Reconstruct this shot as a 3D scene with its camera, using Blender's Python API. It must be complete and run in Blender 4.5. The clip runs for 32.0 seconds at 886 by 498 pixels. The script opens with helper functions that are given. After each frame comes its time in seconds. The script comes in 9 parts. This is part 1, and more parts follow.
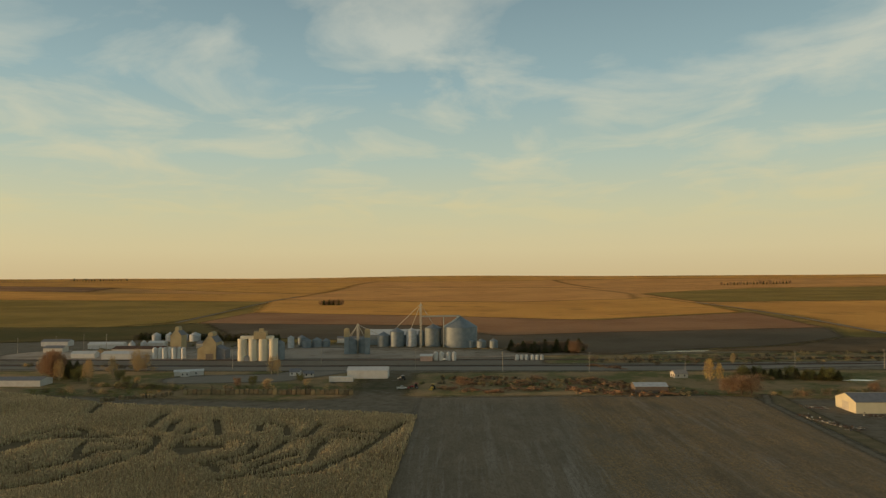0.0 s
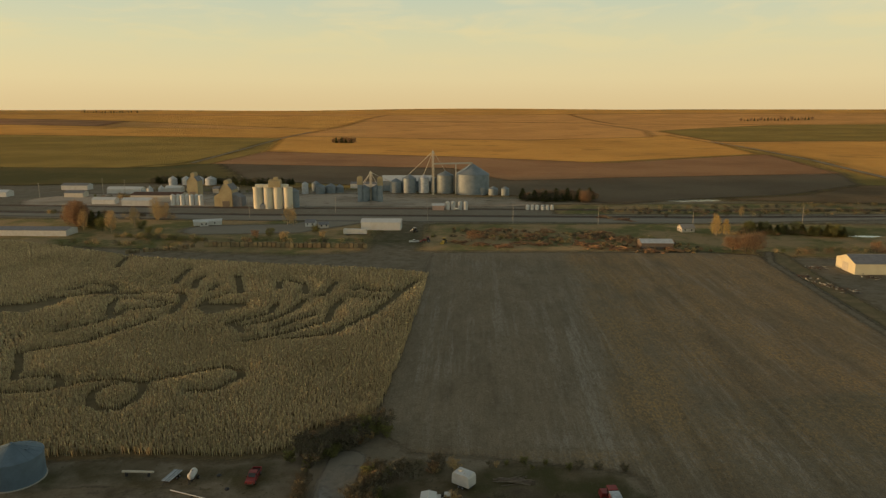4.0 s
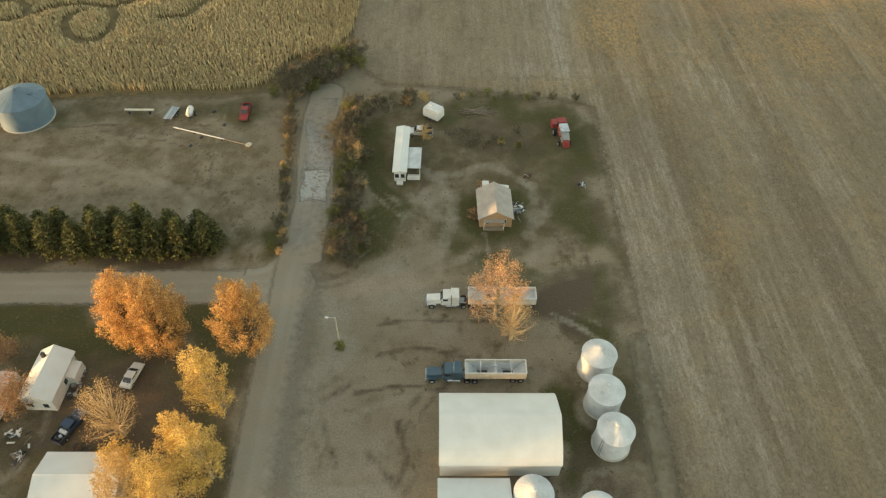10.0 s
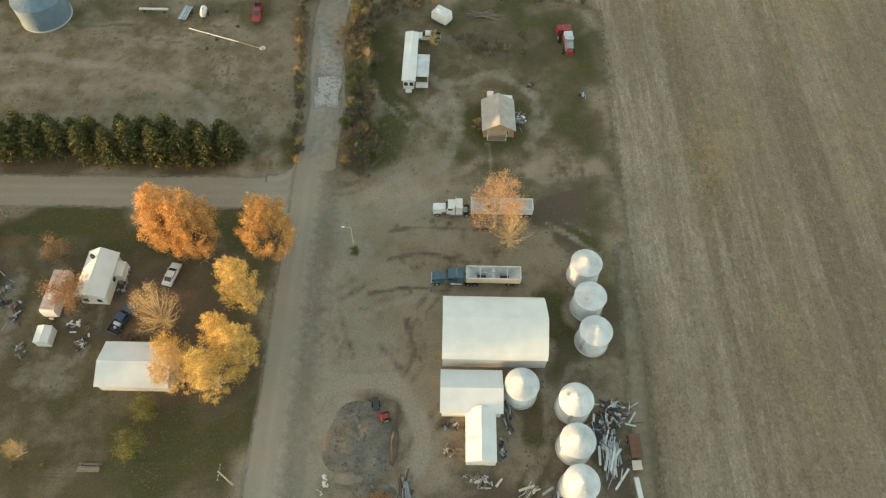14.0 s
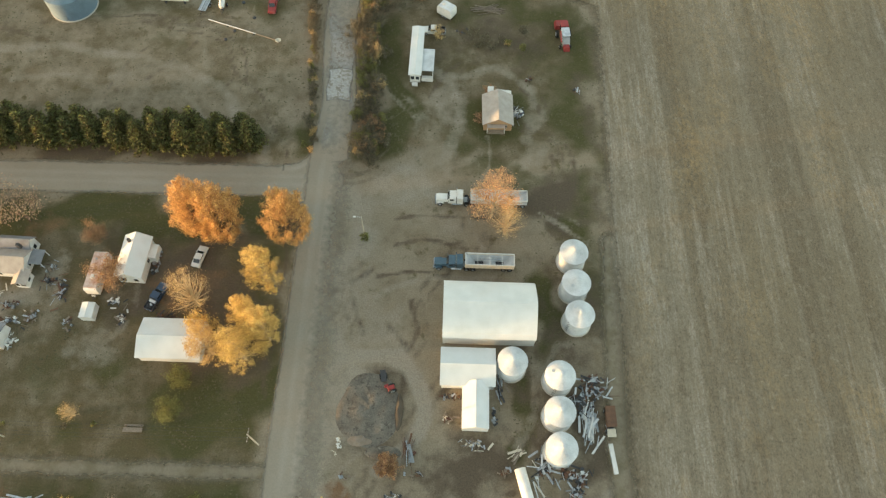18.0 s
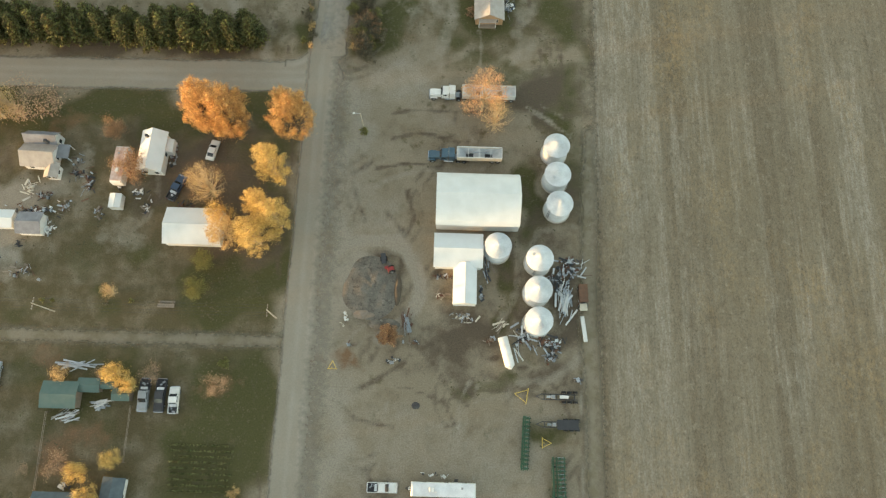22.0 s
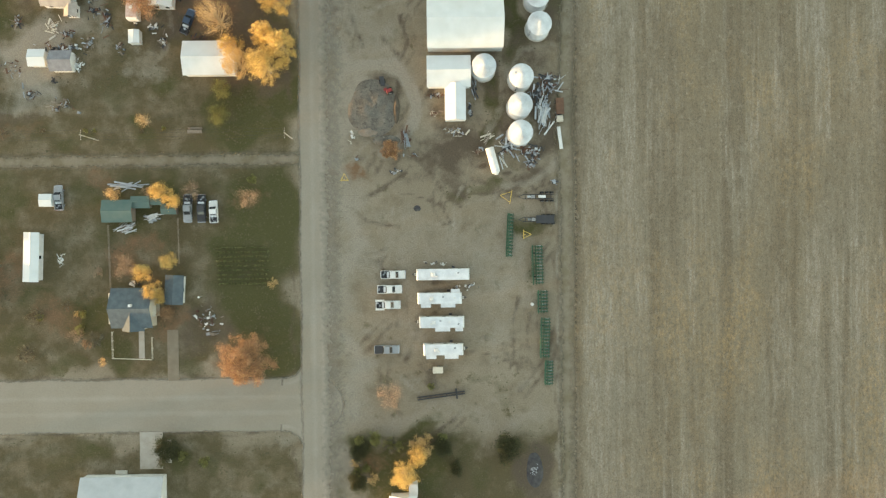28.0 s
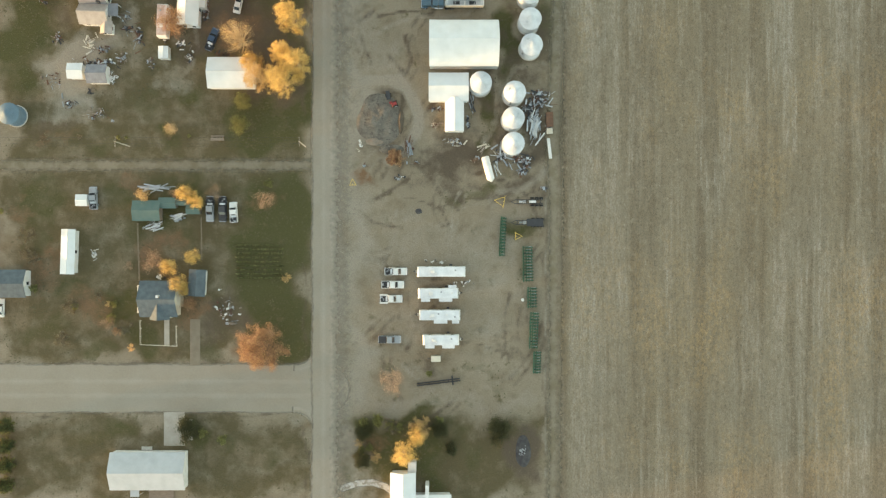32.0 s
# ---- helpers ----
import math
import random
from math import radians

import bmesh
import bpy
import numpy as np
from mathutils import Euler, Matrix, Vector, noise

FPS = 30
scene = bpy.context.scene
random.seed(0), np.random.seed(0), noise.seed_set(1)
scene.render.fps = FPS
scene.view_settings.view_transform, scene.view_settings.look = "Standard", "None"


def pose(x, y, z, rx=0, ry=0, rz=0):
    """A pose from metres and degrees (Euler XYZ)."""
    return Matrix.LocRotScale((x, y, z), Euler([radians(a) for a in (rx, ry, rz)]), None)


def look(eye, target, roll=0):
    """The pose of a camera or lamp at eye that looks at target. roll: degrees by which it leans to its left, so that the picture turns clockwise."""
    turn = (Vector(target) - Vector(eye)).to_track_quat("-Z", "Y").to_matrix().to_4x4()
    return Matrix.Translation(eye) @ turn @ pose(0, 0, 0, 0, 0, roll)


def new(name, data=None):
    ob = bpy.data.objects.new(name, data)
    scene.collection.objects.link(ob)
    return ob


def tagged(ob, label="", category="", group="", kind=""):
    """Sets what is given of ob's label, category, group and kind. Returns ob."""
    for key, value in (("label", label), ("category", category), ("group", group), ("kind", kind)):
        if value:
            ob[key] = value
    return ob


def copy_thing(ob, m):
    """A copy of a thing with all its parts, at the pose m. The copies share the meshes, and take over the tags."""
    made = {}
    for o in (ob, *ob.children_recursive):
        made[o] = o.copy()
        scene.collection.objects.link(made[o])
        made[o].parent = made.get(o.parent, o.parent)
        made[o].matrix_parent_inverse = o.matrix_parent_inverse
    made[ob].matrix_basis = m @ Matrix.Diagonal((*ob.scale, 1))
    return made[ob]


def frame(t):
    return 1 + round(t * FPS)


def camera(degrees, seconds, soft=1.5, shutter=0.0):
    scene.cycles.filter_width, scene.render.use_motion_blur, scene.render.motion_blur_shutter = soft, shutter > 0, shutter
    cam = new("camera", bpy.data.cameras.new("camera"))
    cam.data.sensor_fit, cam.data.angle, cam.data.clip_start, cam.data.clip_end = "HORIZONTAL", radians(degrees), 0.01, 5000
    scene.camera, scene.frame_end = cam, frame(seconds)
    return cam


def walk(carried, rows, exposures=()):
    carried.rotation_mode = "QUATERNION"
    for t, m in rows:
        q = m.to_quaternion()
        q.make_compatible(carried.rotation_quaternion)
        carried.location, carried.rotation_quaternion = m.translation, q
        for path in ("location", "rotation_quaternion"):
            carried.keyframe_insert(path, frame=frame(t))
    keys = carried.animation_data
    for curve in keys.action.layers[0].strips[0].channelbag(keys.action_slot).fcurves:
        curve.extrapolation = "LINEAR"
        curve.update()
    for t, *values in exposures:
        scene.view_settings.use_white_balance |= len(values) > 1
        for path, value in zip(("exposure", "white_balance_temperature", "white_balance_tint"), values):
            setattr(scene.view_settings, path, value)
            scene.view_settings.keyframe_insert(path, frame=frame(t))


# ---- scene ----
# ---------------------------------------------------------------- camera and walk
cam = camera(65.2, 32.0, soft=1.3)
# seconds, x, y, z, then the turn in degrees about x, y and z: a drone that climbs and tilts down to the nadir
PATH = [
    (0, 0.00, 0.00, 61.00, 92.13, 0.36, 1.40),
    (0.5, 0.05, -0.06, 62.65, 92.08, 0.34, 1.58),
    (1, 0.12, -0.15, 64.29, 91.96, 0.33, 1.77),
    (1.5, 0.20, -0.28, 65.89, 91.04, 0.24, 1.97),
    (2, 0.29, -0.45, 67.47, 89.21, 0.22, 2.17),
    (2.5, 0.37, -0.67, 69.05, 87.22, 0.16, 2.38),
    (3, 0.46, -0.92, 70.64, 84.24, 0.03, 2.58),
    (3.5, 0.59, -1.19, 72.27, 81.22, 0.04, 2.68),
    (5.5, 1.62, -2.76, 79.35, 69.11, 0.15, 1.06),
    (6, 1.59, -2.85, 81.29, 65.74, 0.15, 0.71),
    (6.5, 1.54, -2.92, 83.19, 62.63, 0.06, 0.33),
    (7, 1.45, -3.00, 85.09, 59.54, 0.06, -0.19),
    (7.5, 1.30, -3.14, 86.96, 56.56, -0.02, -0.57),
    (8, 1.11, -3.31, 88.80, 53.65, -0.10, -0.50),
    (8.5, 0.90, -3.48, 90.62, 50.81, -0.12, -0.46),
    (9, 0.73, -3.62, 92.42, 47.92, -0.26, -0.34),
    (9.5, 0.63, -3.76, 94.20, 45.12, -0.36, -0.22),
    (10, 0.57, -3.87, 95.96, 42.29, -0.44, -0.10),
    (10.5, 0.52, -3.98, 97.71, 39.45, -0.50, 0.03),
    (11, 0.47, -4.08, 99.46, 36.56, -0.49, 0.09),
    (11.5, 0.44, -4.10, 101.22, 33.59, -0.56, 0.23),
    (12, 0.45, -3.99, 103.00, 31.19, -0.59, 0.37),
    (12.5, 0.47, -3.88, 104.82, 31.09, -0.56, 0.51),
    (13, 0.48, -3.81, 106.65, 31.01, -0.59, 0.65),
    (13.5, 0.47, -3.77, 108.49, 30.93, -0.61, 0.78),
    (14, 0.45, -3.77, 110.32, 30.88, -0.63, 0.89),
    (14.5, 0.42, -3.80, 112.15, 30.86, -0.65, 1.01),
    (16.5, 0.27, -4.08, 119.63, 29.68, -0.72, 1.38),
    (17, 0.33, -4.18, 121.41, 28.94, -0.75, 1.46),
    (17.5, 0.41, -4.30, 123.20, 28.22, -0.77, 1.55),
    (18, 0.51, -4.46, 125.01, 26.99, -0.80, 1.68),
    (18.5, 0.65, -4.60, 126.80, 25.69, -0.75, 1.66),
    (19, 0.83, -4.73, 128.58, 24.32, -0.73, 1.76),
    (19.5, 1.04, -4.84, 130.36, 23.06, -0.68, 1.85),
    (20, 1.28, -4.93, 132.13, 21.69, -0.66, 1.95),
    (20.5, 1.52, -5.03, 133.95, 20.39, -0.61, 2.09),
    (21, 1.73, -5.13, 135.81, 19.01, -0.62, 2.30),
    (21.5, 1.89, -5.20, 137.69, 17.58, -0.59, 2.06),
    (22, 1.99, -5.24, 139.58, 16.04, -0.65, 1.58),
    (22.5, 2.01, -5.27, 141.45, 14.60, -0.57, 0.71),
    (23, 1.97, -5.30, 143.31, 13.23, -0.61, -0.03),
    (23.5, 1.91, -5.35, 145.19, 11.79, -0.65, -0.58),
    (24, 1.85, -5.40, 147.06, 10.35, -0.68, -0.77),
    (24.5, 1.80, -5.48, 148.92, 8.97, -0.70, -0.92),
    (25, 1.80, -5.57, 150.79, 7.55, -0.72, -1.04),
    (25.5, 1.86, -5.68, 152.72, 6.11, -0.70, -0.97),
    (26, 1.95, -5.80, 154.67, 4.49, -0.68, -0.92),
    (26.5, 2.05, -5.90, 156.61, 2.94, -0.67, -0.79),
    (28.5, 2.60, -6.11, 163.86, -0.55, -0.46, -0.63),
    (29, 2.68, -6.18, 165.82, -0.47, -0.44, -0.56),
    (29.5, 2.76, -6.25, 167.81, -0.36, -0.43, -0.43),
    (30, 2.85, -6.32, 169.84, -0.32, -0.41, -0.32),
    (30.5, 2.96, -6.38, 171.86, -0.26, -0.38, -0.20),
    (31, 3.09, -6.45, 173.87, -0.20, -0.36, -0.13),
    (31.5, 3.23, -6.51, 175.87, -0.16, -0.32, -0.09),
    (32, 3.39, -6.58, 177.85, -0.13, -0.27, 0.00),
]
# seconds, stops, kelvin, tint: the camera opens up and cools as it tilts from the bright sky to the ground
EXPOSURES = [(0.0, -0.72, 6400, 8), (1.0, -0.72, 6400, 8), (2.0, -0.74, 6450, 8), (3.0, -0.72, 6550, 9), (3.6, -0.64, 6650, 9), (4.5, -0.22, 7050, 9), (5.4, 0.48, 7700, 9), (6.0, 0.69, 7850, 9), (7.0, 0.89, 7500, 9),
             (9.0, 1.22, 6950, 8), (11.0, 1.35, 6600, 7), (13.0, 1.40, 6400, 7), (17.0, 1.50, 6250, 7), (20.0, 1.55, 6200, 7), (26.0, 1.68, 6150, 7), (32.0, 1.76, 6200, 7)]
walk(cam, [(t, pose(x, y, z, rx, ry, rz)) for t, x, y, z, rx, ry, rz in PATH], EXPOSURES)

# ---------------------------------------------------------------- world and sun
SUN_AZ, SUN_EL = 259.0, 1.1


def make_world():
    w = bpy.data.worlds.new("evening_sky")
    scene.world = w
    w.use_nodes = True
    nt = w.node_tree
    nt.nodes.clear()
    N = nt.nodes.new
    L = nt.links.new
    out, bg = N("ShaderNodeOutputWorld"), N("ShaderNodeBackground")
    sky = N("ShaderNodeTexSky")
    sky.sky_type, sky.sun_disc = "NISHITA", False
    sky.sun_elevation, sky.sun_rotation = radians(SUN_EL), radians(SUN_AZ)
    sky.altitude, sky.air_density, sky.dust_density, sky.ozone_density = 600, 1.3, 2.2, 1.6
    tc = N("ShaderNodeTexCoord")
    sep = N("ShaderNodeSeparateXYZ")
    L(tc.outputs["Generated"], sep.inputs[0])
    # wispy high clouds on a flat layer: direction divided by height
    up = N("ShaderNodeMath")
    up.operation = "ADD"
    up.inputs[1].default_value = 0.10
    L(sep.outputs[2], up.inputs[0])
    div = N("ShaderNodeVectorMath")
    div.operation = "DIVIDE"
    comb = N("ShaderNodeCombineXYZ")
    for i in range(3):
        L(up.outputs[0], comb.inputs[i])
    L(tc.outputs["Generated"], div.inputs[0])
    L(comb.outputs[0], div.inputs[1])
    mp = N("ShaderNodeMapping")
    mp.inputs["Scale"].default_value = (0.85, 0.75, 0.0)
    mp.inputs["Rotation"].default_value = (0, 0, 0.55)
    mp.inputs["Location"].default_value = (1.7, 0.4, 0)
    L(div.outputs[0], mp.inputs[0])
    n1 = N("ShaderNodeTexNoise")
    n1.inputs["Scale"].default_value, n1.inputs["Detail"].default_value = 1.9, 10.0
    n1.inputs["Roughness"].default_value, n1.inputs["Distortion"].default_value = 0.55, 0.5
    L(mp.outputs[0], n1.inputs[0])
    r1 = N("ShaderNodeValToRGB")
    r1.color_ramp.elements[0].position, r1.color_ramp.elements[1].position = 0.46, 0.66
    L(n1.outputs[0], r1.inputs[0])
    # warm near the horizon, pale higher up
    r2 = N("ShaderNodeValToRGB")
    e = r2.color_ramp.elements
    e[0].position, e[0].color = 0.0, (1.0, 0.80, 0.42, 1)
    e[1].position, e[1].color = 0.6, (0.45, 0.46, 0.405, 1)
    for at, c in ((0.10, (1.0, 0.86, 0.48, 1)), (0.20, (1.0, 0.93, 0.66, 1)), (0.32, (0.95, 0.93, 0.76, 1))):
        m = e.new(at)
        m.color = c
    L(sep.outputs[2], r2.inputs[0])
    r3 = N("ShaderNodeValToRGB")
    e = r3.color_ramp.elements
    e[0].position, e[0].color = 0.0, (1.0, 0.78, 0.42, 1)
    e[1].position, e[1].color = 1.0, (0.118, 0.130, 0.120, 1)
    for at, c in ((0.035, (1.0, 0.86, 0.50, 1)), (0.09, (0.88, 0.85, 0.55, 1)), (0.16, (0.66, 0.78, 0.65, 1)), (0.26, (0.45, 0.63, 0.64, 1)), (0.42, (0.26, 0.38, 0.43, 1)), (0.56, (0.165, 0.205, 0.212, 1))):
        m = e.new(at)
        m.color = c
    L(sep.outputs[2], r3.inputs[0])
    base = N("ShaderNodeMix")
    base.data_type = "RGBA"
    base.inputs[0].default_value = 0.9
    gain = N("ShaderNodeMix")
    gain.data_type, gain.blend_type = "RGBA", "MULTIPLY"
    gain.inputs[0].default_value = 1.0
    gain.inputs[7].default_value = (1, 1, 1, 1)
    L(sky.outputs[0], gain.inputs[6])
    L(gain.outputs[2], base.inputs[6])
    L(r3.outputs[0], base.inputs[7])
    mix = N("ShaderNodeMix")
    mix.data_type = "RGBA"
    amount = N("ShaderNodeMath")
    amount.operation = "MULTIPLY"
    amount.inputs[1].default_value = 0.62
    fade = N("ShaderNodeMapRange")
    fade.inputs[1].default_value, fade.inputs[2].default_value = 0.02, 0.10
    L(sep.outputs[2], fade.inputs[0])
    both = N("ShaderNodeMath")
    both.operation = "MULTIPLY"
    L(r1.outputs[0], both.inputs[0])
    L(fade.outputs[0], both.inputs[1])
    L(both.outputs[0], amount.inputs[0])
    L(amount.outputs[0], mix.inputs[0])
    L(base.outputs[2], mix.inputs[6])
    L(r2.outputs[0], mix.inputs[7])
    # the glow round the setting sun, low in the west
    dot = N("ShaderNodeVectorMath")
    dot.operation = "DOT_PRODUCT"
    a = radians(SUN_AZ)
    dot.inputs[1].default_value = (math.sin(a), math.cos(a), 0.0)
    L(tc.outputs["Generated"], dot.inputs[0])
    near, power, glow = N("ShaderNodeMath"), N("ShaderNodeMath"), N("ShaderNodeMix")
    near.operation, power.operation = "MAXIMUM", "POWER"
    near.inputs[1].default_value, power.inputs[1].default_value = 0.0, 5.0
    L(dot.outputs["Value"], near.inputs[0])
    L(near.outputs[0], power.inputs[0])
    glow.data_type, glow.blend_type = "RGBA", "ADD"
    glow.inputs[7].default_value = (0.62, 0.31, 0.10, 1)
    L(power.outputs[0], glow.inputs[0])
    L(mix.outputs[2], glow.inputs[6])
    L(glow.outputs[2], bg.inputs[0])
    bg.inputs[1].default_value = 1.1
    L(bg.outputs[0], out.inputs[0])


make_world()
sun = new("sun", bpy.data.lights.new("sun", "SUN"))
sun.data.energy, sun.data.angle, sun.data.color = 4.4, radians(0.9), (1.0, 0.60, 0.26)
_az, _el = radians(SUN_AZ), radians(SUN_EL)
sun.matrix_world = look((0, 0, 0), (-math.sin(_az) * math.cos(_el), -math.cos(_az) * math.cos(_el), -math.sin(_el)))
sun.location = (-200, -40, 60)

# ---------------------------------------------------------------- materials
MATS = {}


def mat(name, color, rough=0.8, color2=None, scale=1.0, fine=12.0, amount=0.5, bump=0.0, metal=0.0, random=0.0, island=0.0, translucent=0.0, stretch=(1, 1, 1), spec=0.3, world_space=False):
    """A surface of two colours mixed by noise at two scales, with relief; random: shift from object to object; island: from piece to piece."""
    if name in MATS:
        return MATS[name]
    m = bpy.data.materials.new(name)
    m.use_nodes = True
    nt = m.node_tree
    N, L = nt.nodes.new, nt.links.new
    b = nt.nodes["Principled BSDF"]
    b.inputs["Roughness"].default_value, b.inputs["Metallic"].default_value = rough, metal
    b.inputs["Specular IOR Level"].default_value = spec
    tc = N("ShaderNodeNewGeometry" if world_space else "ShaderNodeTexCoord")
    mp = N("ShaderNodeMapping")
    mp.inputs["Scale"].default_value = stretch
    L(tc.outputs["Position" if world_space else "Object"], mp.inputs[0])
    n1, n2 = N("ShaderNodeTexNoise"), N("ShaderNodeTexNoise")
    n1.inputs["Scale"].default_value, n1.inputs["Detail"].default_value = scale, 4
    n2.inputs["Scale"].default_value, n2.inputs["Detail"].default_value = fine, 3
    L(mp.outputs[0], n1.inputs[0])
    L(mp.outputs[0], n2.inputs[0])
    add = N("ShaderNodeMath")
    add.operation = "MULTIPLY_ADD"
    add.inputs[1].default_value = 0.45
    L(n2.outputs[0], add.inputs[0])
    L(n1.outputs[0], add.inputs[2])
    rng = N("ShaderNodeMapRange")
    rng.inputs[1].default_value, rng.inputs[2].default_value = 0.52, 0.95
    L(add.outputs[0], rng.inputs[0])
    mix = N("ShaderNodeMix")
    mix.data_type = "RGBA"
    c2 = color2 or tuple(c * (1 - 0.45 * amount) for c in color)
    mix.inputs[6].default_value, mix.inputs[7].default_value = (*color, 1), (*c2, 1)
    L(rng.outputs[0], mix.inputs[0])
    col = mix.outputs[2]
    for kind, k in (("object", random), ("island", island)):
        if k:
            src = N("ShaderNodeObjectInfo") if kind == "object" else tc if world_space else N("ShaderNodeNewGeometry")
            hsv = N("ShaderNodeHueSaturation")
            mr = N("ShaderNodeMapRange")
            mr.inputs[3].default_value, mr.inputs[4].default_value = 1 - k, 1 + k
            L(src.outputs["Random" if kind == "object" else "Random Per Island"], mr.inputs[0])
            L(mr.outputs[0], hsv.inputs["Value"])
            mh = N("ShaderNodeMapRange")
            mh.inputs[3].default_value, mh.inputs[4].default_value = 0.5 - 0.05 * k, 0.5 + 0.05 * k
            L(src.outputs["Random" if kind == "object" else "Random Per Island"], mh.inputs[0])
            L(mh.outputs[0], hsv.inputs["Hue"])
            L(col, hsv.inputs["Color"])
            col = hsv.outputs[0]
    L(col, b.inputs["Base Color"])
    if bump:
        bp = N("ShaderNodeBump")
        bp.inputs["Strength"].default_value, bp.inputs["Distance"].default_value = bump, 0.05
        L(add.outputs[0], bp.inputs["Height"])
        L(bp.outputs[0], b.inputs["Normal"])
    if translucent:
        tr, ms = N("ShaderNodeBsdfTranslucent"), N("ShaderNodeMixShader")
        ms.inputs[0].default_value = translucent
        L(col, tr.inputs[0])
        L(b.outputs[0], ms.inputs[1])
        L(tr.outputs[0], ms.inputs[2])
        L(ms.outputs[0], nt.nodes["Material Output"].inputs[0])
    MATS[name] = m
    return m


def soil(name, layers, cover=False, bump=0.25, canopy=0.0, grain=(0.8, 1.2), clods=0.0):
    """Ground in layers: (colour, attribute or "", noise scale, low, high). Each covers the last where its attribute plus noise rises from low to high.
    cover: thins out to nothing at the ragged edge by the attribute 'cover'."""
    m = bpy.data.materials.new(name)
    m.use_nodes = True
    nt = m.node_tree
    N, L = nt.nodes.new, nt.links.new
    b = nt.nodes["Principled BSDF"]
    b.inputs["Roughness"].default_value, b.inputs["Specular IOR Level"].default_value = 0.95, 0.1
    geo = N("ShaderNodeNewGeometry")

    def noise_at(sc, detail=5, vec=None, rough=0.6):
        n = N("ShaderNodeTexNoise")
        n.inputs["Scale"].default_value, n.inputs["Detail"].default_value, n.inputs["Roughness"].default_value = sc, detail, rough
        L(vec or geo.outputs["Position"], n.inputs[0])
        return n.outputs[0]

    def ramp(sock, low, high):
        r = N("ShaderNodeMapRange")
        r.inputs[1].default_value, r.inputs[2].default_value = low, high
        L(sock, r.inputs[0])
        return r.outputs[0]

    def mixed(fac, a, c):
        x = N("ShaderNodeMix")
        x.data_type = "RGBA"
        L(fac, x.inputs[0])
        for s, v in ((6, a), (7, c)):
            if isinstance(v, tuple):
                x.inputs[s].default_value = (*v, 1)
            else:
                L(v, x.inputs[s])
        return x.outputs[2]

    col = layers[0][0]
    for color, attr, sc, low, high in layers[1:]:
        n = noise_at(sc)
        if attr:
            a = N("ShaderNodeAttribute")
            a.attribute_name = attr
            s = N("ShaderNodeMath")
            L(a.outputs["Fac"], s.inputs[0])
            L(n, s.inputs[1])
            n = s.outputs[0]
        col = mixed(ramp(n, low, high), col, color)
    if clods:
        # tufts, clods and scuffs a hand's width to a metre across
        base = layers[0][0]
        for sc, lo, hi, f in ((0.75, 0.54, 0.70, 0.50), (2.1, 0.56, 0.70, 0.58), (1.4, 0.60, 0.74, 1.5)):
            k = N("ShaderNodeMath")
            k.operation = "MULTIPLY"
            k.inputs[1].default_value = clods
            L(ramp(noise_at(sc, 5, None, 0.72), lo, hi), k.inputs[0])
            col = mixed(k.outputs[0], col, tuple(c * f for c in base))
    fine = noise_at(3.5, 4)
    hsv = N("ShaderNodeHueSaturation")
    mr = N("ShaderNodeMapRange")
    mr.inputs[1].default_value, mr.inputs[2].default_value, mr.inputs[3].default_value, mr.inputs[4].default_value = 0.3, 0.7, grain[0], grain[1]
    L(fine, mr.inputs[0])
    L(mr.outputs[0], hsv.inputs["Value"])
    if isinstance(col, tuple):
        hsv.inputs["Color"].default_value = (*col, 1)
    else:
        L(col, hsv.inputs["Color"])
    L(hsv.outputs[0], b.inputs["Base Color"])
    bp = N("ShaderNodeBump")
    bp.inputs["Strength"].default_value, bp.inputs["Distance"].default_value = bump, 0.25
    L(fine, bp.inputs["Height"])
    L(bp.outputs[0], b.inputs["Normal"])
    if canopy:
        m.cycles.use_bump_map_correction = False
        # stalks and leaves face every way, so a low sun finds many of them
        jit = N("ShaderNodeTexNoise")
        jit.inputs["Scale"].default_value, jit.inputs["Detail"].default_value = 7.0, 2
        L(geo.outputs["Position"], jit.inputs[0])
        off = N("ShaderNodeVectorMath")
        off.operation = "MULTIPLY_ADD"
        off.inputs[1].default_value, off.inputs[2].default_value = (canopy * 4, canopy * 4, 0), (-canopy * 2, -canopy * 2, 1)
        L(jit.outputs["Color"], off.inputs[0])
        nrm = N("ShaderNodeVectorMath")
        nrm.operation = "NORMALIZE"
        L(off.outputs[0], nrm.inputs[0])
        L(nrm.outputs[0], b.inputs["Normal"])
    if cover:
        a = N("ShaderNodeAttribute")
        a.attribute_name = "cover"
        s = N("ShaderNodeMath")
        s.operation = "MULTIPLY_ADD"
        s.inputs[1].default_value = 0.55
        n = noise_at(0.8, 6)
        L(n, s.inputs[0])
        L(a.outputs["Fac"], s.inputs[2])
        f = ramp(s.outputs[0], 0.36, 0.92)
        t, ms = N("ShaderNodeBsdfTransparent"), N("ShaderNodeMixShader")
        L(f, ms.inputs[0])
        L(t.outputs[0], ms.inputs[1])
        L(b.outputs[0], ms.inputs[2])
        L(ms.outputs[0], nt.nodes["Material Output"].inputs[0])
    return m


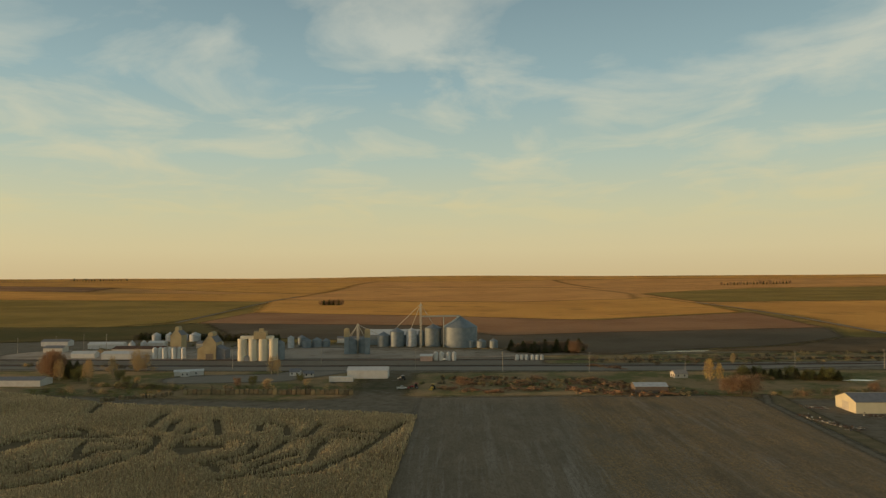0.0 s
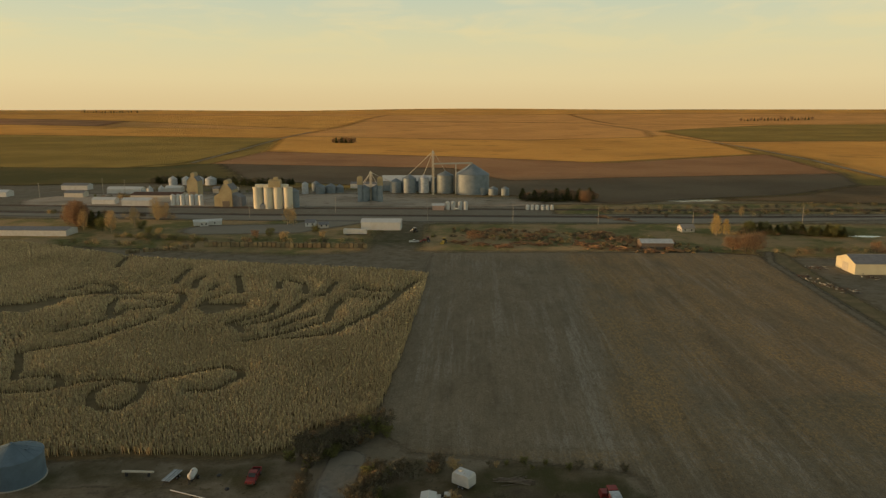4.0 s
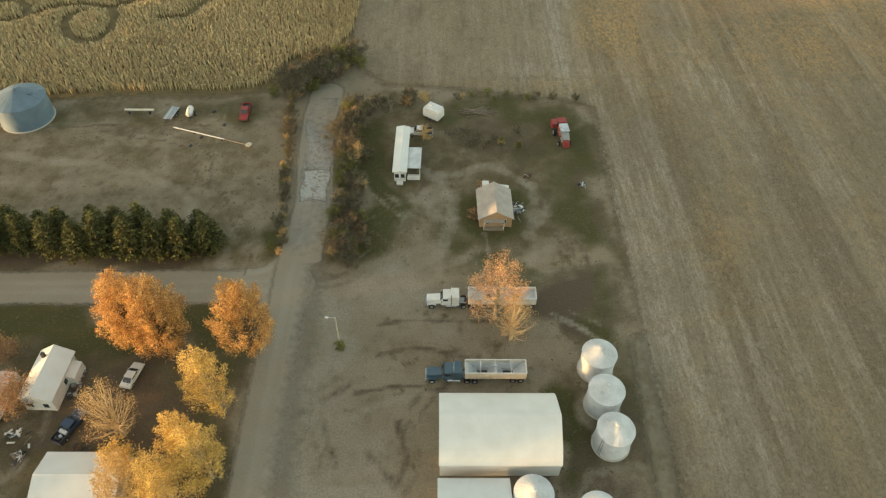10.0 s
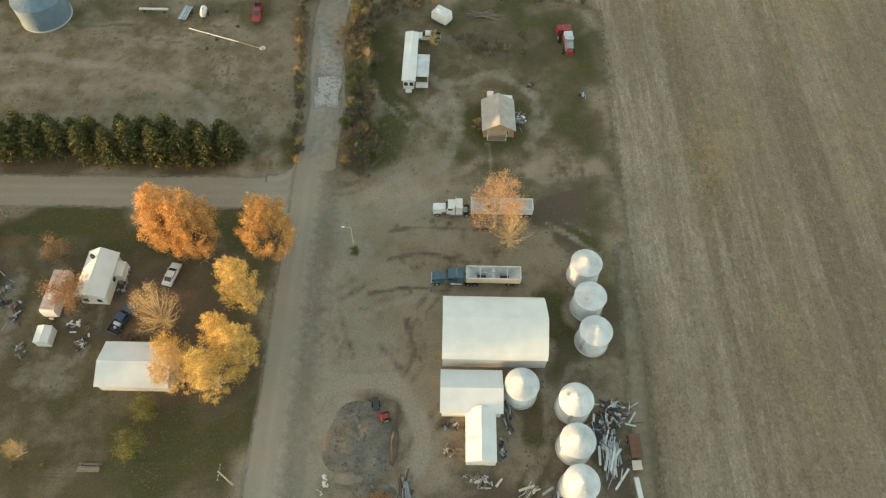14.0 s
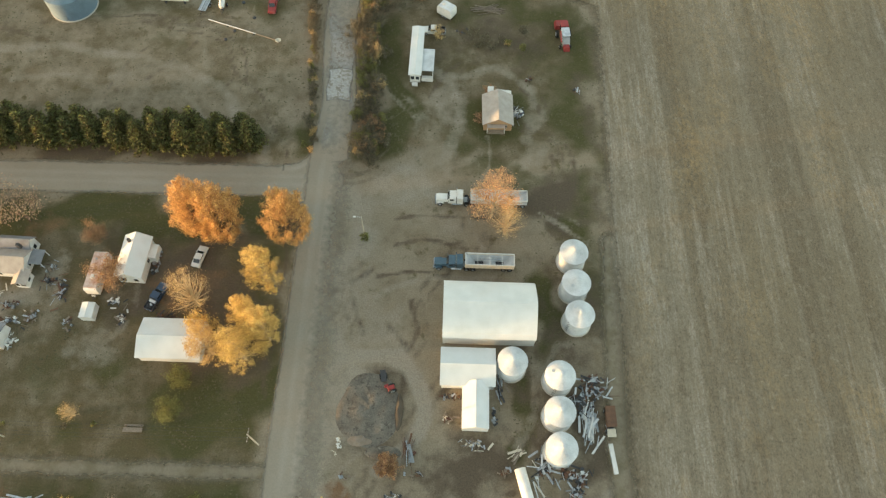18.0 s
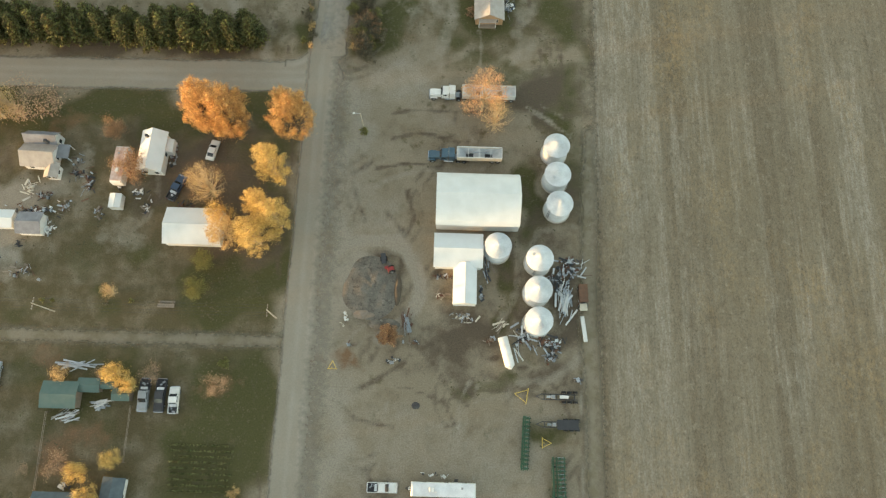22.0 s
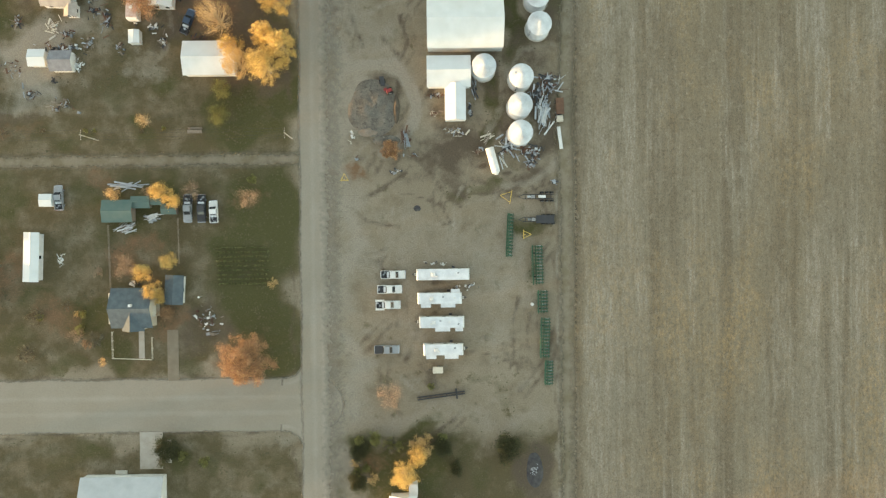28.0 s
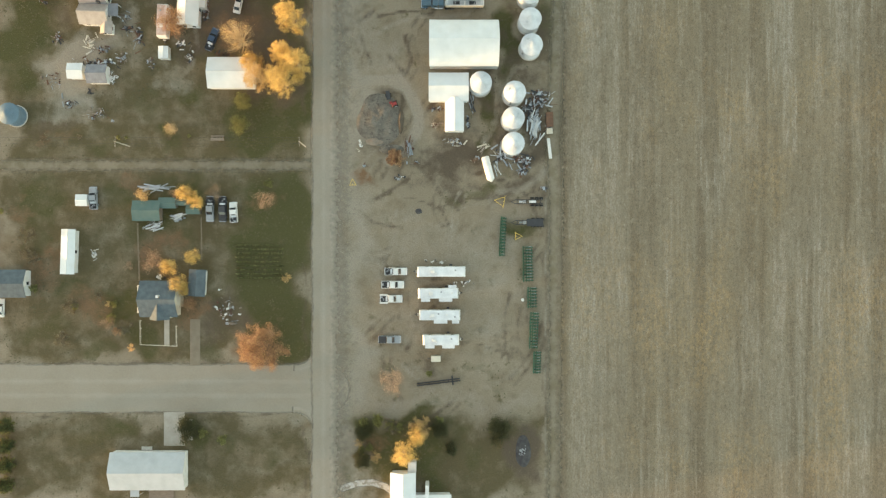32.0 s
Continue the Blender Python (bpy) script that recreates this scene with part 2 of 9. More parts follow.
def stubble(name):
    """Harvested field: drilled rows, pale chaff left in streaks by each pass, golden straw in patches with the low
    sun's glow painted in, thinning to nothing by 'cover'.
    """
    m = bpy.data.materials.new(name)
    m.use_nodes = True
    nt = m.node_tree
    N, L = nt.nodes.new, nt.links.new
    b = nt.nodes["Principled BSDF"]
    b.inputs["Roughness"].default_value, b.inputs["Specular IOR Level"].default_value = 0.95, 0.1
    geo = N("ShaderNodeNewGeometry")

    def field(sx, sy, detail=3, rough=0.6, shift=0.0):
        mp, n = N("ShaderNodeMapping"), N("ShaderNodeTexNoise")
        mp.inputs["Scale"].default_value = (sx, sy, 1)
        mp.inputs["Location"].default_value = (shift, shift * 0.7, shift * 0.3)
        n.inputs["Scale"].default_value, n.inputs["Detail"].default_value, n.inputs["Roughness"].default_value = 1.0, detail, rough
        L(geo.outputs["Position"], mp.inputs[0])
        L(mp.outputs[0], n.inputs[0])
        return n.outputs[0]

    def ramp(sock, low, high, top=1.0):
        r = N("ShaderNodeMapRange")
        r.inputs[1].default_value, r.inputs[2].default_value, r.inputs[4].default_value = low, high, top
        L(sock, r.inputs[0])
        return r.outputs[0]

    def math2(op, a, c):
        x = N("ShaderNodeMath")
        x.operation = op
        for i, v in enumerate((a, c)):
            if isinstance(v, float):
                x.inputs[i].default_value = v
            else:
                L(v, x.inputs[i])
        return x.outputs[0]

    def attr(nm):
        a = N("ShaderNodeAttribute")
        a.attribute_name = nm
        return a.outputs["Fac"]

    def over(fac, under, top):
        x = N("ShaderNodeMix")
        x.data_type = "RGBA"
        L(fac, x.inputs[0])
        for i, v in ((6, under), (7, top)):
            if isinstance(v, tuple):
                x.inputs[i].default_value = (*v, 1)
            else:
                L(v, x.inputs[i])
        return x.outputs[2]

    sun_gold, pale, bare = attr("sun_gold"), attr("pale"), attr("bare")
    keep = math2("SUBTRACT", 1.0, bare)
    col = over(ramp(field(0.03, 0.012), 0.40, 0.64), (0.190, 0.156, 0.106), (0.214, 0.180, 0.130))
    # one pass of the machine is darker, the next paler
    col = over(ramp(field(0.16, 0.004, 2), 0.46, 0.60, 0.80), col, (0.148, 0.119, 0.080))
    # the dull ground next to the corn: grey-brown without gold, for the corn's shadow
    col = over(math2("MULTIPLY", bare, ramp(field(0.12, 0.05, 3, 0.6, 21.0), 0.25, 0.6)), col, (0.262, 0.212, 0.146))
    # pale chaff in narrow streaks that break off and come again
    streak = math2("MULTIPLY", ramp(field(0.30, 0.014, 4, 0.68, 5.0), 0.48, 0.61), ramp(field(0.06, 0.025, 3, 0.6, 9.0), 0.36, 0.56))
    streak = math2("ADD", streak, math2("MULTIPLY", pale, ramp(field(0.55, 0.030, 4, 0.7, 2.0), 0.36, 0.60)))
    thin = ramp(field(1.1, 0.25, 4, 0.8, 3.0), 0.30, 0.62)
    col = over(math2("MULTIPLY", math2("MULTIPLY", streak, thin), 0.86), col, (0.326, 0.290, 0.232))
    # golden straw in patches and small flecks, thickened where the low sun's glow is painted
    patchy = math2("ADD", ramp(field(0.045, 0.02, 4, 0.6, 13.0), 0.50, 0.68, 0.6), math2("MULTIPLY", sun_gold, ramp(field(0.09, 0.03, 3, 0.6, 1.0), 0.28, 0.62)))
    fleck = ramp(field(1.5, 0.75, 4, 0.8, 4.0), 0.40, 0.62)
    col = over(math2("MULTIPLY", math2("MULTIPLY", math2("MULTIPLY", patchy, fleck), keep), 0.95), col, (0.375, 0.252, 0.118))
    # drilled rows and loose soil
    col = over(math2("MULTIPLY", ramp(field(1.31, 0.10, 3, 0.65, 7.0), 0.50, 0.68), 0.26), col, (0.105, 0.082, 0.052))
    col = over(math2("MULTIPLY", ramp(field(0.55, 0.35, 5, 0.75, 11.0), 0.50, 0.66), 0.45), col, (0.142, 0.110, 0.070))
    col = over(math2("MULTIPLY", ramp(field(0.85, 0.55, 5, 0.75, 15.0), 0.54, 0.68), 0.50), col, (0.312, 0.268, 0.202))
    col = over(math2("MULTIPLY", ramp(field(2.4, 1.5, 4, 0.85, 8.0), 0.50, 0.66), 0.52), col, (0.100, 0.078, 0.049))
    hsv, fine = N("ShaderNodeHueSaturation"), field(3.2, 2.2, 4, 0.7, 6.0)
    mr = N("ShaderNodeMapRange")
    mr.inputs[1].default_value, mr.inputs[2].default_value, mr.inputs[3].default_value, mr.inputs[4].default_value = 0.3, 0.7, 0.78, 1.24
    L(fine, mr.inputs[0])
    L(mr.outputs[0], hsv.inputs["Value"])
    L(col, hsv.inputs["Color"])
    L(hsv.outputs[0], b.inputs["Base Color"])
    # stalks face every way, so a low sun finds many of them
    m.cycles.use_bump_map_correction = False
    jit, off, nrm = N("ShaderNodeTexNoise"), N("ShaderNodeVectorMath"), N("ShaderNodeVectorMath")
    jit.inputs["Scale"].default_value, jit.inputs["Detail"].default_value = 7.0, 2
    L(geo.outputs["Position"], jit.inputs[0])
    off.operation, nrm.operation = "MULTIPLY_ADD", "NORMALIZE"
    cen, amp = N("ShaderNodeVectorMath"), N("ShaderNodeVectorMath")
    cen.operation, amp.operation = "SUBTRACT", "SCALE"
    cen.inputs[1].default_value = (0.5, 0.5, 0.5)
    L(jit.outputs["Color"], cen.inputs[0])
    L(cen.outputs[0], amp.inputs[0])
    # tilted further where the sun's gold is painted, to catch more warm light
    L(math2("ADD", math2("MULTIPLY", sun_gold, 1.5), 0.45), amp.inputs["Scale"])
    off.inputs[1].default_value, off.inputs[2].default_value = (1, 1, 0), (0, 0, 1)
    L(amp.outputs[0], off.inputs[0])
    L(off.outputs[0], nrm.inputs[0])
    L(nrm.outputs[0], b.inputs["Normal"])
    edge = ramp(math2("ADD", math2("MULTIPLY", field(0.8, 0.8, 6), 0.55), attr("cover")), 0.36, 0.92)
    t, ms = N("ShaderNodeBsdfTransparent"), N("ShaderNodeMixShader")
    L(edge, ms.inputs[0])
    L(t.outputs[0], ms.inputs[1])
    L(b.outputs[0], ms.inputs[2])
    L(ms.outputs[0], nt.nodes["Material Output"].inputs[0])
    return m


M_GROUND = soil("yard_ground", [((0.214, 0.178, 0.126),), ((0.244, 0.206, 0.150), "", 0.07, 0.45, 0.62), ((0.176, 0.141, 0.095), "", 0.16, 0.52, 0.70), ((0.232, 0.194, 0.138), "", 0.5, 0.55, 0.75),
                                ((0.100, 0.081, 0.043), "dry", 0.20, 0.78, 1.16), ((0.166, 0.130, 0.082), "", 0.11, 0.56, 0.70), ((0.074, 0.070, 0.029), "green", 0.14, 0.74, 1.14), ((0.102, 0.087, 0.044), "", 0.23, 0.60, 0.70),
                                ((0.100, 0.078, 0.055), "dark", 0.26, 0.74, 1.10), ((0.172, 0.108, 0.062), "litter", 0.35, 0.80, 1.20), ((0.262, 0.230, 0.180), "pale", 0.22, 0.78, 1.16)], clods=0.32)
M_STUBBLE = stubble("stubble")
M_YARD = soil("yard_gravel", [((0.44, 0.375, 0.30),), ((0.30, 0.255, 0.20), "", 0.03, 0.45, 0.62), ((0.40, 0.36, 0.30), "", 0.08, 0.55, 0.7), ((0.20, 0.165, 0.12), "", 0.12, 0.60, 0.68)], cover=True, canopy=0.5)
M_ROAD = soil("gravel_road", [((0.262, 0.230, 0.180),), ((0.282, 0.250, 0.200), "", 0.12, 0.40, 0.64), ((0.322, 0.290, 0.240), "pale", 0.10, 0.72, 1.20), ((0.218, 0.188, 0.142), "rut", 0.12, 0.78, 1.30)], cover=True, bump=0.15, grain=(0.92, 1.08))
M_LANE = soil("worn_lane", [((0.215, 0.183, 0.133),), ((0.165, 0.14, 0.092), "", 0.3, 0.45, 0.62)], cover=True, bump=0.15, grain=(0.9, 1.1))
M_CONCRETE_PATCH = soil("broken_concrete", [((0.40, 0.385, 0.36),), ((0.24, 0.215, 0.175), "", 0.8, 0.48, 0.58), ((0.47, 0.455, 0.43), "", 1.9, 0.56, 0.64)], cover=True, bump=0.3)
M_RED_FIELD = soil("tilled_field", [((0.36, 0.215, 0.120),), ((0.28, 0.16, 0.09), "", 0.006, 0.45, 0.6)], cover=True, canopy=1.6)
M_DARK_FIELD = soil("dark_field", [((0.185, 0.142, 0.092),), ((0.145, 0.108, 0.068), "", 0.008, 0.45, 0.6)], cover=True, canopy=0.4)
M_GOLD_FIELD = soil("gold_field", [((0.62, 0.355, 0.11),), ((0.52, 0.29, 0.09), "", 0.004, 0.42, 0.6), ((0.37, 0.21, 0.07), "", 0.012, 0.55, 0.7)], cover=True, canopy=2.6)
M_OLIVE_FIELD = soil("olive_field", [((0.235, 0.180, 0.062),), ((0.32, 0.235, 0.08), "", 0.006, 0.42, 0.6)], cover=True, canopy=2.0)
M_BROWN_FIELD = soil("brown_field", [((0.21, 0.142, 0.078),), ((0.145, 0.10, 0.056), "", 0.02, 0.45, 0.6)], cover=True, canopy=0.5)
M_PALE_FIELD = soil("pale_field", [((0.62, 0.355, 0.140),), ((0.52, 0.295, 0.115), "", 0.004, 0.42, 0.6), ((0.40, 0.22, 0.088), "", 0.012, 0.55, 0.7)], cover=True, canopy=2.6)
M_GREEN_FIELD = soil("green_field", [((0.105, 0.100, 0.044),), ((0.15, 0.125, 0.055), "", 0.008, 0.45, 0.6)], cover=True, canopy=1.0)
M_CORN_FLOOR = soil("corn_floor", [((0.20, 0.155, 0.085),), ((0.15, 0.12, 0.065), "", 0.3, 0.45, 0.6)], cover=True)

M_WHITE_METAL = mat("white_sheet_metal", (0.66, 0.665, 0.645), 0.45, (0.58, 0.585, 0.56), 0.35, 6, spec=0.4)
M_DULL_ROOF = mat("dull_pale_roofing", (0.44, 0.45, 0.45), 0.6, (0.36, 0.37, 0.37), 0.4, 7)
M_WHITE_PAINT = mat("white_paint", (0.68, 0.67, 0.64), 0.5, (0.55, 0.54, 0.50), 0.7, 9, random=0.05)
M_GALV = mat("galvanised_steel", (0.62, 0.64, 0.65), 0.8, (0.42, 0.44, 0.45), 0.5, 5, random=0.06, spec=0.15)
M_GALV_OLD = mat("weathered_steel", (0.16, 0.225, 0.275), 0.68, (0.12, 0.165, 0.205), 0.4, 5, metal=0.2, random=0.08)
M_RUST = mat("rust", (0.15, 0.078, 0.048), 0.85, (0.085, 0.050, 0.036), 1.2, 9, random=0.2)
M_BARK = mat("bark", (0.16, 0.125, 0.09), 0.9, (0.09, 0.07, 0.05), 3, 20, random=0.1)
M_PALE_BARK = mat("pale_twigs", (0.56, 0.44, 0.27), 0.9, (0.36, 0.28, 0.17), 3, 20, random=0.1)
M_ORANGE_LEAF = mat("orange_leaves", (0.82, 0.50, 0.20), 0.7, (0.34, 0.185, 0.065), 0.9, 6, island=0.4, translucent=0.35)
M_GOLD_LEAF = mat("golden_leaves", (0.84, 0.60, 0.22), 0.7, (0.36, 0.26, 0.09), 0.9, 6, island=0.4, translucent=0.35)
M_TAN_LEAF = mat("tan_leaves", (0.60, 0.42, 0.20), 0.8, (0.42, 0.30, 0.14), 0.6, 6, island=0.35, translucent=0.3)
M_PEACH_LEAF = mat("peach_leaves", (0.78, 0.44, 0.23), 0.7, (0.46, 0.27, 0.14), 0.9, 6, island=0.4, translucent=0.3)
M_RUSSET_LEAF = mat("russet_leaves", (0.42, 0.265, 0.155), 0.8, (0.28, 0.165, 0.09), 0.6, 6, island=0.4, translucent=0.3)
M_PINK_LEAF = mat("dull_pink_leaves", (0.46, 0.31, 0.21), 0.8, (0.32, 0.22, 0.14), 0.6, 6, island=0.35, translucent=0.25)
M_OLIVE_LEAF = mat("olive_leaves", (0.22, 0.21, 0.07), 0.8, (0.12, 0.12, 0.045), 0.6, 6, island=0.4, translucent=0.25)
M_DARK_LEAF = mat("dark_olive_leaves", (0.085, 0.083, 0.034), 0.8, (0.045, 0.046, 0.020), 0.6, 6, island=0.4, translucent=0.1)
# the golden second colour paints low sun on the needles, mottled by noise
M_NEEDLE = mat("pine_needles", (0.048, 0.060, 0.022), 0.8, (0.150, 0.130, 0.038), 0.4, 5, island=0.6, translucent=0.15)
M_BRUSH = mat("dry_brush", (0.180, 0.152, 0.102), 0.9, (0.092, 0.082, 0.052), 1, 8, island=0.45, translucent=0.12)
M_CORN = mat("dry_corn", (0.59, 0.485, 0.295), 0.85, (0.43, 0.355, 0.210), 0.03, 0.4, island=0.26, translucent=0.25, world_space=True)
M_GLASS_DARK = mat("tinted_glass", (0.03, 0.035, 0.04), 0.08, spec=0.6)
M_TYRE = mat("tyre_rubber", (0.025, 0.025, 0.025), 0.85)
M_DARK = mat("dark_steel", (0.055, 0.055, 0.058), 0.6, random=0.15)
M_CHROME = mat("chrome", (0.7, 0.7, 0.7), 0.15, metal=1.0)
M_WOOD = mat("weathered_wood", (0.26, 0.21, 0.16), 0.85, (0.17, 0.14, 0.11), 0.8, 12, stretch=(1, 6, 6), random=0.2)
M_CONCRETE = mat("concrete", (0.52, 0.49, 0.43), 0.8, (0.42, 0.39, 0.34), 0.25, 4)

# ---------------------------------------------------------------- mesh building


class Shape:
    """Collects vertices and faces of one mesh."""

    def __init__(self):
        self.v, self.f = [], []

    def add(self, verts, faces):
        k = len(self.v)
        self.v += [tuple(p) for p in verts]
        self.f += [tuple(i + k for i in f) for f in faces]
        return self

    def box(self, cx, cy, cz, sx, sy, sz, turn=0.0, taper=1.0):
        """A box about its centre; taper: the top's size against the bottom's."""
        c, s = math.cos(radians(turn)), math.sin(radians(turn))
        pts = []
        for dz, k in ((-0.5, 1.0), (0.5, taper)):
            for dx, dy in ((-0.5, -0.5), (0.5, -0.5), (0.5, 0.5), (-0.5, 0.5)):
                x, y = dx * sx * k, dy * sy * k
                pts.append((cx + c * x - s * y, cy + s * x + c * y, cz + dz * sz))
        return self.add(pts, [(3, 2, 1, 0), (4, 5, 6, 7), (0, 1, 5, 4), (1, 2, 6, 5), (2, 3, 7, 6), (3, 0, 4, 7)])

    def rod(self, a, b, r0, r1=None, n=6):
        """A tapered rod from a to b."""
        a, b = Vector(a), Vector(b)
        r1 = r0 if r1 is None else r1
        d = (b - a)
        if d.length < 1e-5:
            return self
        d.normalize()
        u = d.orthogonal().normalized()
        w = d.cross(u)
        pts = []
        for p, r in ((a, r0), (b, r1)):
            for i in range(n):
                t = 2 * math.pi * i / n
                pts.append(p + r * (math.cos(t) * u + math.sin(t) * w))
        faces = [(i, (i + 1) % n, n + (i + 1) % n, n + i) for i in range(n)]
        return self.add(pts, faces + [tuple(range(n - 1, -1, -1)), tuple(range(n, 2 * n))])

    def turned(self, profile, n=24, cx=0.0, cy=0.0):
        """A body of revolution about z from (radius, height) pairs."""
        pts = [(cx + r * math.cos(2 * math.pi * i / n), cy + r * math.sin(2 * math.pi * i / n), z) for r, z in profile for i in range(n)]
        faces = [(j * n + i, j * n + (i + 1) % n, (j + 1) * n + (i + 1) % n, (j + 1) * n + i) for j in range(len(profile) - 1) for i in range(n)]
        return self.add(pts, faces)

    def extrude_y(self, outline, y0, y1):
        """A closed outline in x, z drawn out along y."""
        n = len(outline)
        pts = [(x, y, z) for y in (y0, y1) for x, z in outline]
        return self.add(pts, [tuple(range(n)), tuple(range(2 * n - 1, n - 1, -1))] + [(i, n + i, n + (i + 1) % n, (i + 1) % n) for i in range(n)])

    def extrude_x(self, outline, x0, x1):
        """A closed outline in y, z drawn out along x."""
        n = len(outline)
        pts = [(x, y, z) for x in (x0, x1) for y, z in outline]
        return self.add(pts, [tuple(range(n - 1, -1, -1)), tuple(range(n, 2 * n))] + [(i, (i + 1) % n, n + (i + 1) % n, n + i) for i in range(n)])

    def mesh(self, name, material, smooth=False):
        me = bpy.data.meshes.new(name)
        me.from_pydata(self.v, [], self.f)
        if material:
            me.materials.append(material)
        if smooth:
            me.shade_smooth()
        me.update()
        return me


def part(name, shape, material, parent, label="", smooth=False, at=None):
    ob = new(name, shape if isinstance(shape, bpy.types.Mesh) else shape.mesh(name, material, smooth))
    ob.parent = parent
    if at is not None:
        ob.matrix_basis = at
    return tagged(ob, label) if label else ob


def thing(name, x, y, turn, label, category, group="", z=0.0):
    ob = new(name)
    ob.empty_display_size = 0.5
    ob.matrix_basis = pose(x, y, z, 0, 0, turn)
    return tagged(ob, label, category, group)


def to_line(px, py, line):
    """The distance of each point to a broken line."""
    best = np.full(px.shape, 1e9)
    for (x0, y0), (x1, y1) in zip(line[:-1], line[1:]):
        dx, dy = x1 - x0, y1 - y0
        t = np.clip(((px - x0) * dx + (py - y0) * dy) / (dx * dx + dy * dy), 0, 1)
        best = np.minimum(best, np.hypot(px - x0 - t * dx, py - y0 - t * dy))
    return best


def in_poly(px, py, poly):
    """Signed distance to a polygon, positive inside."""
    inside = np.zeros(px.shape, bool)
    for (x0, y0), (x1, y1) in zip(poly, poly[1:] + poly[:1]):
        cross = ((y0 > py) != (y1 > py)) & (px < (x1 - x0) * (py - y0) / ((y1 - y0) or 1e-9) + x0)
        inside ^= cross
    d = to_line(px, py, poly + poly[:1])
    return np.where(inside, d, -d)


def soft(d, width):
    return np.clip(d / width + 0.5, 0, 1)


def land(x, y):
    """The height of the land: flat round the town, rolling and rising slowly far off."""
    r = np.hypot(x, y)
    far = np.clip((r - 900) / 3900, 0, 1)
    return 46 * far ** 1.5 + 5 * np.clip((r - 900) / 1500, 0, 1) * (np.sin(x / 610 + 1.3) * np.cos(y / 730) + 0.6 * np.sin((x + y) / 330))


def sheet(name, xs, ys, z, material, attrs, label="", category="", kind="structure", on_land=False):
    """A sheet of ground over a grid, with soft attributes; where 'cover' is nought there are no faces."""
    X, Y = np.meshgrid(xs, ys)
    Z = (land(X, Y) + z) if on_land else np.full(X.shape, z)
    nx, ny = len(xs), len(ys)
    idx = np.arange(nx * ny).reshape(ny, nx)
    quads = np.stack([idx[:-1, :-1], idx[:-1, 1:], idx[1:, 1:], idx[1:, :-1]], -1).reshape(-1, 4)
    vals = {k: fn(X, Y).ravel() for k, fn in attrs.items()}
    if "cover" in vals:
        quads = quads[(vals["cover"][quads] > 0.001).any(1)]
        used = np.unique(quads)
        remap = np.zeros(nx * ny, int)
        remap[used] = np.arange(len(used))
        quads = remap[quads]
    else:
        used = np.arange(nx * ny)
    co = np.stack([X.ravel(), Y.ravel(), Z.ravel()], -1)[used]
    me = bpy.data.meshes.new(name)
    me.from_pydata(co.tolist(), [], quads.tolist())
    me.materials.append(material)
    for k, v in vals.items():
        a = me.attributes.new(k, "FLOAT", "POINT")
        a.data.foreach_set("value", v[used].astype(np.float32))
    me.shade_smooth()
    ob = new(name, me)
    return tagged(ob, label, category, "", kind)


# ---------------------------------------------------------------- ground, roads and fields
def spaced(a, b, step, far, n):
    near = np.arange(a, b + step / 2, step)
    k = np.linspace(0, 1, n + 1)[1:]
    lo = a - (far + a) * k ** 2.2
    hi = b + (far - b) * k ** 2.2
    return np.concatenate([lo[::-1], near, hi])


def rects(*rows):
    """Soft areas with wandering edges: rows of x0, y0, x1, y1, softness, strength."""
    def fn(X, Y):
        best = np.zeros(X.shape)
        U = X + 2.6 * np.sin(Y / 5.3 + 0.4 * X / 7) + 1.4 * np.sin(Y / 2.1 + X / 3.3)
        V = Y + 2.6 * np.sin(X / 4.7 - 0.5 * Y / 6) + 1.4 * np.sin(X / 1.9 - Y / 2.7)
        for x0, y0, x1, y1, s, k in rows:
            d = np.minimum(np.minimum(U - x0, x1 - U), np.minimum(V - y0, y1 - V))
            best = np.maximum(best, k * soft(d, s * 1.6))
        return best
    return fn


def most(*fns):
    return lambda X, Y: np.max([fn(X, Y) for fn in fns], axis=0)


def strips(*rows):
    """Soft worn strips: rows of half width, strength, then the line."""
    def fn(X, Y):
        best = np.zeros(X.shape)
        for half, k, line in rows:
            d = to_line(X + 0.5 * np.sin(Y / 2.3), Y + 0.5 * np.sin(X / 2.7), line)
            best = np.maximum(best, k * np.clip(1.25 - d / half, 0, 1))
        return best
    return fn


def ring(x, y, rx, ry, a0=0, a1=360, n=18):
    return [(x + rx * math.cos(radians(a0 + (a1 - a0) * i / n)), y + ry * math.sin(radians(a0 + (a1 - a0) * i / n))) for i in range(n + 1)]


def blobs(*rows):
    """Soft round areas with wandering edges: rows of x, y, half width, half depth, strength."""
    def fn(X, Y):
        best = np.zeros(X.shape)
        U = X + 1.3 * np.sin(Y / 2.9 + X / 8) + 0.7 * np.sin(Y / 1.3 - X / 2.1)
        V = Y + 1.3 * np.sin(X / 3.1 - Y / 7) + 0.7 * np.sin(X / 1.2 + Y / 2.3)
        for x, y, rx, ry, k in rows:
            best = np.maximum(best, k * np.clip(1.7 - 1.2 * np.hypot((U - x) / rx, (V - y) / ry), 0, 1))
        return best
    return fn


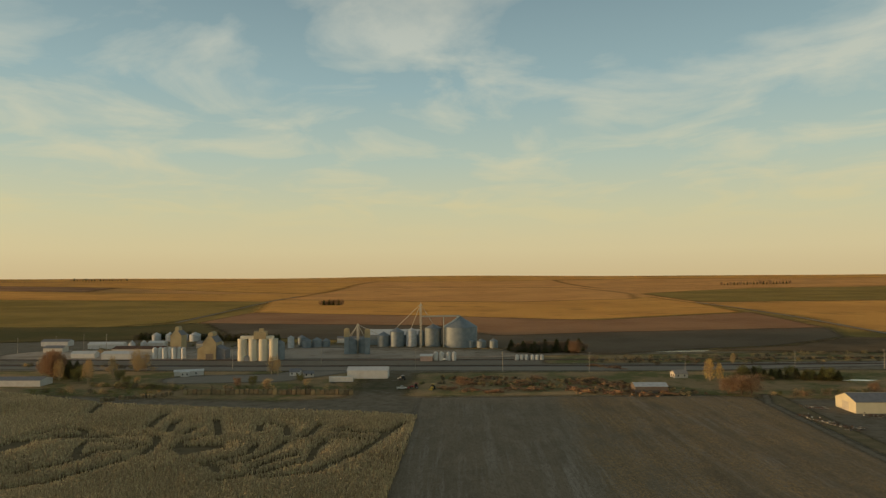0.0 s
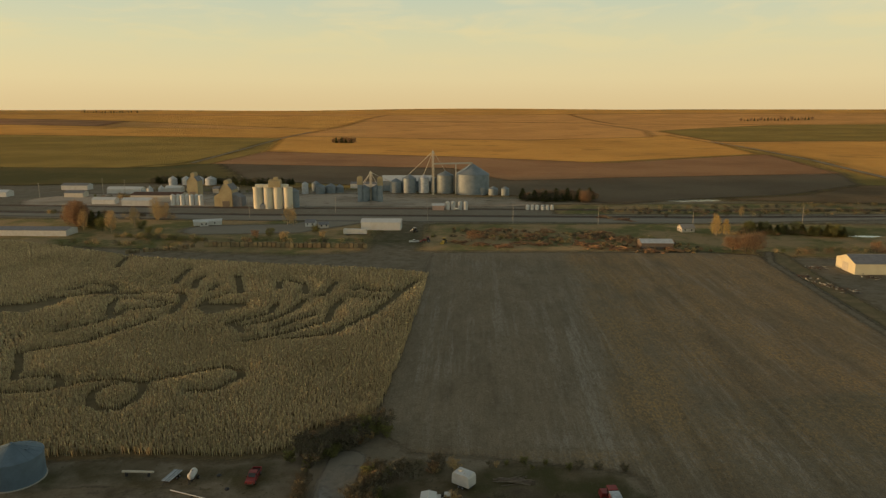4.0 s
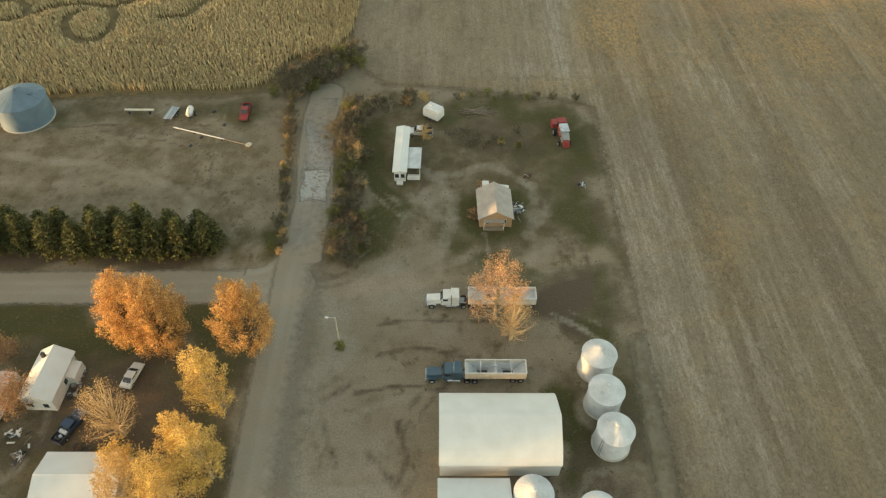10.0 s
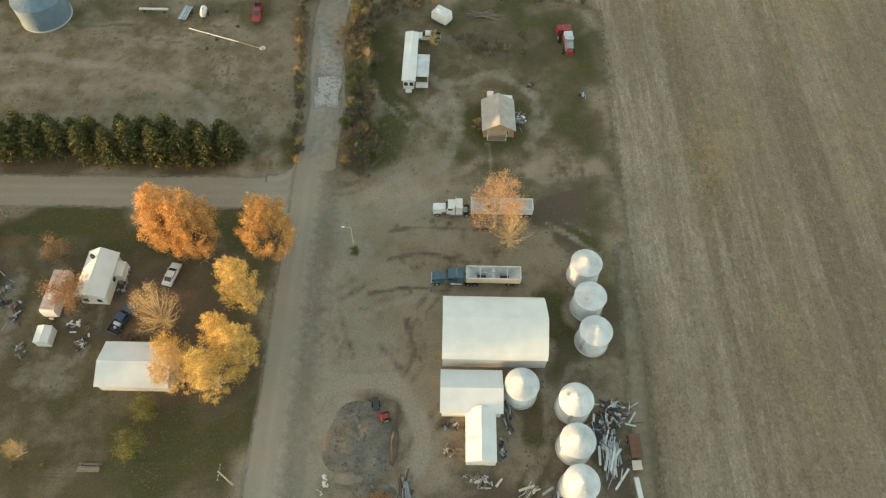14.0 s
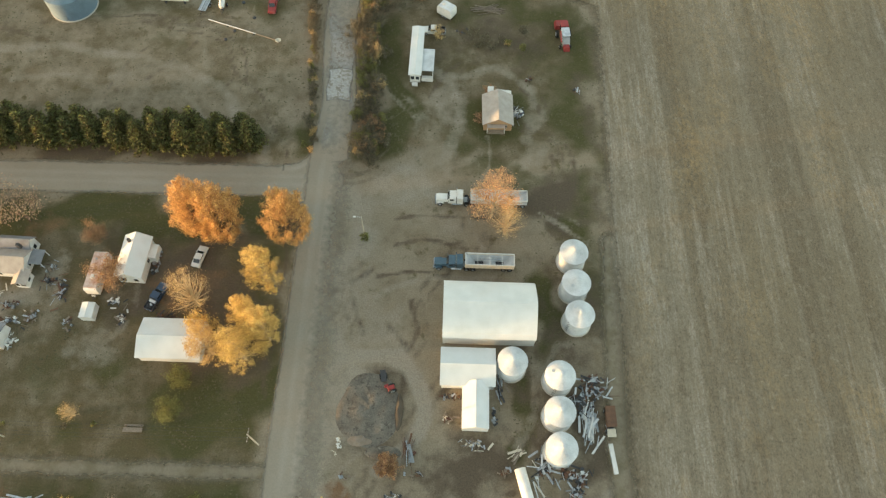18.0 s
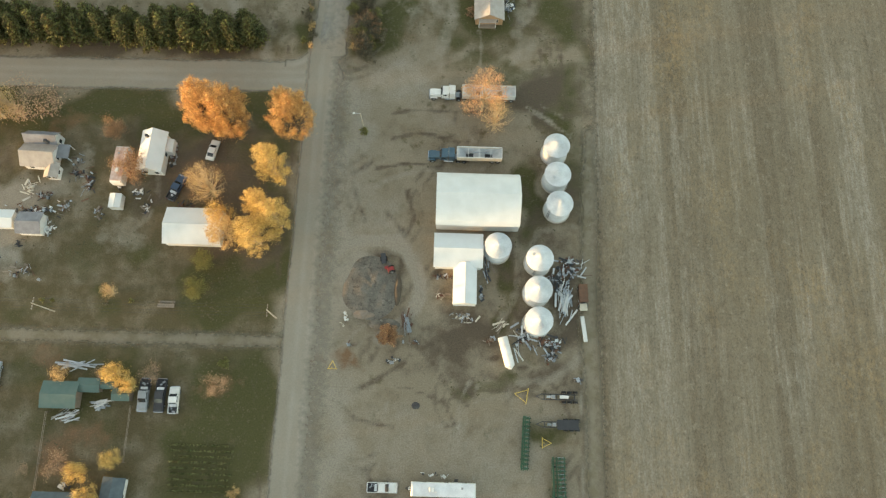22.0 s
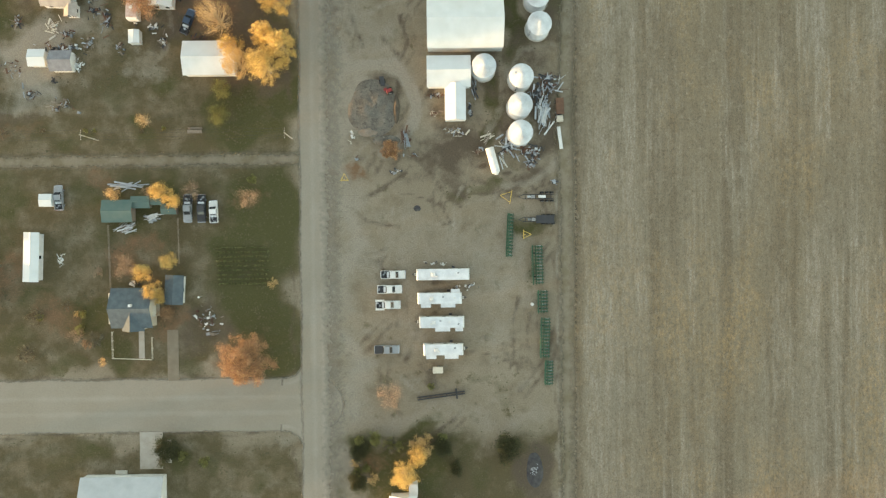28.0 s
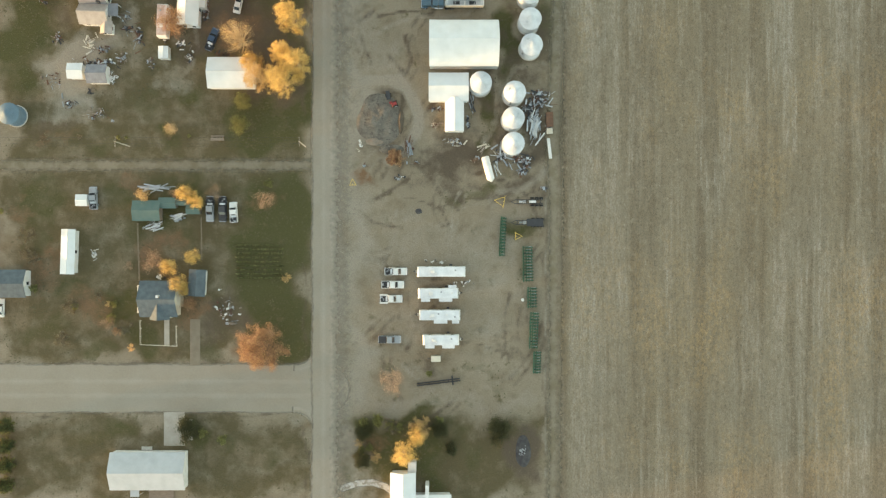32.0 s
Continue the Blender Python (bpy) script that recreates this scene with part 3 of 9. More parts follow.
WORN = strips((2.2, 0.85, ring(-11.9, 26.2, 9.6, 10.8, -75, 205)), (1.4, 0.5, [(-20, 46), (-10, 50), (0, 53), (10, 53)]), (2.6, 0.5, [(-18, 74), (-6, 76), (0, 82), (4, 92), (1, 102), (-4, 108)]), (2.2, 0.46, [(17.5, 80), (19.5, 92), (19, 102), (12, 107), (0, 104)]),
              (2.4, 0.5, [(-120, 104), (-96, 110), (-78, 108), (-60, 104), (-50, 97), (-44, 88), (-38, 78)]), (1.6, 0.44, [(-100, 100), (-76, 101), (-60, 97), (-52, 88)]), (1.6, 0.4, [(33.0, 34), (31.0, 40), (22, 40), (15, 20)]), (0.7, 0.55, [(30.6, -66), (31.2, 10), (32.4, 36)]), (0.7, 0.5, [(32.4, -66), (33.0, 10), (34.0, 36)]), (1.8, 0.45, [(18, 8), (26, 9), (32, 14)]), (1.4, 0.42, [(-60, 58), (-58, 44), (-64, 36)]), (0.8, 0.4, [(-18, -10), (-4, -4), (12, 4), (28, 6)]), (0.8, 0.4, [(-19, -14), (-2, -8), (14, 0), (29, 2)]), (1.4, 0.42, [(14, -36), (20, -10), (17, 6)]), (1.6, 0.4, [(-20, -46), (-4, -47), (14, -44), (24, -38)]))
MARKS = strips((0.7, 0.6, [(-13, 53.2), (-6, 53.6), (1, 53.2)]), (0.8, 0.5, [(-9, 60), (0, 61), (8, 60)]), (0.8, 0.5, [(-10, 66), (4, 67.2), (12, 66.4)]), (1.0, 0.5, [(-15, 5.5), (-10, 7.8), (-5, 10.5)]), (0.9, 0.5, [(-17, 3), (-14, 0.5), (-6, -2)]), (1.2, 0.4, [(4, 9.4), (14, 8.0), (22, 7.8)]),
               (0.8, 0.5, [(-31.4, 28), (-31.2, 60)]), (0.7, 0.45, [(19.5, 24), (17.5, 46)]), (0.7, 0.45, [(17.6, 22), (15.6, 44)]), (0.8, 0.4, [(-109, -36.3), (-33, -36.6), (-31.2, -34.5), (-31.0, -10)]), (0.8, 0.4, [(-109, -49.3), (-35, -49.5), (-31.0, -53), (-30.6, -69)]), (0.9, 0.4, [(30.2, -60), (30.6, 10)]), (0.6, 0.5, ring(-76, 104, 30, 16, -20, 110)), (0.5, 0.5, ring(-76, 104, 27, 13.5, -20, 100)), (0.6, 0.5, [(-34, 80), (-42, 96), (-52, 108)]), (0.5, 0.55, [(12, 12), (20, 11), (27, 6)]), (0.5, 0.55, [(10, 6), (20, 5), (29, 8)]), (0.6, 0.5, [(-6, 6), (4, 4), (10, 8)]), (0.5, 0.45, [(-10, -20), (4, -30), (22, -34)]), (0.6, 0.5, [(-33, 40), (-48, 46), (-60, 47)]), (0.6, 0.45, [(-34, 52), (-50, 54), (-64, 52)]), (0.7, 0.5, [(21, 14), (17.5, 30), (17, 40)]), (3.4, 0.36, ring(24.8, -59, 2.6, 4.4, 0, 360)))
def wheel_tracks(seed, n, x0, y0, x1, y1, k):
    """Pairs of curving wheel tracks pressed into the dirt."""
    rng, rows = random.Random(seed), []
    for i in range(n):
        x, y, a, bend = rng.uniform(x0, x1), rng.uniform(y0, y1), rng.uniform(0, 6.28), rng.gauss(0, 0.10)
        steps = rng.randrange(5, 11)
        pair = ([], [])
        for j in range(steps):
            for q, line in zip((-1.0, 1.0), pair):
                line.append((x - math.sin(a) * q, y + math.cos(a) * q))
            x, y, a = x + 2.2 * math.cos(a), y + 2.2 * math.sin(a), a + bend
        rows += [(rng.uniform(0.8, 1.1), k * rng.uniform(0.6, 1.0), line) for line in pair]

    fn = strips(*rows)
    return lambda X, Y: np.where((X > x0 - 12) & (X < x1 + 8) & (Y > y0 - 10) & (Y < y1 + 10), fn(X, Y), 0.0)


TRACKS = most(wheel_tracks(3, 14, -18, -46, 28, 8, 0.50), wheel_tracks(4, 12, -18, 8, 30, 60, 0.58), wheel_tracks(5, 10, -18, 62, 30, 112, 0.52), wheel_tracks(6, 9, -110, 88, -40, 122, 0.42))
LIGHT_TRACKS = most(wheel_tracks(13, 14, -18, -46, 28, 20, 0.5), wheel_tracks(14, 10, -18, 50, 26, 100, 0.5), wheel_tracks(15, 8, -110, 88, -40, 122, 0.36))
GREEN_WEST = most(rects((-109, 34, -97, 70, 6, 0.80), (-112, 60, -34, 69.4, 5, 0.92), (-46, 17.5, -29.4, 34, 4, 0.70), (-41, 34, -30.2, 62, 5, 0.55), (-100, 17, -70, 22, 4, 0.40)),
                  blobs((-48, 25, 4, 9, 0.6), (-66, 22, 4, 3, 0.55), (-70, 30, 4, 5, 0.45), (-81, 20, 6, 2.5, 0.5), (-62, 33, 5, 3, 0.42)))
GREEN_SOUTH = most(rects((-49, -35, -29.4, 12, 5, 0.74), (-75, -6, -57, 12, 5, 0.55), (-22.5, -66, 0, -49.5, 4, 1.0), (-1, -69, 6, -52, 4, 0.8)),
                   blobs((-98, 6, 6, 7, 0.55), (-101, -4, 5, 5, 0.45), (-78, -22, 8, 5, 0.7), (-73, -30, 6, 5, 0.55), (-90, -18, 6, 4, 0.45), (-98, -28, 7, 4, 0.4), (-84, -32, 5, 3, 0.5), (-80, 6, 5, 5, 0.45), (-56, -34, 5, 3, 0.45), (-79, -52, 6, 3, 0.5), (-85, -56, 5, 3, 0.4), (-59, -54, 4, 4, 0.55), (-52, -57, 3, 3, 0.5), (-40, -60, 4, 3, 0.35), (-36, -54, 3, 3, 0.35), (-75, -65, 8, 3, 0.45), (13, -37, 4, 2, 0.3), (19, -42, 4, 3, 0.3), (10, -58, 5, 6, 0.35), (-12, -36, 4, 2, 0.35), (25, -1, 5, 3, 0.5), (23, -12, 2, 3, 0.4)))
GREEN_NORTH = most(rects((-15.5, 82, -8.5, 120, 4, 0.88), (-2, 120, 34, 130, 5, 0.62), (23, 80, 35, 122, 5, 0.58), (26, 60, 34, 80, 4, 0.5), (-30.5, 78, -27.5, 92, 3, 0.6), (-47, 114, -36, 131, 5, 0.4), (-280, 355, 130, 400, 12, 0.5), (-240, 395, 240, 430, 20, 0.42), (120, 345, 300, 420, 20, 0.5)),
                   blobs((11.5, 92, 7.5, 8, 0.9), (2, 87, 4, 4, 0.55), (8, 79, 5, 3, 0.45), (-30, 84, 4, 6, 0.6), (16, 77, 7, 3, 0.5), (22, 112, 6, 6, 0.5), (-86, 122, 6, 3, 0.5), (-66, 112, 5, 3, 0.35), (15.5, 30, 2.5, 8, 0.75), (16, 22, 2.5, 4, 0.7), (21, 46, 3, 9, 0.75), (27, 64, 5, 3, 0.7), (30, 50, 3, 8, 0.6), (12, 7, 8, 2, 0.5)))
GREEN = most(GREEN_WEST, GREEN_SOUTH, GREEN_NORTH)
DRY = rects((-130, 118, -34, 131, 6, 0.56), (-130, 84, -33, 120, 6, 0.42), (-108, -36, -28.4, 70, 3, 0.60), (-110, -72, -28.6, -49, 3, 0.60), (-112, 77.5, -32, 90, 4, 0.62), (-16, 80, 36, 134, 6, 0.55), (22, 40, 36, 80, 6, 0.5), (-21, -72, 30, -50, 5, 0.70), (-300, 340, 330, 470, 20, 0.5), (-260, 180, 330, 340, 30, 0.3))
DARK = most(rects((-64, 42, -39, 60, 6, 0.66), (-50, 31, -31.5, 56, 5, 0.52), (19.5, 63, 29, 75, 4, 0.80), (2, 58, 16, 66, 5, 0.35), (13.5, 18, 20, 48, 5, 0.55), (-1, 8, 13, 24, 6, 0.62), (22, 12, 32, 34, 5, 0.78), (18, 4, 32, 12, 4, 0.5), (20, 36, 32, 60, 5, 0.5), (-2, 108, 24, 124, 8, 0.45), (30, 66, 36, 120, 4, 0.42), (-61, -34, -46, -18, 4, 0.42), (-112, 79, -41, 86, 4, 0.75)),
            blobs((-11.9, 26, 8.5, 9.5, 0.55), (25, -60, 5, 8, 0.75), (-8, -44, 4, 2, 0.3), (-96, 24, 8, 4, 0.35), (-93, 53, 4, 3, 0.4), (20, -29, 2.5, 3, 0.3), (0, -35.5, 4, 2, 0.35), (1, -38, 3, 2, 0.45)))
PALE = most(rects((-24, -72, -14, 78, 6, 0.66), (-20, 34, -2, 50, 6, 0.45), (-4, 20, 0, 40, 4, 0.4), (-22, 66, 4, 79, 6, 0.58), (-97, 24, -80, 50, 5, 0.66), (-82, 40, -74, 54, 5, 0.5), (-16, -34, 27, 4, 9, 0.40), (-14, -50, 30, -42, 5, 0.45), (-33, -40, -28, -33, 3, 0.5), (-33, -53, -28, -46, 3, 0.5), (-330, 435, 330, 640, 20, 0.5)),
            blobs((-70, 100, 22, 8, 0.36), (-66, 36, 6, 5, 0.4), (1, 96, 4, 8, 0.45), (20, 88, 3, 10, 0.4), (-6, 92, 4, 6, 0.35)))
LITTER = blobs((-70, -9, 5, 6, 0.62), (-97, -12, 6, 8, 0.5), (-85, -21, 7, 5, 0.55), (-60, -23, 4, 5, 0.6), (-17.2, 10.4, 5.5, 1.6, 0.9), (-21.5, 9.6, 1.6, 1.0, 0.7), (-50, 50, 9, 5, 0.5), (-75, 9, 5, 3, 0.5), (-64, -6, 4, 4, 0.45), (-104, 2, 5, 5, 0.4), (-41, 4, 5, 3, 0.45), (-82, 62, 6, 4, 0.45), (-44, -31, 6, 5, 0.5), (-15, -58, 4, 5, 0.5), (-94, 21, 8, 2.5, 0.4))
GRID_X, GRID_Y = spaced(-135, 62, 0.8, 4950, 46), spaced(-90, 180, 0.8, 4950, 60)
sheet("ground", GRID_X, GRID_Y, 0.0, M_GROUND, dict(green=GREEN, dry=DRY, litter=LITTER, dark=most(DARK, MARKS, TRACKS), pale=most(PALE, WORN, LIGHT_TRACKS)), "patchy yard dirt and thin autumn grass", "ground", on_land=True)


def road(name, line, half, z, label, feather=1.6, step=0.7, material=None, fade_east=0.0, category="road", kind="structure"):
    """A ragged-edged strip along a line. half: its half width, or a function of y that gives it."""
    xs, ys = [p[0] for p in line], [p[1] for p in line]
    wide = half if callable(half) else (lambda Y: half + 0 * Y)
    pad = float(np.max(wide(np.array(ys, float)))) + feather + fade_east

    def lift(X, Y):
        w = wide(Y) + 0.12 * np.sin(X / 3.1 + Y / 4.7) * (feather > 1)
        d = to_line(X, Y, line)
        if fade_east:
            east = (X > np.interp(Y, ys, xs)) & (Y < 80)
            return np.where(east, np.clip((w + 0.8 * fade_east - d) / (2.2 * fade_east), 0, 1) ** 1.3, np.clip((w - d) / feather + 0.5, 0, 1))
        return np.clip((w - d) / feather + 0.5, 0, 1)

    def pale(X, Y):
        d = to_line(X, Y, line)
        return 0.46 * np.exp(-((d - wide(Y) * 0.30) / 0.9) ** 2)

    def rut(X, Y):
        d = to_line(X, Y, line)
        return 0.26 * np.exp(-(d / 0.6) ** 2) + 0.12 * np.exp(-((d - wide(Y) * 0.66) / 0.8) ** 2)

    return sheet(name, np.arange(min(xs) - pad, max(xs) + pad + step, step), np.arange(min(ys) - pad, max(ys) + pad + step, step), z, material or M_ROAD,
                 dict(cover=lift, pale=pale, rut=rut), label, category, kind, on_land=max(ys) > 800)


def main_half(Y):
    return 3.9 - 0.3 * np.clip((Y - 78) / 12, 0, 1)


road("road_main", [(-25.4, -140), (-25.3, -40), (-25.2, 14), (-24.9, 78), (-24.3, 96), (-25.6, 112), (-26.2, 124), (-25.6, 133)], main_half, 0.075, "straight grey-brown gravel town road", 1.6, fade_east=4.5)


def corner(x, y, sx, sy, r, z):
    """The rounded gravel corner where two roads meet: (x, y) is the corner, sx and sy point into the lot."""
    def fill(X, Y):
        u, v = (X - x) * sx, (Y - y) * sy
        return soft(np.minimum(np.hypot(u - r, v - r) - r, np.minimum(r - u, r - v) + 0.6), 1.2)
    xs, ys = sorted((x - sx * 1.5, x + sx * (r + 1))), sorted((y - sy * 1.5, y + sy * (r + 1)))
    return sheet("road_corner", np.arange(xs[0], xs[1], 0.35), np.arange(ys[0], ys[1], 0.35), z, M_ROAD, dict(cover=fill, pale=lambda X, Y: 0.5 * np.exp(-(((np.hypot((X - x) * sx - r, (Y - y) * sy - r) - r) - 1.0) / 0.7) ** 2), rut=lambda X, Y: 0 * X), "rounded gravel road corner", "road")


for _x, _y, _sx, _sy, _r in ((-29.0, -36.8, -1, 1, 4.2), (-29.0, -48.8, -1, -1, 4.6), (-28.8, 70.0, -1, -1, 4.0), (-28.6, 78.2, -1, 1, 5.0)):
    corner(_x, _y, _sx, _sy, _r, 0.068)
road("road_street", [(-260, -42.5), (-60, -42.7), (-26, -42.8)], 6.0, 0.06, "wide packed gravel side street", 1.1)
road("road_lane", [(-260, 14.6), (-100, 14.4), (-28, 14.5)], 0.9, 0.04, "narrow two-track gravel lane between lots", 3.0, 0.7, M_LANE)
road("road_cross", [(-260, 73.0), (-97, 73.4), (-40, 74.2), (-25, 74.6)], 3.5, 0.055, "gravel cross street beside the pines", 1.8)
road("road_field_track", [(33.2, -90), (33.4, 4), (32.6, 20), (33.4, 36), (34.0, 48), (34.6, 62)], 1.5, 0.03, "bare wheel track along the field edge", 3.4, 0.7, M_LANE)
road("road_rail_yard", [(-340, 470), (-150, 455), (150, 452), (330, 480)], 9, 0.05, "grey gravel road beside the railway", 12, 3.0)
road("road_elevator_yard", [(-320, 540), (-150, 545), (20, 550)], 36, 0.03, "wide grey gravel yard round the grain elevators", 16, 5.0, M_YARD)
sheet("pavement_patch", np.arange(-29.5, -20.0, 0.25), np.arange(94.0, 107.5, 0.25), 0.10, M_CONCRETE_PATCH, dict(cover=lambda X, Y: 0.66 * np.clip(np.minimum(2.9 - abs(X + 24.6 + 0.2 * np.sin(Y * 0.9)), 4.8 - abs(Y - 100.8 + 0.25 * np.sin(X * 1.1))) / 0.5, 0, 1)), "cracked pale concrete slab in the lane", "pavement")
sheet("pavement_rubble", np.arange(-31.5, -18.5, 0.4), np.arange(80, 131, 0.4), 0.088, M_CONCRETE_PATCH, dict(cover=lambda X, Y: 0.50 * np.clip(3.6 - abs(X + 24.2 + 0.055 * (Y - 95) + 0.5 * np.sin(Y / 3.1)), 0, 1) * np.clip(0.62 + 0.4 * np.sin(Y / 5.0 + 0.6 + X / 3.0), 0, 1) * soft(Y - 84, 8)), "thin broken concrete and rubble in the lane", "pavement")

FIELD_E = [(33.8, -140), (35.2, 0), (35.6, 60), (36.4, 100), (36.6, 128), (30, 131), (4, 135.5), (-12, 137), (-18.5, 144), (-21.5, 155), (-22.0, 170), (-21, 200), (-20.5, 300), (-19.5, 345), (120, 350), (143, 345), (137, 200), (300, -40), (300, -140)]


def field_cover(X, Y):
    return soft(in_poly(X, Y, FIELD_E), 4.5)


def field_sun_gold(X, Y):
    """Gold on the straw: thin on the near field, strong on the far half beyond the corn's shadow, where the low sun's
    glow is painted in.
    """
    west = 36 + 0.05 * (Y - 150)
    return (0.15 + 0.95 * soft(Y - 135, 40)) * np.where(Y > 138, soft(X - west, 10), 1.0) * soft(in_poly(X, Y, FIELD_E), 14)


def field_dull(X, Y):
    """The grey-brown part next to the corn: its shadow painted as ground without gold."""
    return 0.85 * soft(36 + 0.05 * (Y - 150) - X, 8) * soft(Y - 139, 6)


def field_pale(X, Y):
    a = 1.3 * np.exp(-((X - 31 - 0.09 * (Y - 150)) / 5.0) ** 2) * soft(Y - 132, 6) * soft(245 - Y, 70)
    b = 1.0 * np.exp(-((Y - 143.5) / 4.5) ** 2) * soft(X - 16, 12) * soft(48 - X, 16)
    c = 0.7 * np.exp(-((Y - 137.5 + 0.01 * X) / 2.2) ** 2) * soft(X - 40, 10)
    d = 0.55 * np.exp(-((X - 44) / 6) ** 2) * soft(118 - Y, 50) + 0.3 * np.exp(-((X - 78) / 5) ** 2) * soft(105 - Y, 50)
    return np.maximum(np.maximum(a, b), np.maximum(c, d))


_fx = np.concatenate([np.arange(-26, 60, 1.5), np.arange(60, 302, 4.0)])
_fy = np.concatenate([np.arange(-142, 180, 2.0), np.arange(180, 354, 2.5)])
sheet("stubble_field", _fx, _fy, 0.04, M_STUBBLE, dict(cover=field_cover, sun_gold=field_sun_gold, pale=field_pale, bare=field_dull), "harvested brown stubble field with faint machine rows", "field", "stuff")


def patch(name, poly, z, material, label, edge=10.0, step=None):
    xs, ys = [p[0] for p in poly], [p[1] for p in poly]
    n = 46
    return sheet(name, np.linspace(min(xs) - edge, max(xs) + edge, n), np.linspace(min(ys) - edge, max(ys) + edge, n), z, material,
                 dict(cover=lambda X, Y: soft(in_poly(X, Y, poly), edge * 2)), label, "field", "stuff", on_land=True)


M_DRY_GRASS = soil("dry_grass_land", [((0.36, 0.265, 0.145),), ((0.165, 0.165, 0.068), "", 0.03, 0.42, 0.58), ((0.42, 0.30, 0.16), "", 0.14, 0.55, 0.68), ((0.14, 0.105, 0.060), "", 0.3, 0.58, 0.7)], cover=True, canopy=1.0)
patch("dry_grassland", [(-25, 352), (118, 356), (150, 345), (350, 330), (345, 440), (150, 438), (-25, 432)], 0.02, M_DRY_GRASS, "rough dry grass round the log yards", 8)
patch("dry_grassland", [(60, 478), (345, 490), (360, 545), (60, 522)], 0.025, M_DRY_GRASS, "rough dry grass along the railway", 6)
patch("dry_grassland", [(-340, 375), (-90, 340), (-60, 350), (-60, 440), (-340, 445)], 0.02, M_DRY_GRASS, "rough dry grass round the far houses", 10)
patch("far_plain", [(-4700, 1230), (-470, 1560), (480, 1380), (4700, 1000), (4700, 4850), (-4700, 4850)], 0.42, M_PALE_FIELD, "golden plain reaching to the horizon", 40)
patch("near_plain", [(-4700, 700), (-300, 690), (-200, 660), (60, 575), (420, 560), (4700, 420), (4700, 1700), (-4700, 1900)], 0.3, M_OLIVE_FIELD, "dull golden grassland between the fields", 40)
patch("far_field", [(-1900, 640), (-433, 640), (-330, 660), (-215, 690), (-330, 904), (-405, 822), (-1900, 850)], 0.5, M_GREEN_FIELD, "dark green autumn field behind the elevators", 12)
patch("far_field", [(-225, 690), (-60, 632), (60, 560), (115, 529), (155, 552), (267, 590), (359, 665), (400, 775), (138, 720), (37, 690), (-20, 836), (-330, 900)], 0.52, M_DARK_FIELD, "dark ploughed field behind the elevators", 10)
patch("far_field", [(200, 556), (330, 533), (1400, 462), (1500, 515), (424, 640), (362, 658), (275, 582)], 0.48, M_BROWN_FIELD, "brown weedy field beside the pond", 10)
patch("far_field", [(-335, 890), (-21, 832), (37, 692), (139, 724), (398, 778), (440, 1070), (173, 905), (-21, 1030), (-330, 1120)], 0.55, M_RED_FIELD, "reddish tilled field", 12)
patch("far_field", [(-1900, 850), (-431, 826), (-378, 905), (-425, 1550), (-1900, 1600)], 0.5, M_OLIVE_FIELD, "dull olive autumn field", 12)
patch("far_field", [(-328, 1117), (-25, 1020), (159, 925), (428, 1085), (462, 1360), (455, 1700), (120, 1480), (-440, 1640)], 0.6, M_GOLD_FIELD, "golden stubble field", 16)
patch("far_field", [(-425, 1690), (100, 1520), (400, 1620), (455, 1900), (420, 2560), (-430, 2700)], 0.9, M_PALE_FIELD, "pale golden stubble field in the last sun", 30)
patch("far_field", [(424, 640), (1500, 520), (2300, 1380), (840, 1395), (484, 1362), (480, 1048)], 0.6, M_GOLD_FIELD, "golden stubble field", 12)
patch("far_field", [(495, 1420), (2300, 1420), (2700, 2250), (984, 2330), (505, 1900)], 0.8, M_OLIVE_FIELD, "dull olive autumn field", 24)
patch("far_field", [(-3200, 1620), (-430, 1575), (-455, 2080), (-1100, 2060), (-3200, 2060)], 0.8, M_GOLD_FIELD, "golden stubble field", 20)
patch("far_field", [(-3600, 2090), (-1150, 2080), (-1300, 2560), (-3700, 2800)], 1.0, M_RED_FIELD, "reddish tilled field", 30)
patch("far_field", [(-4200, 2850), (-1300, 2600), (-460, 2120), (-440, 3300), (-4200, 3600)], 1.2, M_GOLD_FIELD, "golden stubble field", 40)
patch("far_field", [(-430, 2720), (480, 2600), (480, 3700), (-420, 3600)], 1.2, M_PALE_FIELD, "pale golden stubble field in the last sun", 40)
patch("far_field", [(500, 2420), (2700, 2300), (3900, 3000), (3900, 3600), (500, 3600)], 1.3, M_PALE_FIELD, "pale golden stubble field in the last sun", 40)
patch("far_field", [(-4400, 3640), (4200, 3640), (4000, 4700), (-4200, 4700)], 1.8, M_GOLD_FIELD, "golden stubble field", 60)
road("road_section", [(-366, 890), (-392, 1200), (-430, 1600), (-445, 1900)], 2.2, 1.1, "pale gravel section road between fields", 5, 4.0)
road("road_section_east", [(410, 640), (455, 950), (474, 1200), (476, 1420)], 2.6, 1.1, "pale gravel section road between fields", 5, 4.0)

# ---------------------------------------------------------------- corn
CORN = [(-140, 127.5), (-99, 129.5), (-75, 132.5), (-49, 132.5), (-40, 135), (-35.5, 146), (-25, 151.5), (-21.6, 158), (-20.8, 170), (-19.6, 200), (-18.8, 240), (-18.2, 297), (-40, 305), (-90, 312), (-165, 326), (-240, 360), (-290, 372), (-290, 128)]
# the paths of the maze cut into the corn
MAZE = []


def maze(*points):
    MAZE.append(list(points))


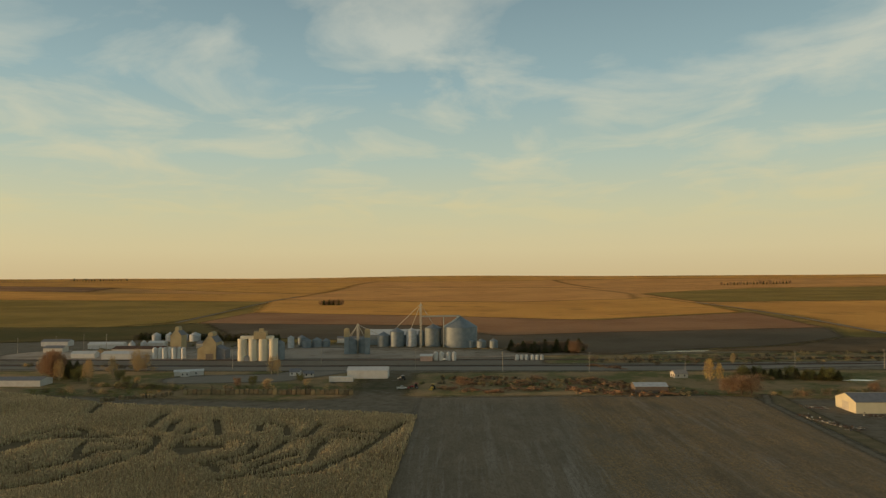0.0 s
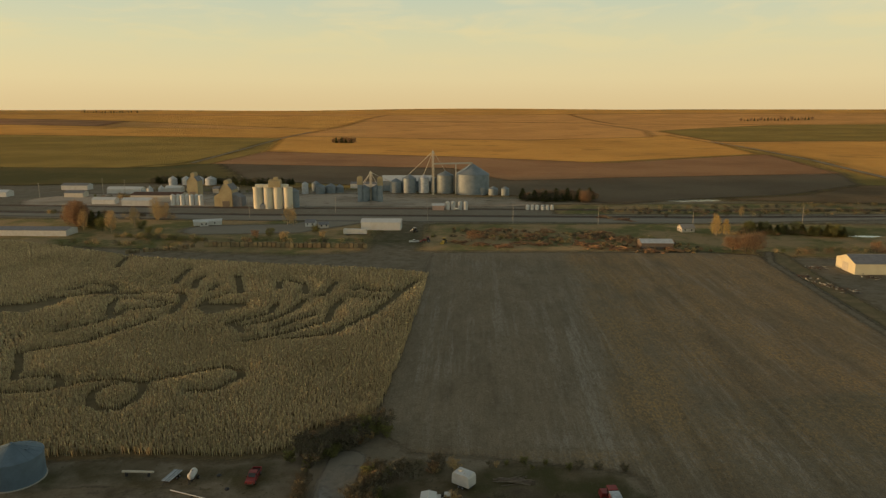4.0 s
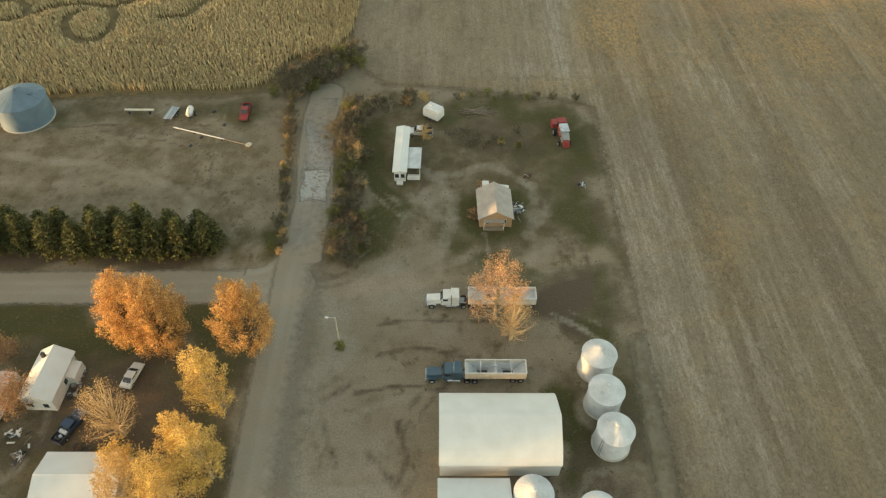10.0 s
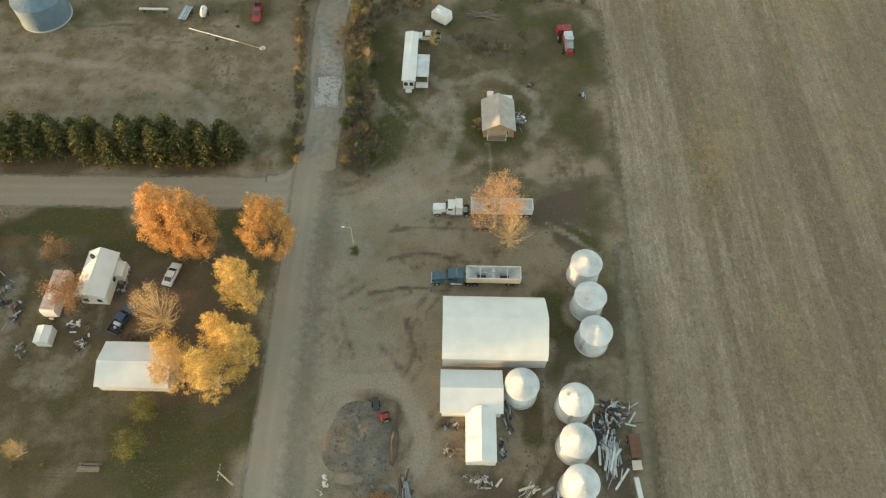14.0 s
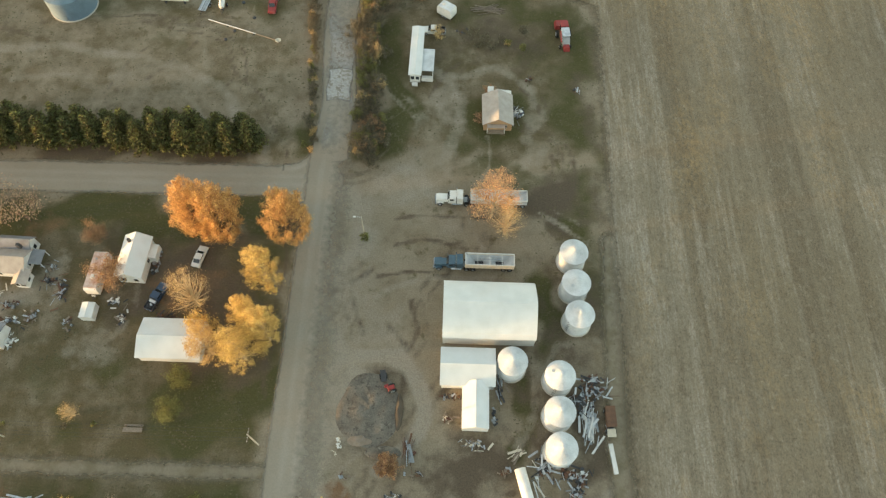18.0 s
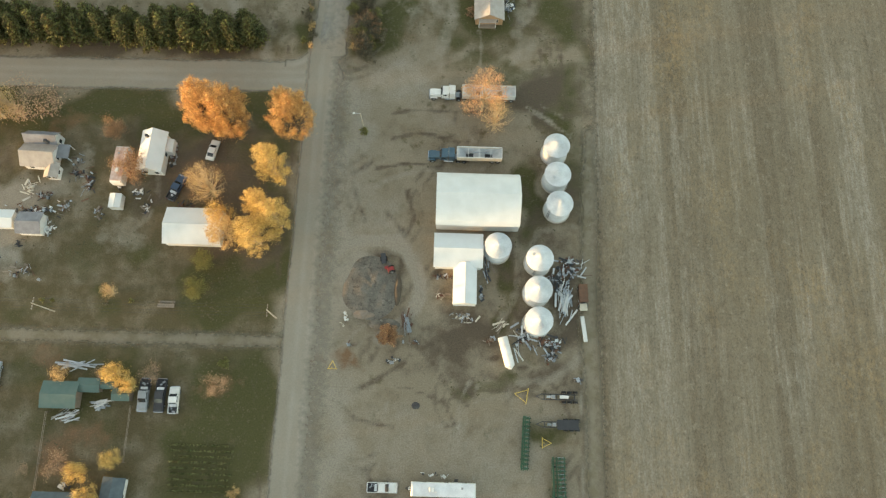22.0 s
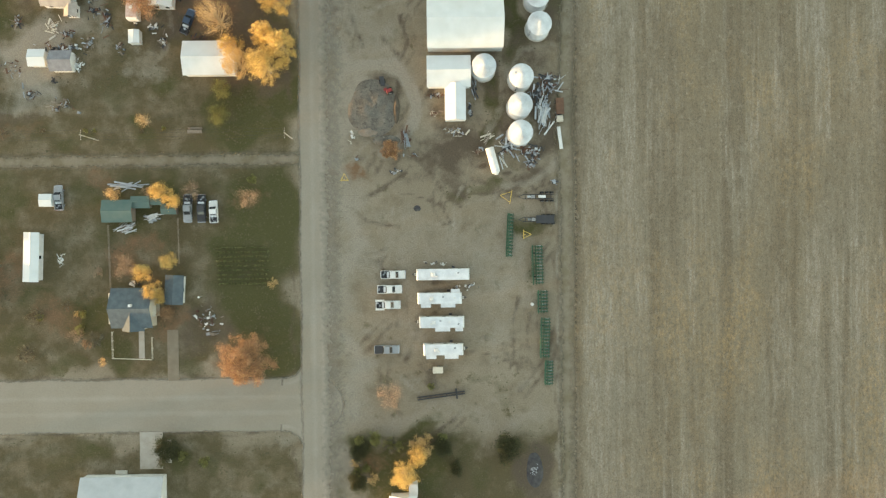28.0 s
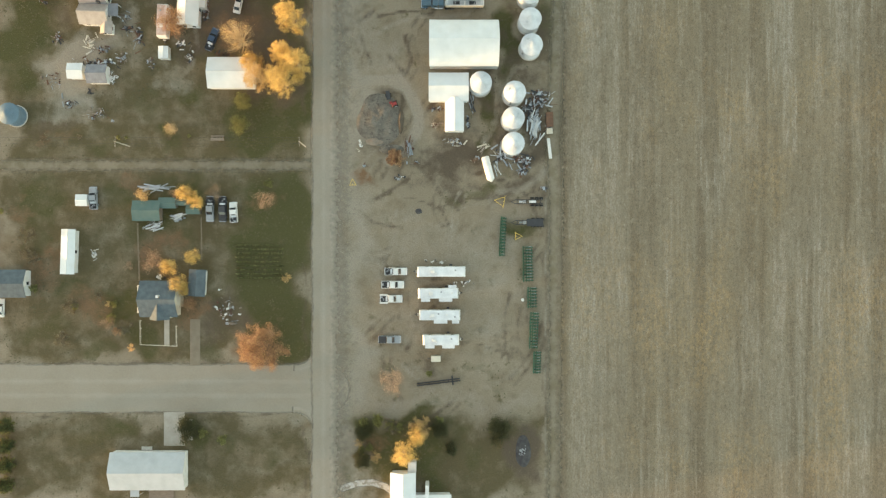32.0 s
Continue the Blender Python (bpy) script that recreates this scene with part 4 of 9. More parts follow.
maze((-130, 161), (-118.7, 162.4), (-110.6, 164.2), (-103.3, 170.9), (-96.1, 172.4), (-88, 170.2), (-77.6, 178.1), (-69.3, 182.7), (-64.4, 180.2), (-62.7, 176.2), (-66.9, 165.6), (-73, 165.5))
maze((-88, 170.2), (-85.2, 165.4), (-84.8, 159.2), (-86.1, 153.9), (-90.1, 153.3), (-94, 155.8), (-97.2, 161.1), (-97.8, 166.1), (-94.6, 169))
maze((-123.7, 170.7), (-120.6, 173.4), (-114.4, 173.9), (-110.4, 170.8), (-108.9, 166))
maze((-124.9, 172.6), (-128.9, 180.6), (-136.2, 191.5), (-122, 201), (-115, 217), (-110.4, 226.9))
maze((-74.4, 213.3), (-78, 218.9), (-83.2, 221.7), (-77.8, 227.7), (-71.8, 235.2), (-72.8, 246.7))
maze((-78.4, 220), (-69.3, 225.9), (-64.4, 238.5), (-63.4, 252.4))
maze((-71, 204.9), (-62.6, 211.2), (-55.9, 219), (-49.6, 226), (-50.6, 241.9), (-49.3, 252.5))
maze((-58.9, 207.5), (-45.1, 212.9), (-42, 221.9), (-35, 235.4), (-30.8, 252.5), (-28.5, 261.5), (-23.4, 282.1))
maze((-65.1, 217.2), (-62.1, 224.8), (-55.2, 234))
maze((-29.4, 260), (-29.1, 267.8), (-39.2, 266.2), (-44.6, 271.8), (-46.7, 267.7))
maze((-46.9, 257.6), (-31.2, 256.2))
maze((-59.2, 258.3), (-56.9, 263.7), (-57.3, 271.8), (-56.5, 280.3))
maze((-65.4, 261.4), (-69.1, 275.9), (-77.4, 282.8), (-81.1, 280.2), (-77.8, 267.6))
maze((-96.8, 261.2), (-91.2, 261.3), (-98.3, 280.1), (-102.3, 289.1))
maze((-105.5, 263.6), (-104.6, 274.1))
maze((-112.7, 267.5), (-116.9, 280.1), (-116.4, 287.2))
maze((-100, 245.1), (-101.5, 252.2), (-98.4, 255.9))
maze((-162.2, 263.3), (-159.7, 273.9), (-149.1, 271.5), (-142.9, 263.4), (-152.3, 259.5), (-121.5, 261.2), (-114.2, 259.6), (-110.1, 250.7), (-107.6, 233.2))
maze((-125, 230.5), (-128.8, 230.5), (-135.2, 245), (-136.4, 252.1), (-128.8, 252.1), (-116.4, 248.6))
maze((-126.8, 231.8), (-126.7, 238.3), (-116.9, 239.6), (-113.4, 246.5))
maze((-136.8, 211.3), (-128.3, 222.7), (-125.1, 230.6))
maze((-124, 275.7), (-126.9, 289), (-128.7, 303.5))
maze((-163.4, 303.4), (-168.3, 319.2), (-169.3, 327.1))
maze((-165.9, 252), (-148.9, 257.2), (-131.4, 258.1))
CLEARING = [(-102.5, 242.8), (-99.7, 246.9), (-85.2, 248.3), (-82.5, 242.8), (-88.7, 236.2), (-93.4, 231.8)]
CLEARING_WEST = [(-190, 236), (-168.3, 246), (-159.2, 255.2), (-156.1, 251.6), (-155.7, 241.2), (-160.5, 231.4)]


def corn_gap(X, Y):
    d = np.full(X.shape, 1e9)
    for line in MAZE:
        d = np.minimum(d, to_line(X, Y, line))
    open_ = np.maximum(in_poly(X, Y, CLEARING), in_poly(X, Y, CLEARING_WEST))
    return np.minimum(d - np.where(Y > 195, 1.45, 1.2), -open_)


def make_corn():
    rng = np.random.default_rng(4)
    cells = []
    for x0, x1, y0, y1, step in ((-140, -18, 127, 210, 0.64), (-290, -18, 210, 372, 0.95), (-290, -140, 127, 210, 1.2)):
        gx, gy = np.meshgrid(np.arange(x0, x1, step), np.arange(y0, y1, step))
        cells.append(np.stack([gx.ravel(), gy.ravel(), np.full(gx.size, step)], -1))
    P = np.concatenate(cells)
    P[:, :2] += rng.uniform(-0.35, 0.35, (len(P), 2)) * P[:, 2:3]
    keep = (in_poly(P[:, 0], P[:, 1], CORN) > 0.3 + 0.6 * rng.random(len(P))) & (corn_gap(P[:, 0], P[:, 1]) > 0)
    P = P[keep]
    n = len(P)
    near = np.clip(corn_gap(P[:, 0], P[:, 1]) / 3.0, 0, 1)
    h = rng.uniform(1.6, 2.35, n) * (0.72 + 0.28 * near)
    turn = rng.uniform(0, math.pi, n)
    verts, faces = [], []
    # each clump: three leaning blades that widen and droop
    for k in range(3):
        a = turn + k * 2.1
        dx, dy = np.cos(a), np.sin(a)
        w = 0.22 * P[:, 2]
        lean = rng.uniform(0.15, 0.6, n) * P[:, 2]
        bx, by = P[:, 0], P[:, 1]
        row = [np.stack([bx - dy * w * 0.5, by + dx * w * 0.5, 0 * h], -1), np.stack([bx + dy * w * 0.5, by - dx * w * 0.5, 0 * h], -1),
               np.stack([bx + dx * lean + dy * w, by + dy * lean - dx * w, h * rng.uniform(0.75, 1.0, n)], -1), np.stack([bx + dx * lean - dy * w, by + dy * lean + dx * w, h * rng.uniform(0.7, 1.0, n)], -1)]
        verts.append(np.stack(row, 1))
    V = np.stack(verts, 1).reshape(-1, 3)
    F = np.arange(len(V)).reshape(-1, 4)
    me = bpy.data.meshes.new("corn")
    me.from_pydata(V.tolist(), [], F.tolist())
    me.materials.append(M_CORN)
    tagged(new("corn_crop", me), "dry golden standing corn with maze paths cut through it", "corn", "", "stuff")


sheet("corn_floor", np.arange(-292, -16, 2.5), np.arange(124, 376, 2.5), 0.03, M_CORN_FLOOR, dict(cover=lambda X, Y: soft(in_poly(X, Y, CORN) + 1, 3) * 0.8), "dark soil under the corn", "field", "stuff")
make_corn()


def grass_tufts():
    """Short dry tufts strewn over the lots, thick on the lawns and thin on the packed dirt."""
    rng = np.random.default_rng(9)
    x, y = rng.uniform(-128, 34, 150000), rng.uniform(-72, 134, 150000)
    dens = 0.001 + 0.40 * np.maximum(GREEN(x, y), 0.8 * DRY(x, y)) * (0.4 + 1.2 * (np.sin(x * 0.6 + 2 * np.sin(y * 0.31)) * np.sin(y * 0.5 + 1.5 * np.sin(x * 0.23)) > 0.1))
    dens *= np.clip(1 - 1.6 * np.maximum(PALE(x, y), WORN(x, y)), 0, 1)
    for line, half in (([(-25.8, -140), (-25.4, 14), (-25.0, 78), (-24.6, 140)], 5.0), ([(-260, -42.8), (-26, -43)], 6.2), ([(-260, 14.5), (-28, 14.5)], 2.0), ([(-260, 73.0), (-25, 74.6)], 4.2)):
        dens *= to_line(x, y, line) > half
    keep = rng.random(len(x)) < 0.5 * dens
    x, y = x[keep], y[keep]
    n = len(x)
    V = []
    for k in range(3):
        a = rng.uniform(0, 6.28, n)
        w, l, h = rng.uniform(0.05, 0.16, n), rng.uniform(0.12, 0.34, n), rng.uniform(0.04, 0.12, n)
        dx, dy = np.cos(a), np.sin(a)
        V.append(np.stack([np.stack([x - dy * w, y + dx * w, 0 * h + 0.012], -1), np.stack([x + dy * w, y - dx * w, 0 * h + 0.012], -1), np.stack([x + dx * l + dy * w * 0.5, y + dy * l - dx * w * 0.5, h], -1), np.stack([x + dx * l - dy * w * 0.5, y + dy * l + dx * w * 0.5, h], -1)], 1))
    V = np.stack(V, 1).reshape(-1, 3)
    me = bpy.data.meshes.new("grass_tufts")
    me.from_pydata(V.tolist(), [], np.arange(len(V)).reshape(-1, 4).tolist())
    me.materials.append(mat("dry_grass", (0.112, 0.096, 0.052), 0.9, (0.076, 0.070, 0.034), 0.12, 3, island=0.2, world_space=True))
    tagged(new("grass_tufts", me), "short dry grass and weed tufts over the lots", "grass", "", "stuff")


grass_tufts()


# ---------------------------------------------------------------- trees
def leaf_mesh(name, centres, spread, size, material, rng, flat=0.25):
    """Many small leaf quads scattered round the given points."""
    n = len(centres)
    p = centres + rng.normal(0, 1, (n, 3)) * np.array([spread, spread, spread * 0.8])
    p[:, 2] = np.maximum(p[:, 2], 0.3)
    nrm = rng.normal(0, 1, (n, 3)) * np.array([1, 1, 0.8]) + np.array([0, 0, flat])
    nrm /= np.linalg.norm(nrm, axis=1, keepdims=True)
    u = np.cross(nrm, rng.normal(0, 1, (n, 3)))
    u /= np.linalg.norm(u, axis=1, keepdims=True)
    w = np.cross(nrm, u)
    a = (size * rng.uniform(0.55, 1.15, n))[:, None]
    b = (size * rng.uniform(0.4, 0.8, n))[:, None]
    V = np.stack([p - u * a, p + w * b, p + u * a, p - w * b], 1).reshape(-1, 3)
    me = bpy.data.meshes.new(name)
    me.from_pydata(V.tolist(), [], np.arange(4 * n).reshape(-1, 4).tolist())
    me.materials.append(material)
    return me


def tree_meshes(height, radius, seed, bark, leaf, leaves=1500, size=0.34, trunk=0.25, low=0.25, twigs=0, spread=0.55, upright=0.0):
    """Trunk with limbs and twigs, and a crown of many small leaves set along the twigs."""
    rng = random.Random(seed)
    wood = Shape()
    segs = []
    top = height * 0.72
    lean = (rng.uniform(-0.5, 0.5), rng.uniform(-0.5, 0.5))
    knots = [Vector((lean[0] * k * k, lean[1] * k * k, top * k)) for k in (0, 0.3, 0.6, 1.0)]
    r = [trunk, trunk * 0.75, trunk * 0.5, trunk * 0.22]
    for i in range(3):
        wood.rod(knots[i], knots[i + 1], r[i], r[i + 1], 7)
    limbs = 20 if height > 10 else 14 if height > 5 else 10
    for i in range(limbs):
        k = low + (1 - low) * (i + rng.random()) / limbs
        base = Vector((lean[0] * k * k, lean[1] * k * k, top * k))
        ang = i * 2.4 + rng.uniform(-0.5, 0.5)
        reach = radius * rng.uniform(0.55, 1.12) * math.sin(math.pi * min(0.93, 0.28 + 0.62 * k)) ** 0.45
        rise = (0.3 + 0.5 * rng.random() + upright) * reach + 0.16 * height * k
        mid = base + Vector((math.cos(ang) * reach * 0.55, math.sin(ang) * reach * 0.55, rise * 0.36))
        end = base + Vector((math.cos(ang + 0.2) * reach, math.sin(ang + 0.2) * reach, rise))
        end.z = min(end.z, height * rng.uniform(0.86, 1.0))
        wood.rod(base, mid, trunk * 0.30, trunk * 0.18, 5)
        wood.rod(mid, end, trunk * 0.18, trunk * 0.05, 4)
        segs += [(mid, end)]
        for j in range(7 + twigs):
            s = (base.lerp(mid, rng.uniform(0.5, 1.0)) if j % 3 == 0 else mid.lerp(end, rng.random()))
            out = Vector((s.x, s.y, 0))
            out = out.normalized() if out.length > 0.1 else Vector((1, 0, 0))
            d = (out * 0.55 + Vector((rng.gauss(0, 0.55), rng.gauss(0, 0.55), rng.gauss(0.55 + upright, 0.45)))).normalized() * radius * rng.uniform(0.2, 0.42)
            wood.rod(s, s + d, trunk * 0.07, trunk * 0.018, 3)
            segs.append((s, s + d))
            for q in range(3 if twigs else 1):
                e = s + d * rng.uniform(0.3, 1.0)
                dd = (d.normalized() + Vector((rng.gauss(0, 0.5), rng.gauss(0, 0.5), rng.gauss(0.2, 0.4)))).normalized() * radius * rng.uniform(0.1, 0.24)
                wood.rod(e, e + dd, trunk * 0.03, trunk * 0.01, 3)
                segs.append((e, e + dd))
    segs.append((knots[2], knots[3] + Vector((0, 0, height * 0.15))))
    crown = None
    if leaves:
        nr = np.random.default_rng(seed)
        A, B = np.array([a for a, _ in segs]), np.array([b for _, b in segs])
        # some twigs keep their leaves, others are nearly bare
        weight = np.linalg.norm(B - A, axis=1) * nr.uniform(0.15, 1.0, len(segs)) ** 1.5
        pick = nr.choice(len(segs), leaves, p=weight / weight.sum())
        k = nr.uniform(0.05, 1.08, leaves)[:, None]
        crown = leaf_mesh("crown", A[pick] + (B[pick] - A[pick]) * k, radius * spread * 0.17, size, leaf, nr)
    return wood.mesh("trunk", bark), crown


def plume_meshes(height, radius, seed, bark, leaf, leaves, size, trunk=0.32, clumps=60, low=0.16, thick=1.0, full=1.0):
    """A crown of upright plumes: ascending limbs fork from the trunk and each ends in a long clump of leaves, with dark gaps between."""
    rng, nr = random.Random(seed), np.random.default_rng(seed)
    wood = Shape()
    lean = (rng.uniform(-0.6, 0.6), rng.uniform(-0.6, 0.6))
    knots = [Vector((lean[0] * k * k, lean[1] * k * k, height * 0.8 * k)) for k in (0, 0.25, 0.55, 1.0)]
    r = [trunk, trunk * 0.8, trunk * 0.5, trunk * 0.15]
    for i in range(3):
        wood.rod(knots[i], knots[i + 1], r[i], r[i + 1], 7)
    cent, spread, weight = [], [], []
    for i in range(clumps):
        k = low + (0.97 - low) * ((i + rng.random()) / clumps) ** 0.85
        ring_r = radius * math.sin(math.pi * min(0.985, 0.10 + 0.90 * k ** 0.8)) ** 0.62 * (rng.uniform(0.25, 1.0) ** 0.45) * rng.uniform(0.82, 1.12)
        a = i * 2.39996 + rng.uniform(-0.4, 0.4)
        c = Vector((lean[0] * k + math.cos(a) * ring_r, lean[1] * k + math.sin(a) * ring_r, height * k))
        fork = Vector((lean[0] * k * 0.3, lean[1] * k * 0.3, height * max(0.08, k * rng.uniform(0.35, 0.6))))
        elbow = fork.lerp(c, 0.55) - Vector((0, 0, 0.06 * height * rng.random()))
        wood.rod(fork, elbow, trunk * 0.24, trunk * 0.14, 5)
        wood.rod(elbow, c, trunk * 0.14, trunk * 0.05, 4)
        tip = c + Vector((math.cos(a) * 0.25, math.sin(a) * 0.25, 1.0)) * radius * rng.uniform(0.22, 0.42)
        wood.rod(c, tip, trunk * 0.05, trunk * 0.015, 3)
        for q in range(6):
            s = elbow.lerp(c, rng.uniform(0.3, 1.0)) if q % 2 else c.lerp(tip, rng.random())
            e = s + Vector((rng.gauss(0, 0.5), rng.gauss(0, 0.5), rng.uniform(0.3, 1.2))).normalized() * radius * rng.uniform(0.12, 0.26)
            wood.rod(s, e, trunk * 0.035, trunk * 0.01, 3)
        cent.append((*elbow.lerp(c, 0.35), *(tip + (tip - elbow) * 0.12)))
        w = rng.uniform(0.7, 1.25) * thick
        spread.append(radius * 0.082 * w)
        weight.append(w * rng.uniform(0.35, 1.0) ** (1.2 / full))
    weight = np.array(weight)
    pick = nr.choice(clumps, leaves, p=weight / weight.sum())
    ends, u = np.array(cent)[pick], nr.random(leaves)[:, None] ** 0.7
    wide = np.array(spread)[pick][:, None] * (0.5 + 1.1 * np.sin(np.pi * np.clip(u, 0.08, 0.96)))
    P = ends[:, :3] * (1 - u) + ends[:, 3:] * u + np.clip(nr.normal(0, 1, (leaves, 3)), -2.3, 2.3) * wide
    return wood.mesh("trunk", bark), leaf_mesh("crown", P, 0.05, size, leaf, nr)


TREES = {}


def plume_kind(key, *args, **kw):
    TREES[key] = plume_meshes(*args, **kw)



def tree_kind(key, *args, **kw):
    TREES[key] = tree_meshes(*args, **kw)


plume_kind("ash_big", 16.5, 4.6, 11, M_BARK, M_ORANGE_LEAF, 25600, 0.136, 0.36, 72, 0.12)
plume_kind("ash", 15.0, 4.3, 12, M_BARK, M_ORANGE_LEAF, 19800, 0.136, 0.32, 60, 0.12)
plume_kind("ash_thin", 13.5, 4.6, 26, M_PALE_BARK, M_PEACH_LEAF, 7000, 0.123, 0.26, 52, 0.14, 1.1, 0.6)
plume_kind("gold_a", 14.0, 3.2, 13, M_PALE_BARK, M_GOLD_LEAF, 10500, 0.123, 0.22, 46, 0.12, 1.05, 0.8)
plume_kind("gold_b", 13.5, 4.2, 14, M_PALE_BARK, M_GOLD_LEAF, 14000, 0.110, 0.26, 64, 0.12)
tree_kind("gold_small", 6.0, 2.2, 15, M_PALE_BARK, M_GOLD_LEAF, 3600, 0.122, 0.15, 0.10, 2, 0.9, 0.4)
plume_kind("bare", 12.5, 4.2, 16, M_PALE_BARK, M_TAN_LEAF, 2600, 0.10, 0.42, 70, 0.16, 1.2, 0.5)
plume_kind("tan", 11.5, 3.4, 17, M_PALE_BARK, M_TAN_LEAF, 6400, 0.117, 0.24, 46, 0.14, 1.1, 0.7)
plume_kind("russet_big", 11.5, 5.9, 18, M_BARK, M_RUSSET_LEAF, 21000, 0.143, 0.38, 80, 0.16, 0.9, 0.8)
tree_kind("russet", 6.0, 2.6, 19, M_BARK, M_RUSSET_LEAF, 3600, 0.131, 0.16, 0.12, 2, 1.2, 0.2)
tree_kind("fruit", 4.2, 2.0, 20, M_BARK, M_TAN_LEAF, 1700, 0.102, 0.12, 0.15, 3, 1.2, 0.2)
tree_kind("olive", 5.0, 2.3, 21, M_BARK, M_OLIVE_LEAF, 3600, 0.131, 0.14, 0.06, 1, 1.3, 0.2)
tree_kind("round_bush", 3.4, 2.9, 28, M_BARK, M_DARK_LEAF, 9000, 0.15, 0.14, 0.03, 3, 1.1, 0.0)
tree_kind("pink_bare", 4.6, 2.3, 29, M_BARK, M_PINK_LEAF, 1500, 0.091, 0.10, 0.06, 5, 0.9, 0.3)
plume_kind("orange_bush", 3.4, 2.2, 41, M_BARK, M_RUSSET_LEAF, 6500, 0.12, 0.12, 30, 0.10, 1.3)
tree_kind("shrub_brown", 3.0, 1.7, 22, M_BARK, M_BRUSH, 1400, 0.122, 0.06, 0.02, 2, 0.7, 0.3)
tree_kind("shrub_orange", 2.6, 1.3, 23, M_BARK, M_RUSSET_LEAF, 1200, 0.111, 0.05, 0.02, 1, 0.7, 0.3)
tree_kind("shrub_olive", 2.4, 1.4, 24, M_BARK, M_OLIVE_LEAF, 1400, 0.111, 0.05, 0.02, 1, 0.7, 0.3)
tree_kind("shrub_tan", 2.2, 1.3, 25, M_BARK, M_TAN_LEAF, 1100, 0.102, 0.05, 0.02, 2, 0.7, 0.3)


def tree(kind, x, y, label, scale=1.0, turn=None, category="tree", group="", tall=1.0):
    wood, crown = TREES[kind]
    base = thing("shrub" if category == "shrub" else "tree", x, y, (x * 37 + y * 91) % 360 if turn is None else turn, label, category, group, z=-0.05)
    base.scale = (scale, scale, scale * tall)
    part("trunk", wood, None, base)
    if crown:
        part("crown", crown, None, base)
    return base


def pine_mesh(height, radius, seed):
    """A pine of drooping whorls of needles round a straight trunk."""
    rng = random.Random(seed)
    wood, crown = Shape(), Shape()
    wood.rod((0, 0, 0), (0, 0, height * 0.96), 0.2, 0.03, 7)
    z = height * 0.07
    while z < height * 0.98:
        k = z / height
        reach = radius * (1 - k) ** 0.72 * (0.85 + 0.3 * rng.random()) + 0.12
        arms = 7 if k < 0.7 else 5
        off = rng.random() * 6.28
        for i in range(arms):
            a = off + 6.283 * i / arms + rng.uniform(-0.25, 0.25)
            tip = Vector((math.cos(a) * reach, math.sin(a) * reach, z + reach * rng.uniform(0.02, 0.3)))
            root = Vector((0, 0, z))
            wood.rod(root, root.lerp(tip, 0.9), 0.04, 0.012, 3)
            for j in range(max(9, int(40 * reach / radius))):
                p = root.lerp(tip, rng.uniform(0.25, 1.05)) + Vector((rng.gauss(0, 0.22), rng.gauss(0, 0.22), rng.gauss(0, 0.14)))
                n = Vector((rng.gauss(0, 0.7), rng.gauss(0, 0.7), 1)).normalized()
                u = (tip - root).normalized() + Vector((rng.gauss(0, 0.5), rng.gauss(0, 0.5), rng.gauss(0.25, 0.3)))
                u = (u - n * u.dot(n)).normalized()
                w = n.cross(u)
                s = rng.uniform(0.20, 0.40)
                crown.add([p - u * s * 0.4, p + w * s * 0.42, p + u * s, p - w * s * 0.42], [(0, 1, 2, 3)])
        z += height * 0.036
    return wood.mesh("trunk", M_BARK), crown.mesh("crown", M_NEEDLE)


TREES["pine_a"], TREES["pine_b"], TREES["pine_c"] = pine_mesh(8.0, 2.7, 31), pine_mesh(8.8, 2.5, 32), pine_mesh(7.2, 2.8, 33)

# row of pines along the cross street
_rng = random.Random(5)
for i in range(34):
    x = -121 + i * 2.42 + _rng.uniform(-0.4, 0.4)
    if x < -40.5:
        tree(("pine_a", "pine_b", "pine_c")[i % 3], x, (82.4 if i % 2 else 85.2) + _rng.uniform(-0.6, 0.6), "dark green pine in a dense windbreak row", _rng.uniform(1.0, 1.22), group="pine windbreak")

ORANGE = "autumn ash tree with bright orange leaves"
GOLDEN = "golden-leaved autumn tree with pale limbs"
tree("ash_big", -43.4, 60.5, "large autumn ash tree with bright orange leaves", 1.0)
tree("ash_big", -48.4, 61.8, "large autumn ash tree with bright orange leaves", 0.97, 200)
tree("ash", -30.1, 60.8, ORANGE, 1.05)
tree("gold_a", -33.1, 49.4, GOLDEN, 1.08)
tree("gold_b", -35.6, 34.8, GOLDEN, 0.95)
tree("gold_a", -31.6, 38.8, "dull golden autumn tree with pale limbs", 1.05, 140)
tree("gold_a", -35.6, 41.2, GOLDEN, 0.9, 250)
tree("bare", -46.4, 45.4, "pale-twigged tree almost bare of leaves", 1.0)
tree("tan", -41.9, 35.6, "thin tree with sparse tan leaves", 1.0)
tree("gold_small", -43.4, 40.0, "slender golden autumn tree", 1.2)
tree("ash_thin", 10.2, 67.2, "half-bare orange autumn tree beside the grain truck", 1.08)
tree("bare", 12.8, 63.2, "half-bare tree beside the grain truck", 0.82)
tree("russet_big", -40.6, -31.5, "large spreading russet autumn tree", 1.0)

# ---------------------------------------------------------------- sheds, bins, silos


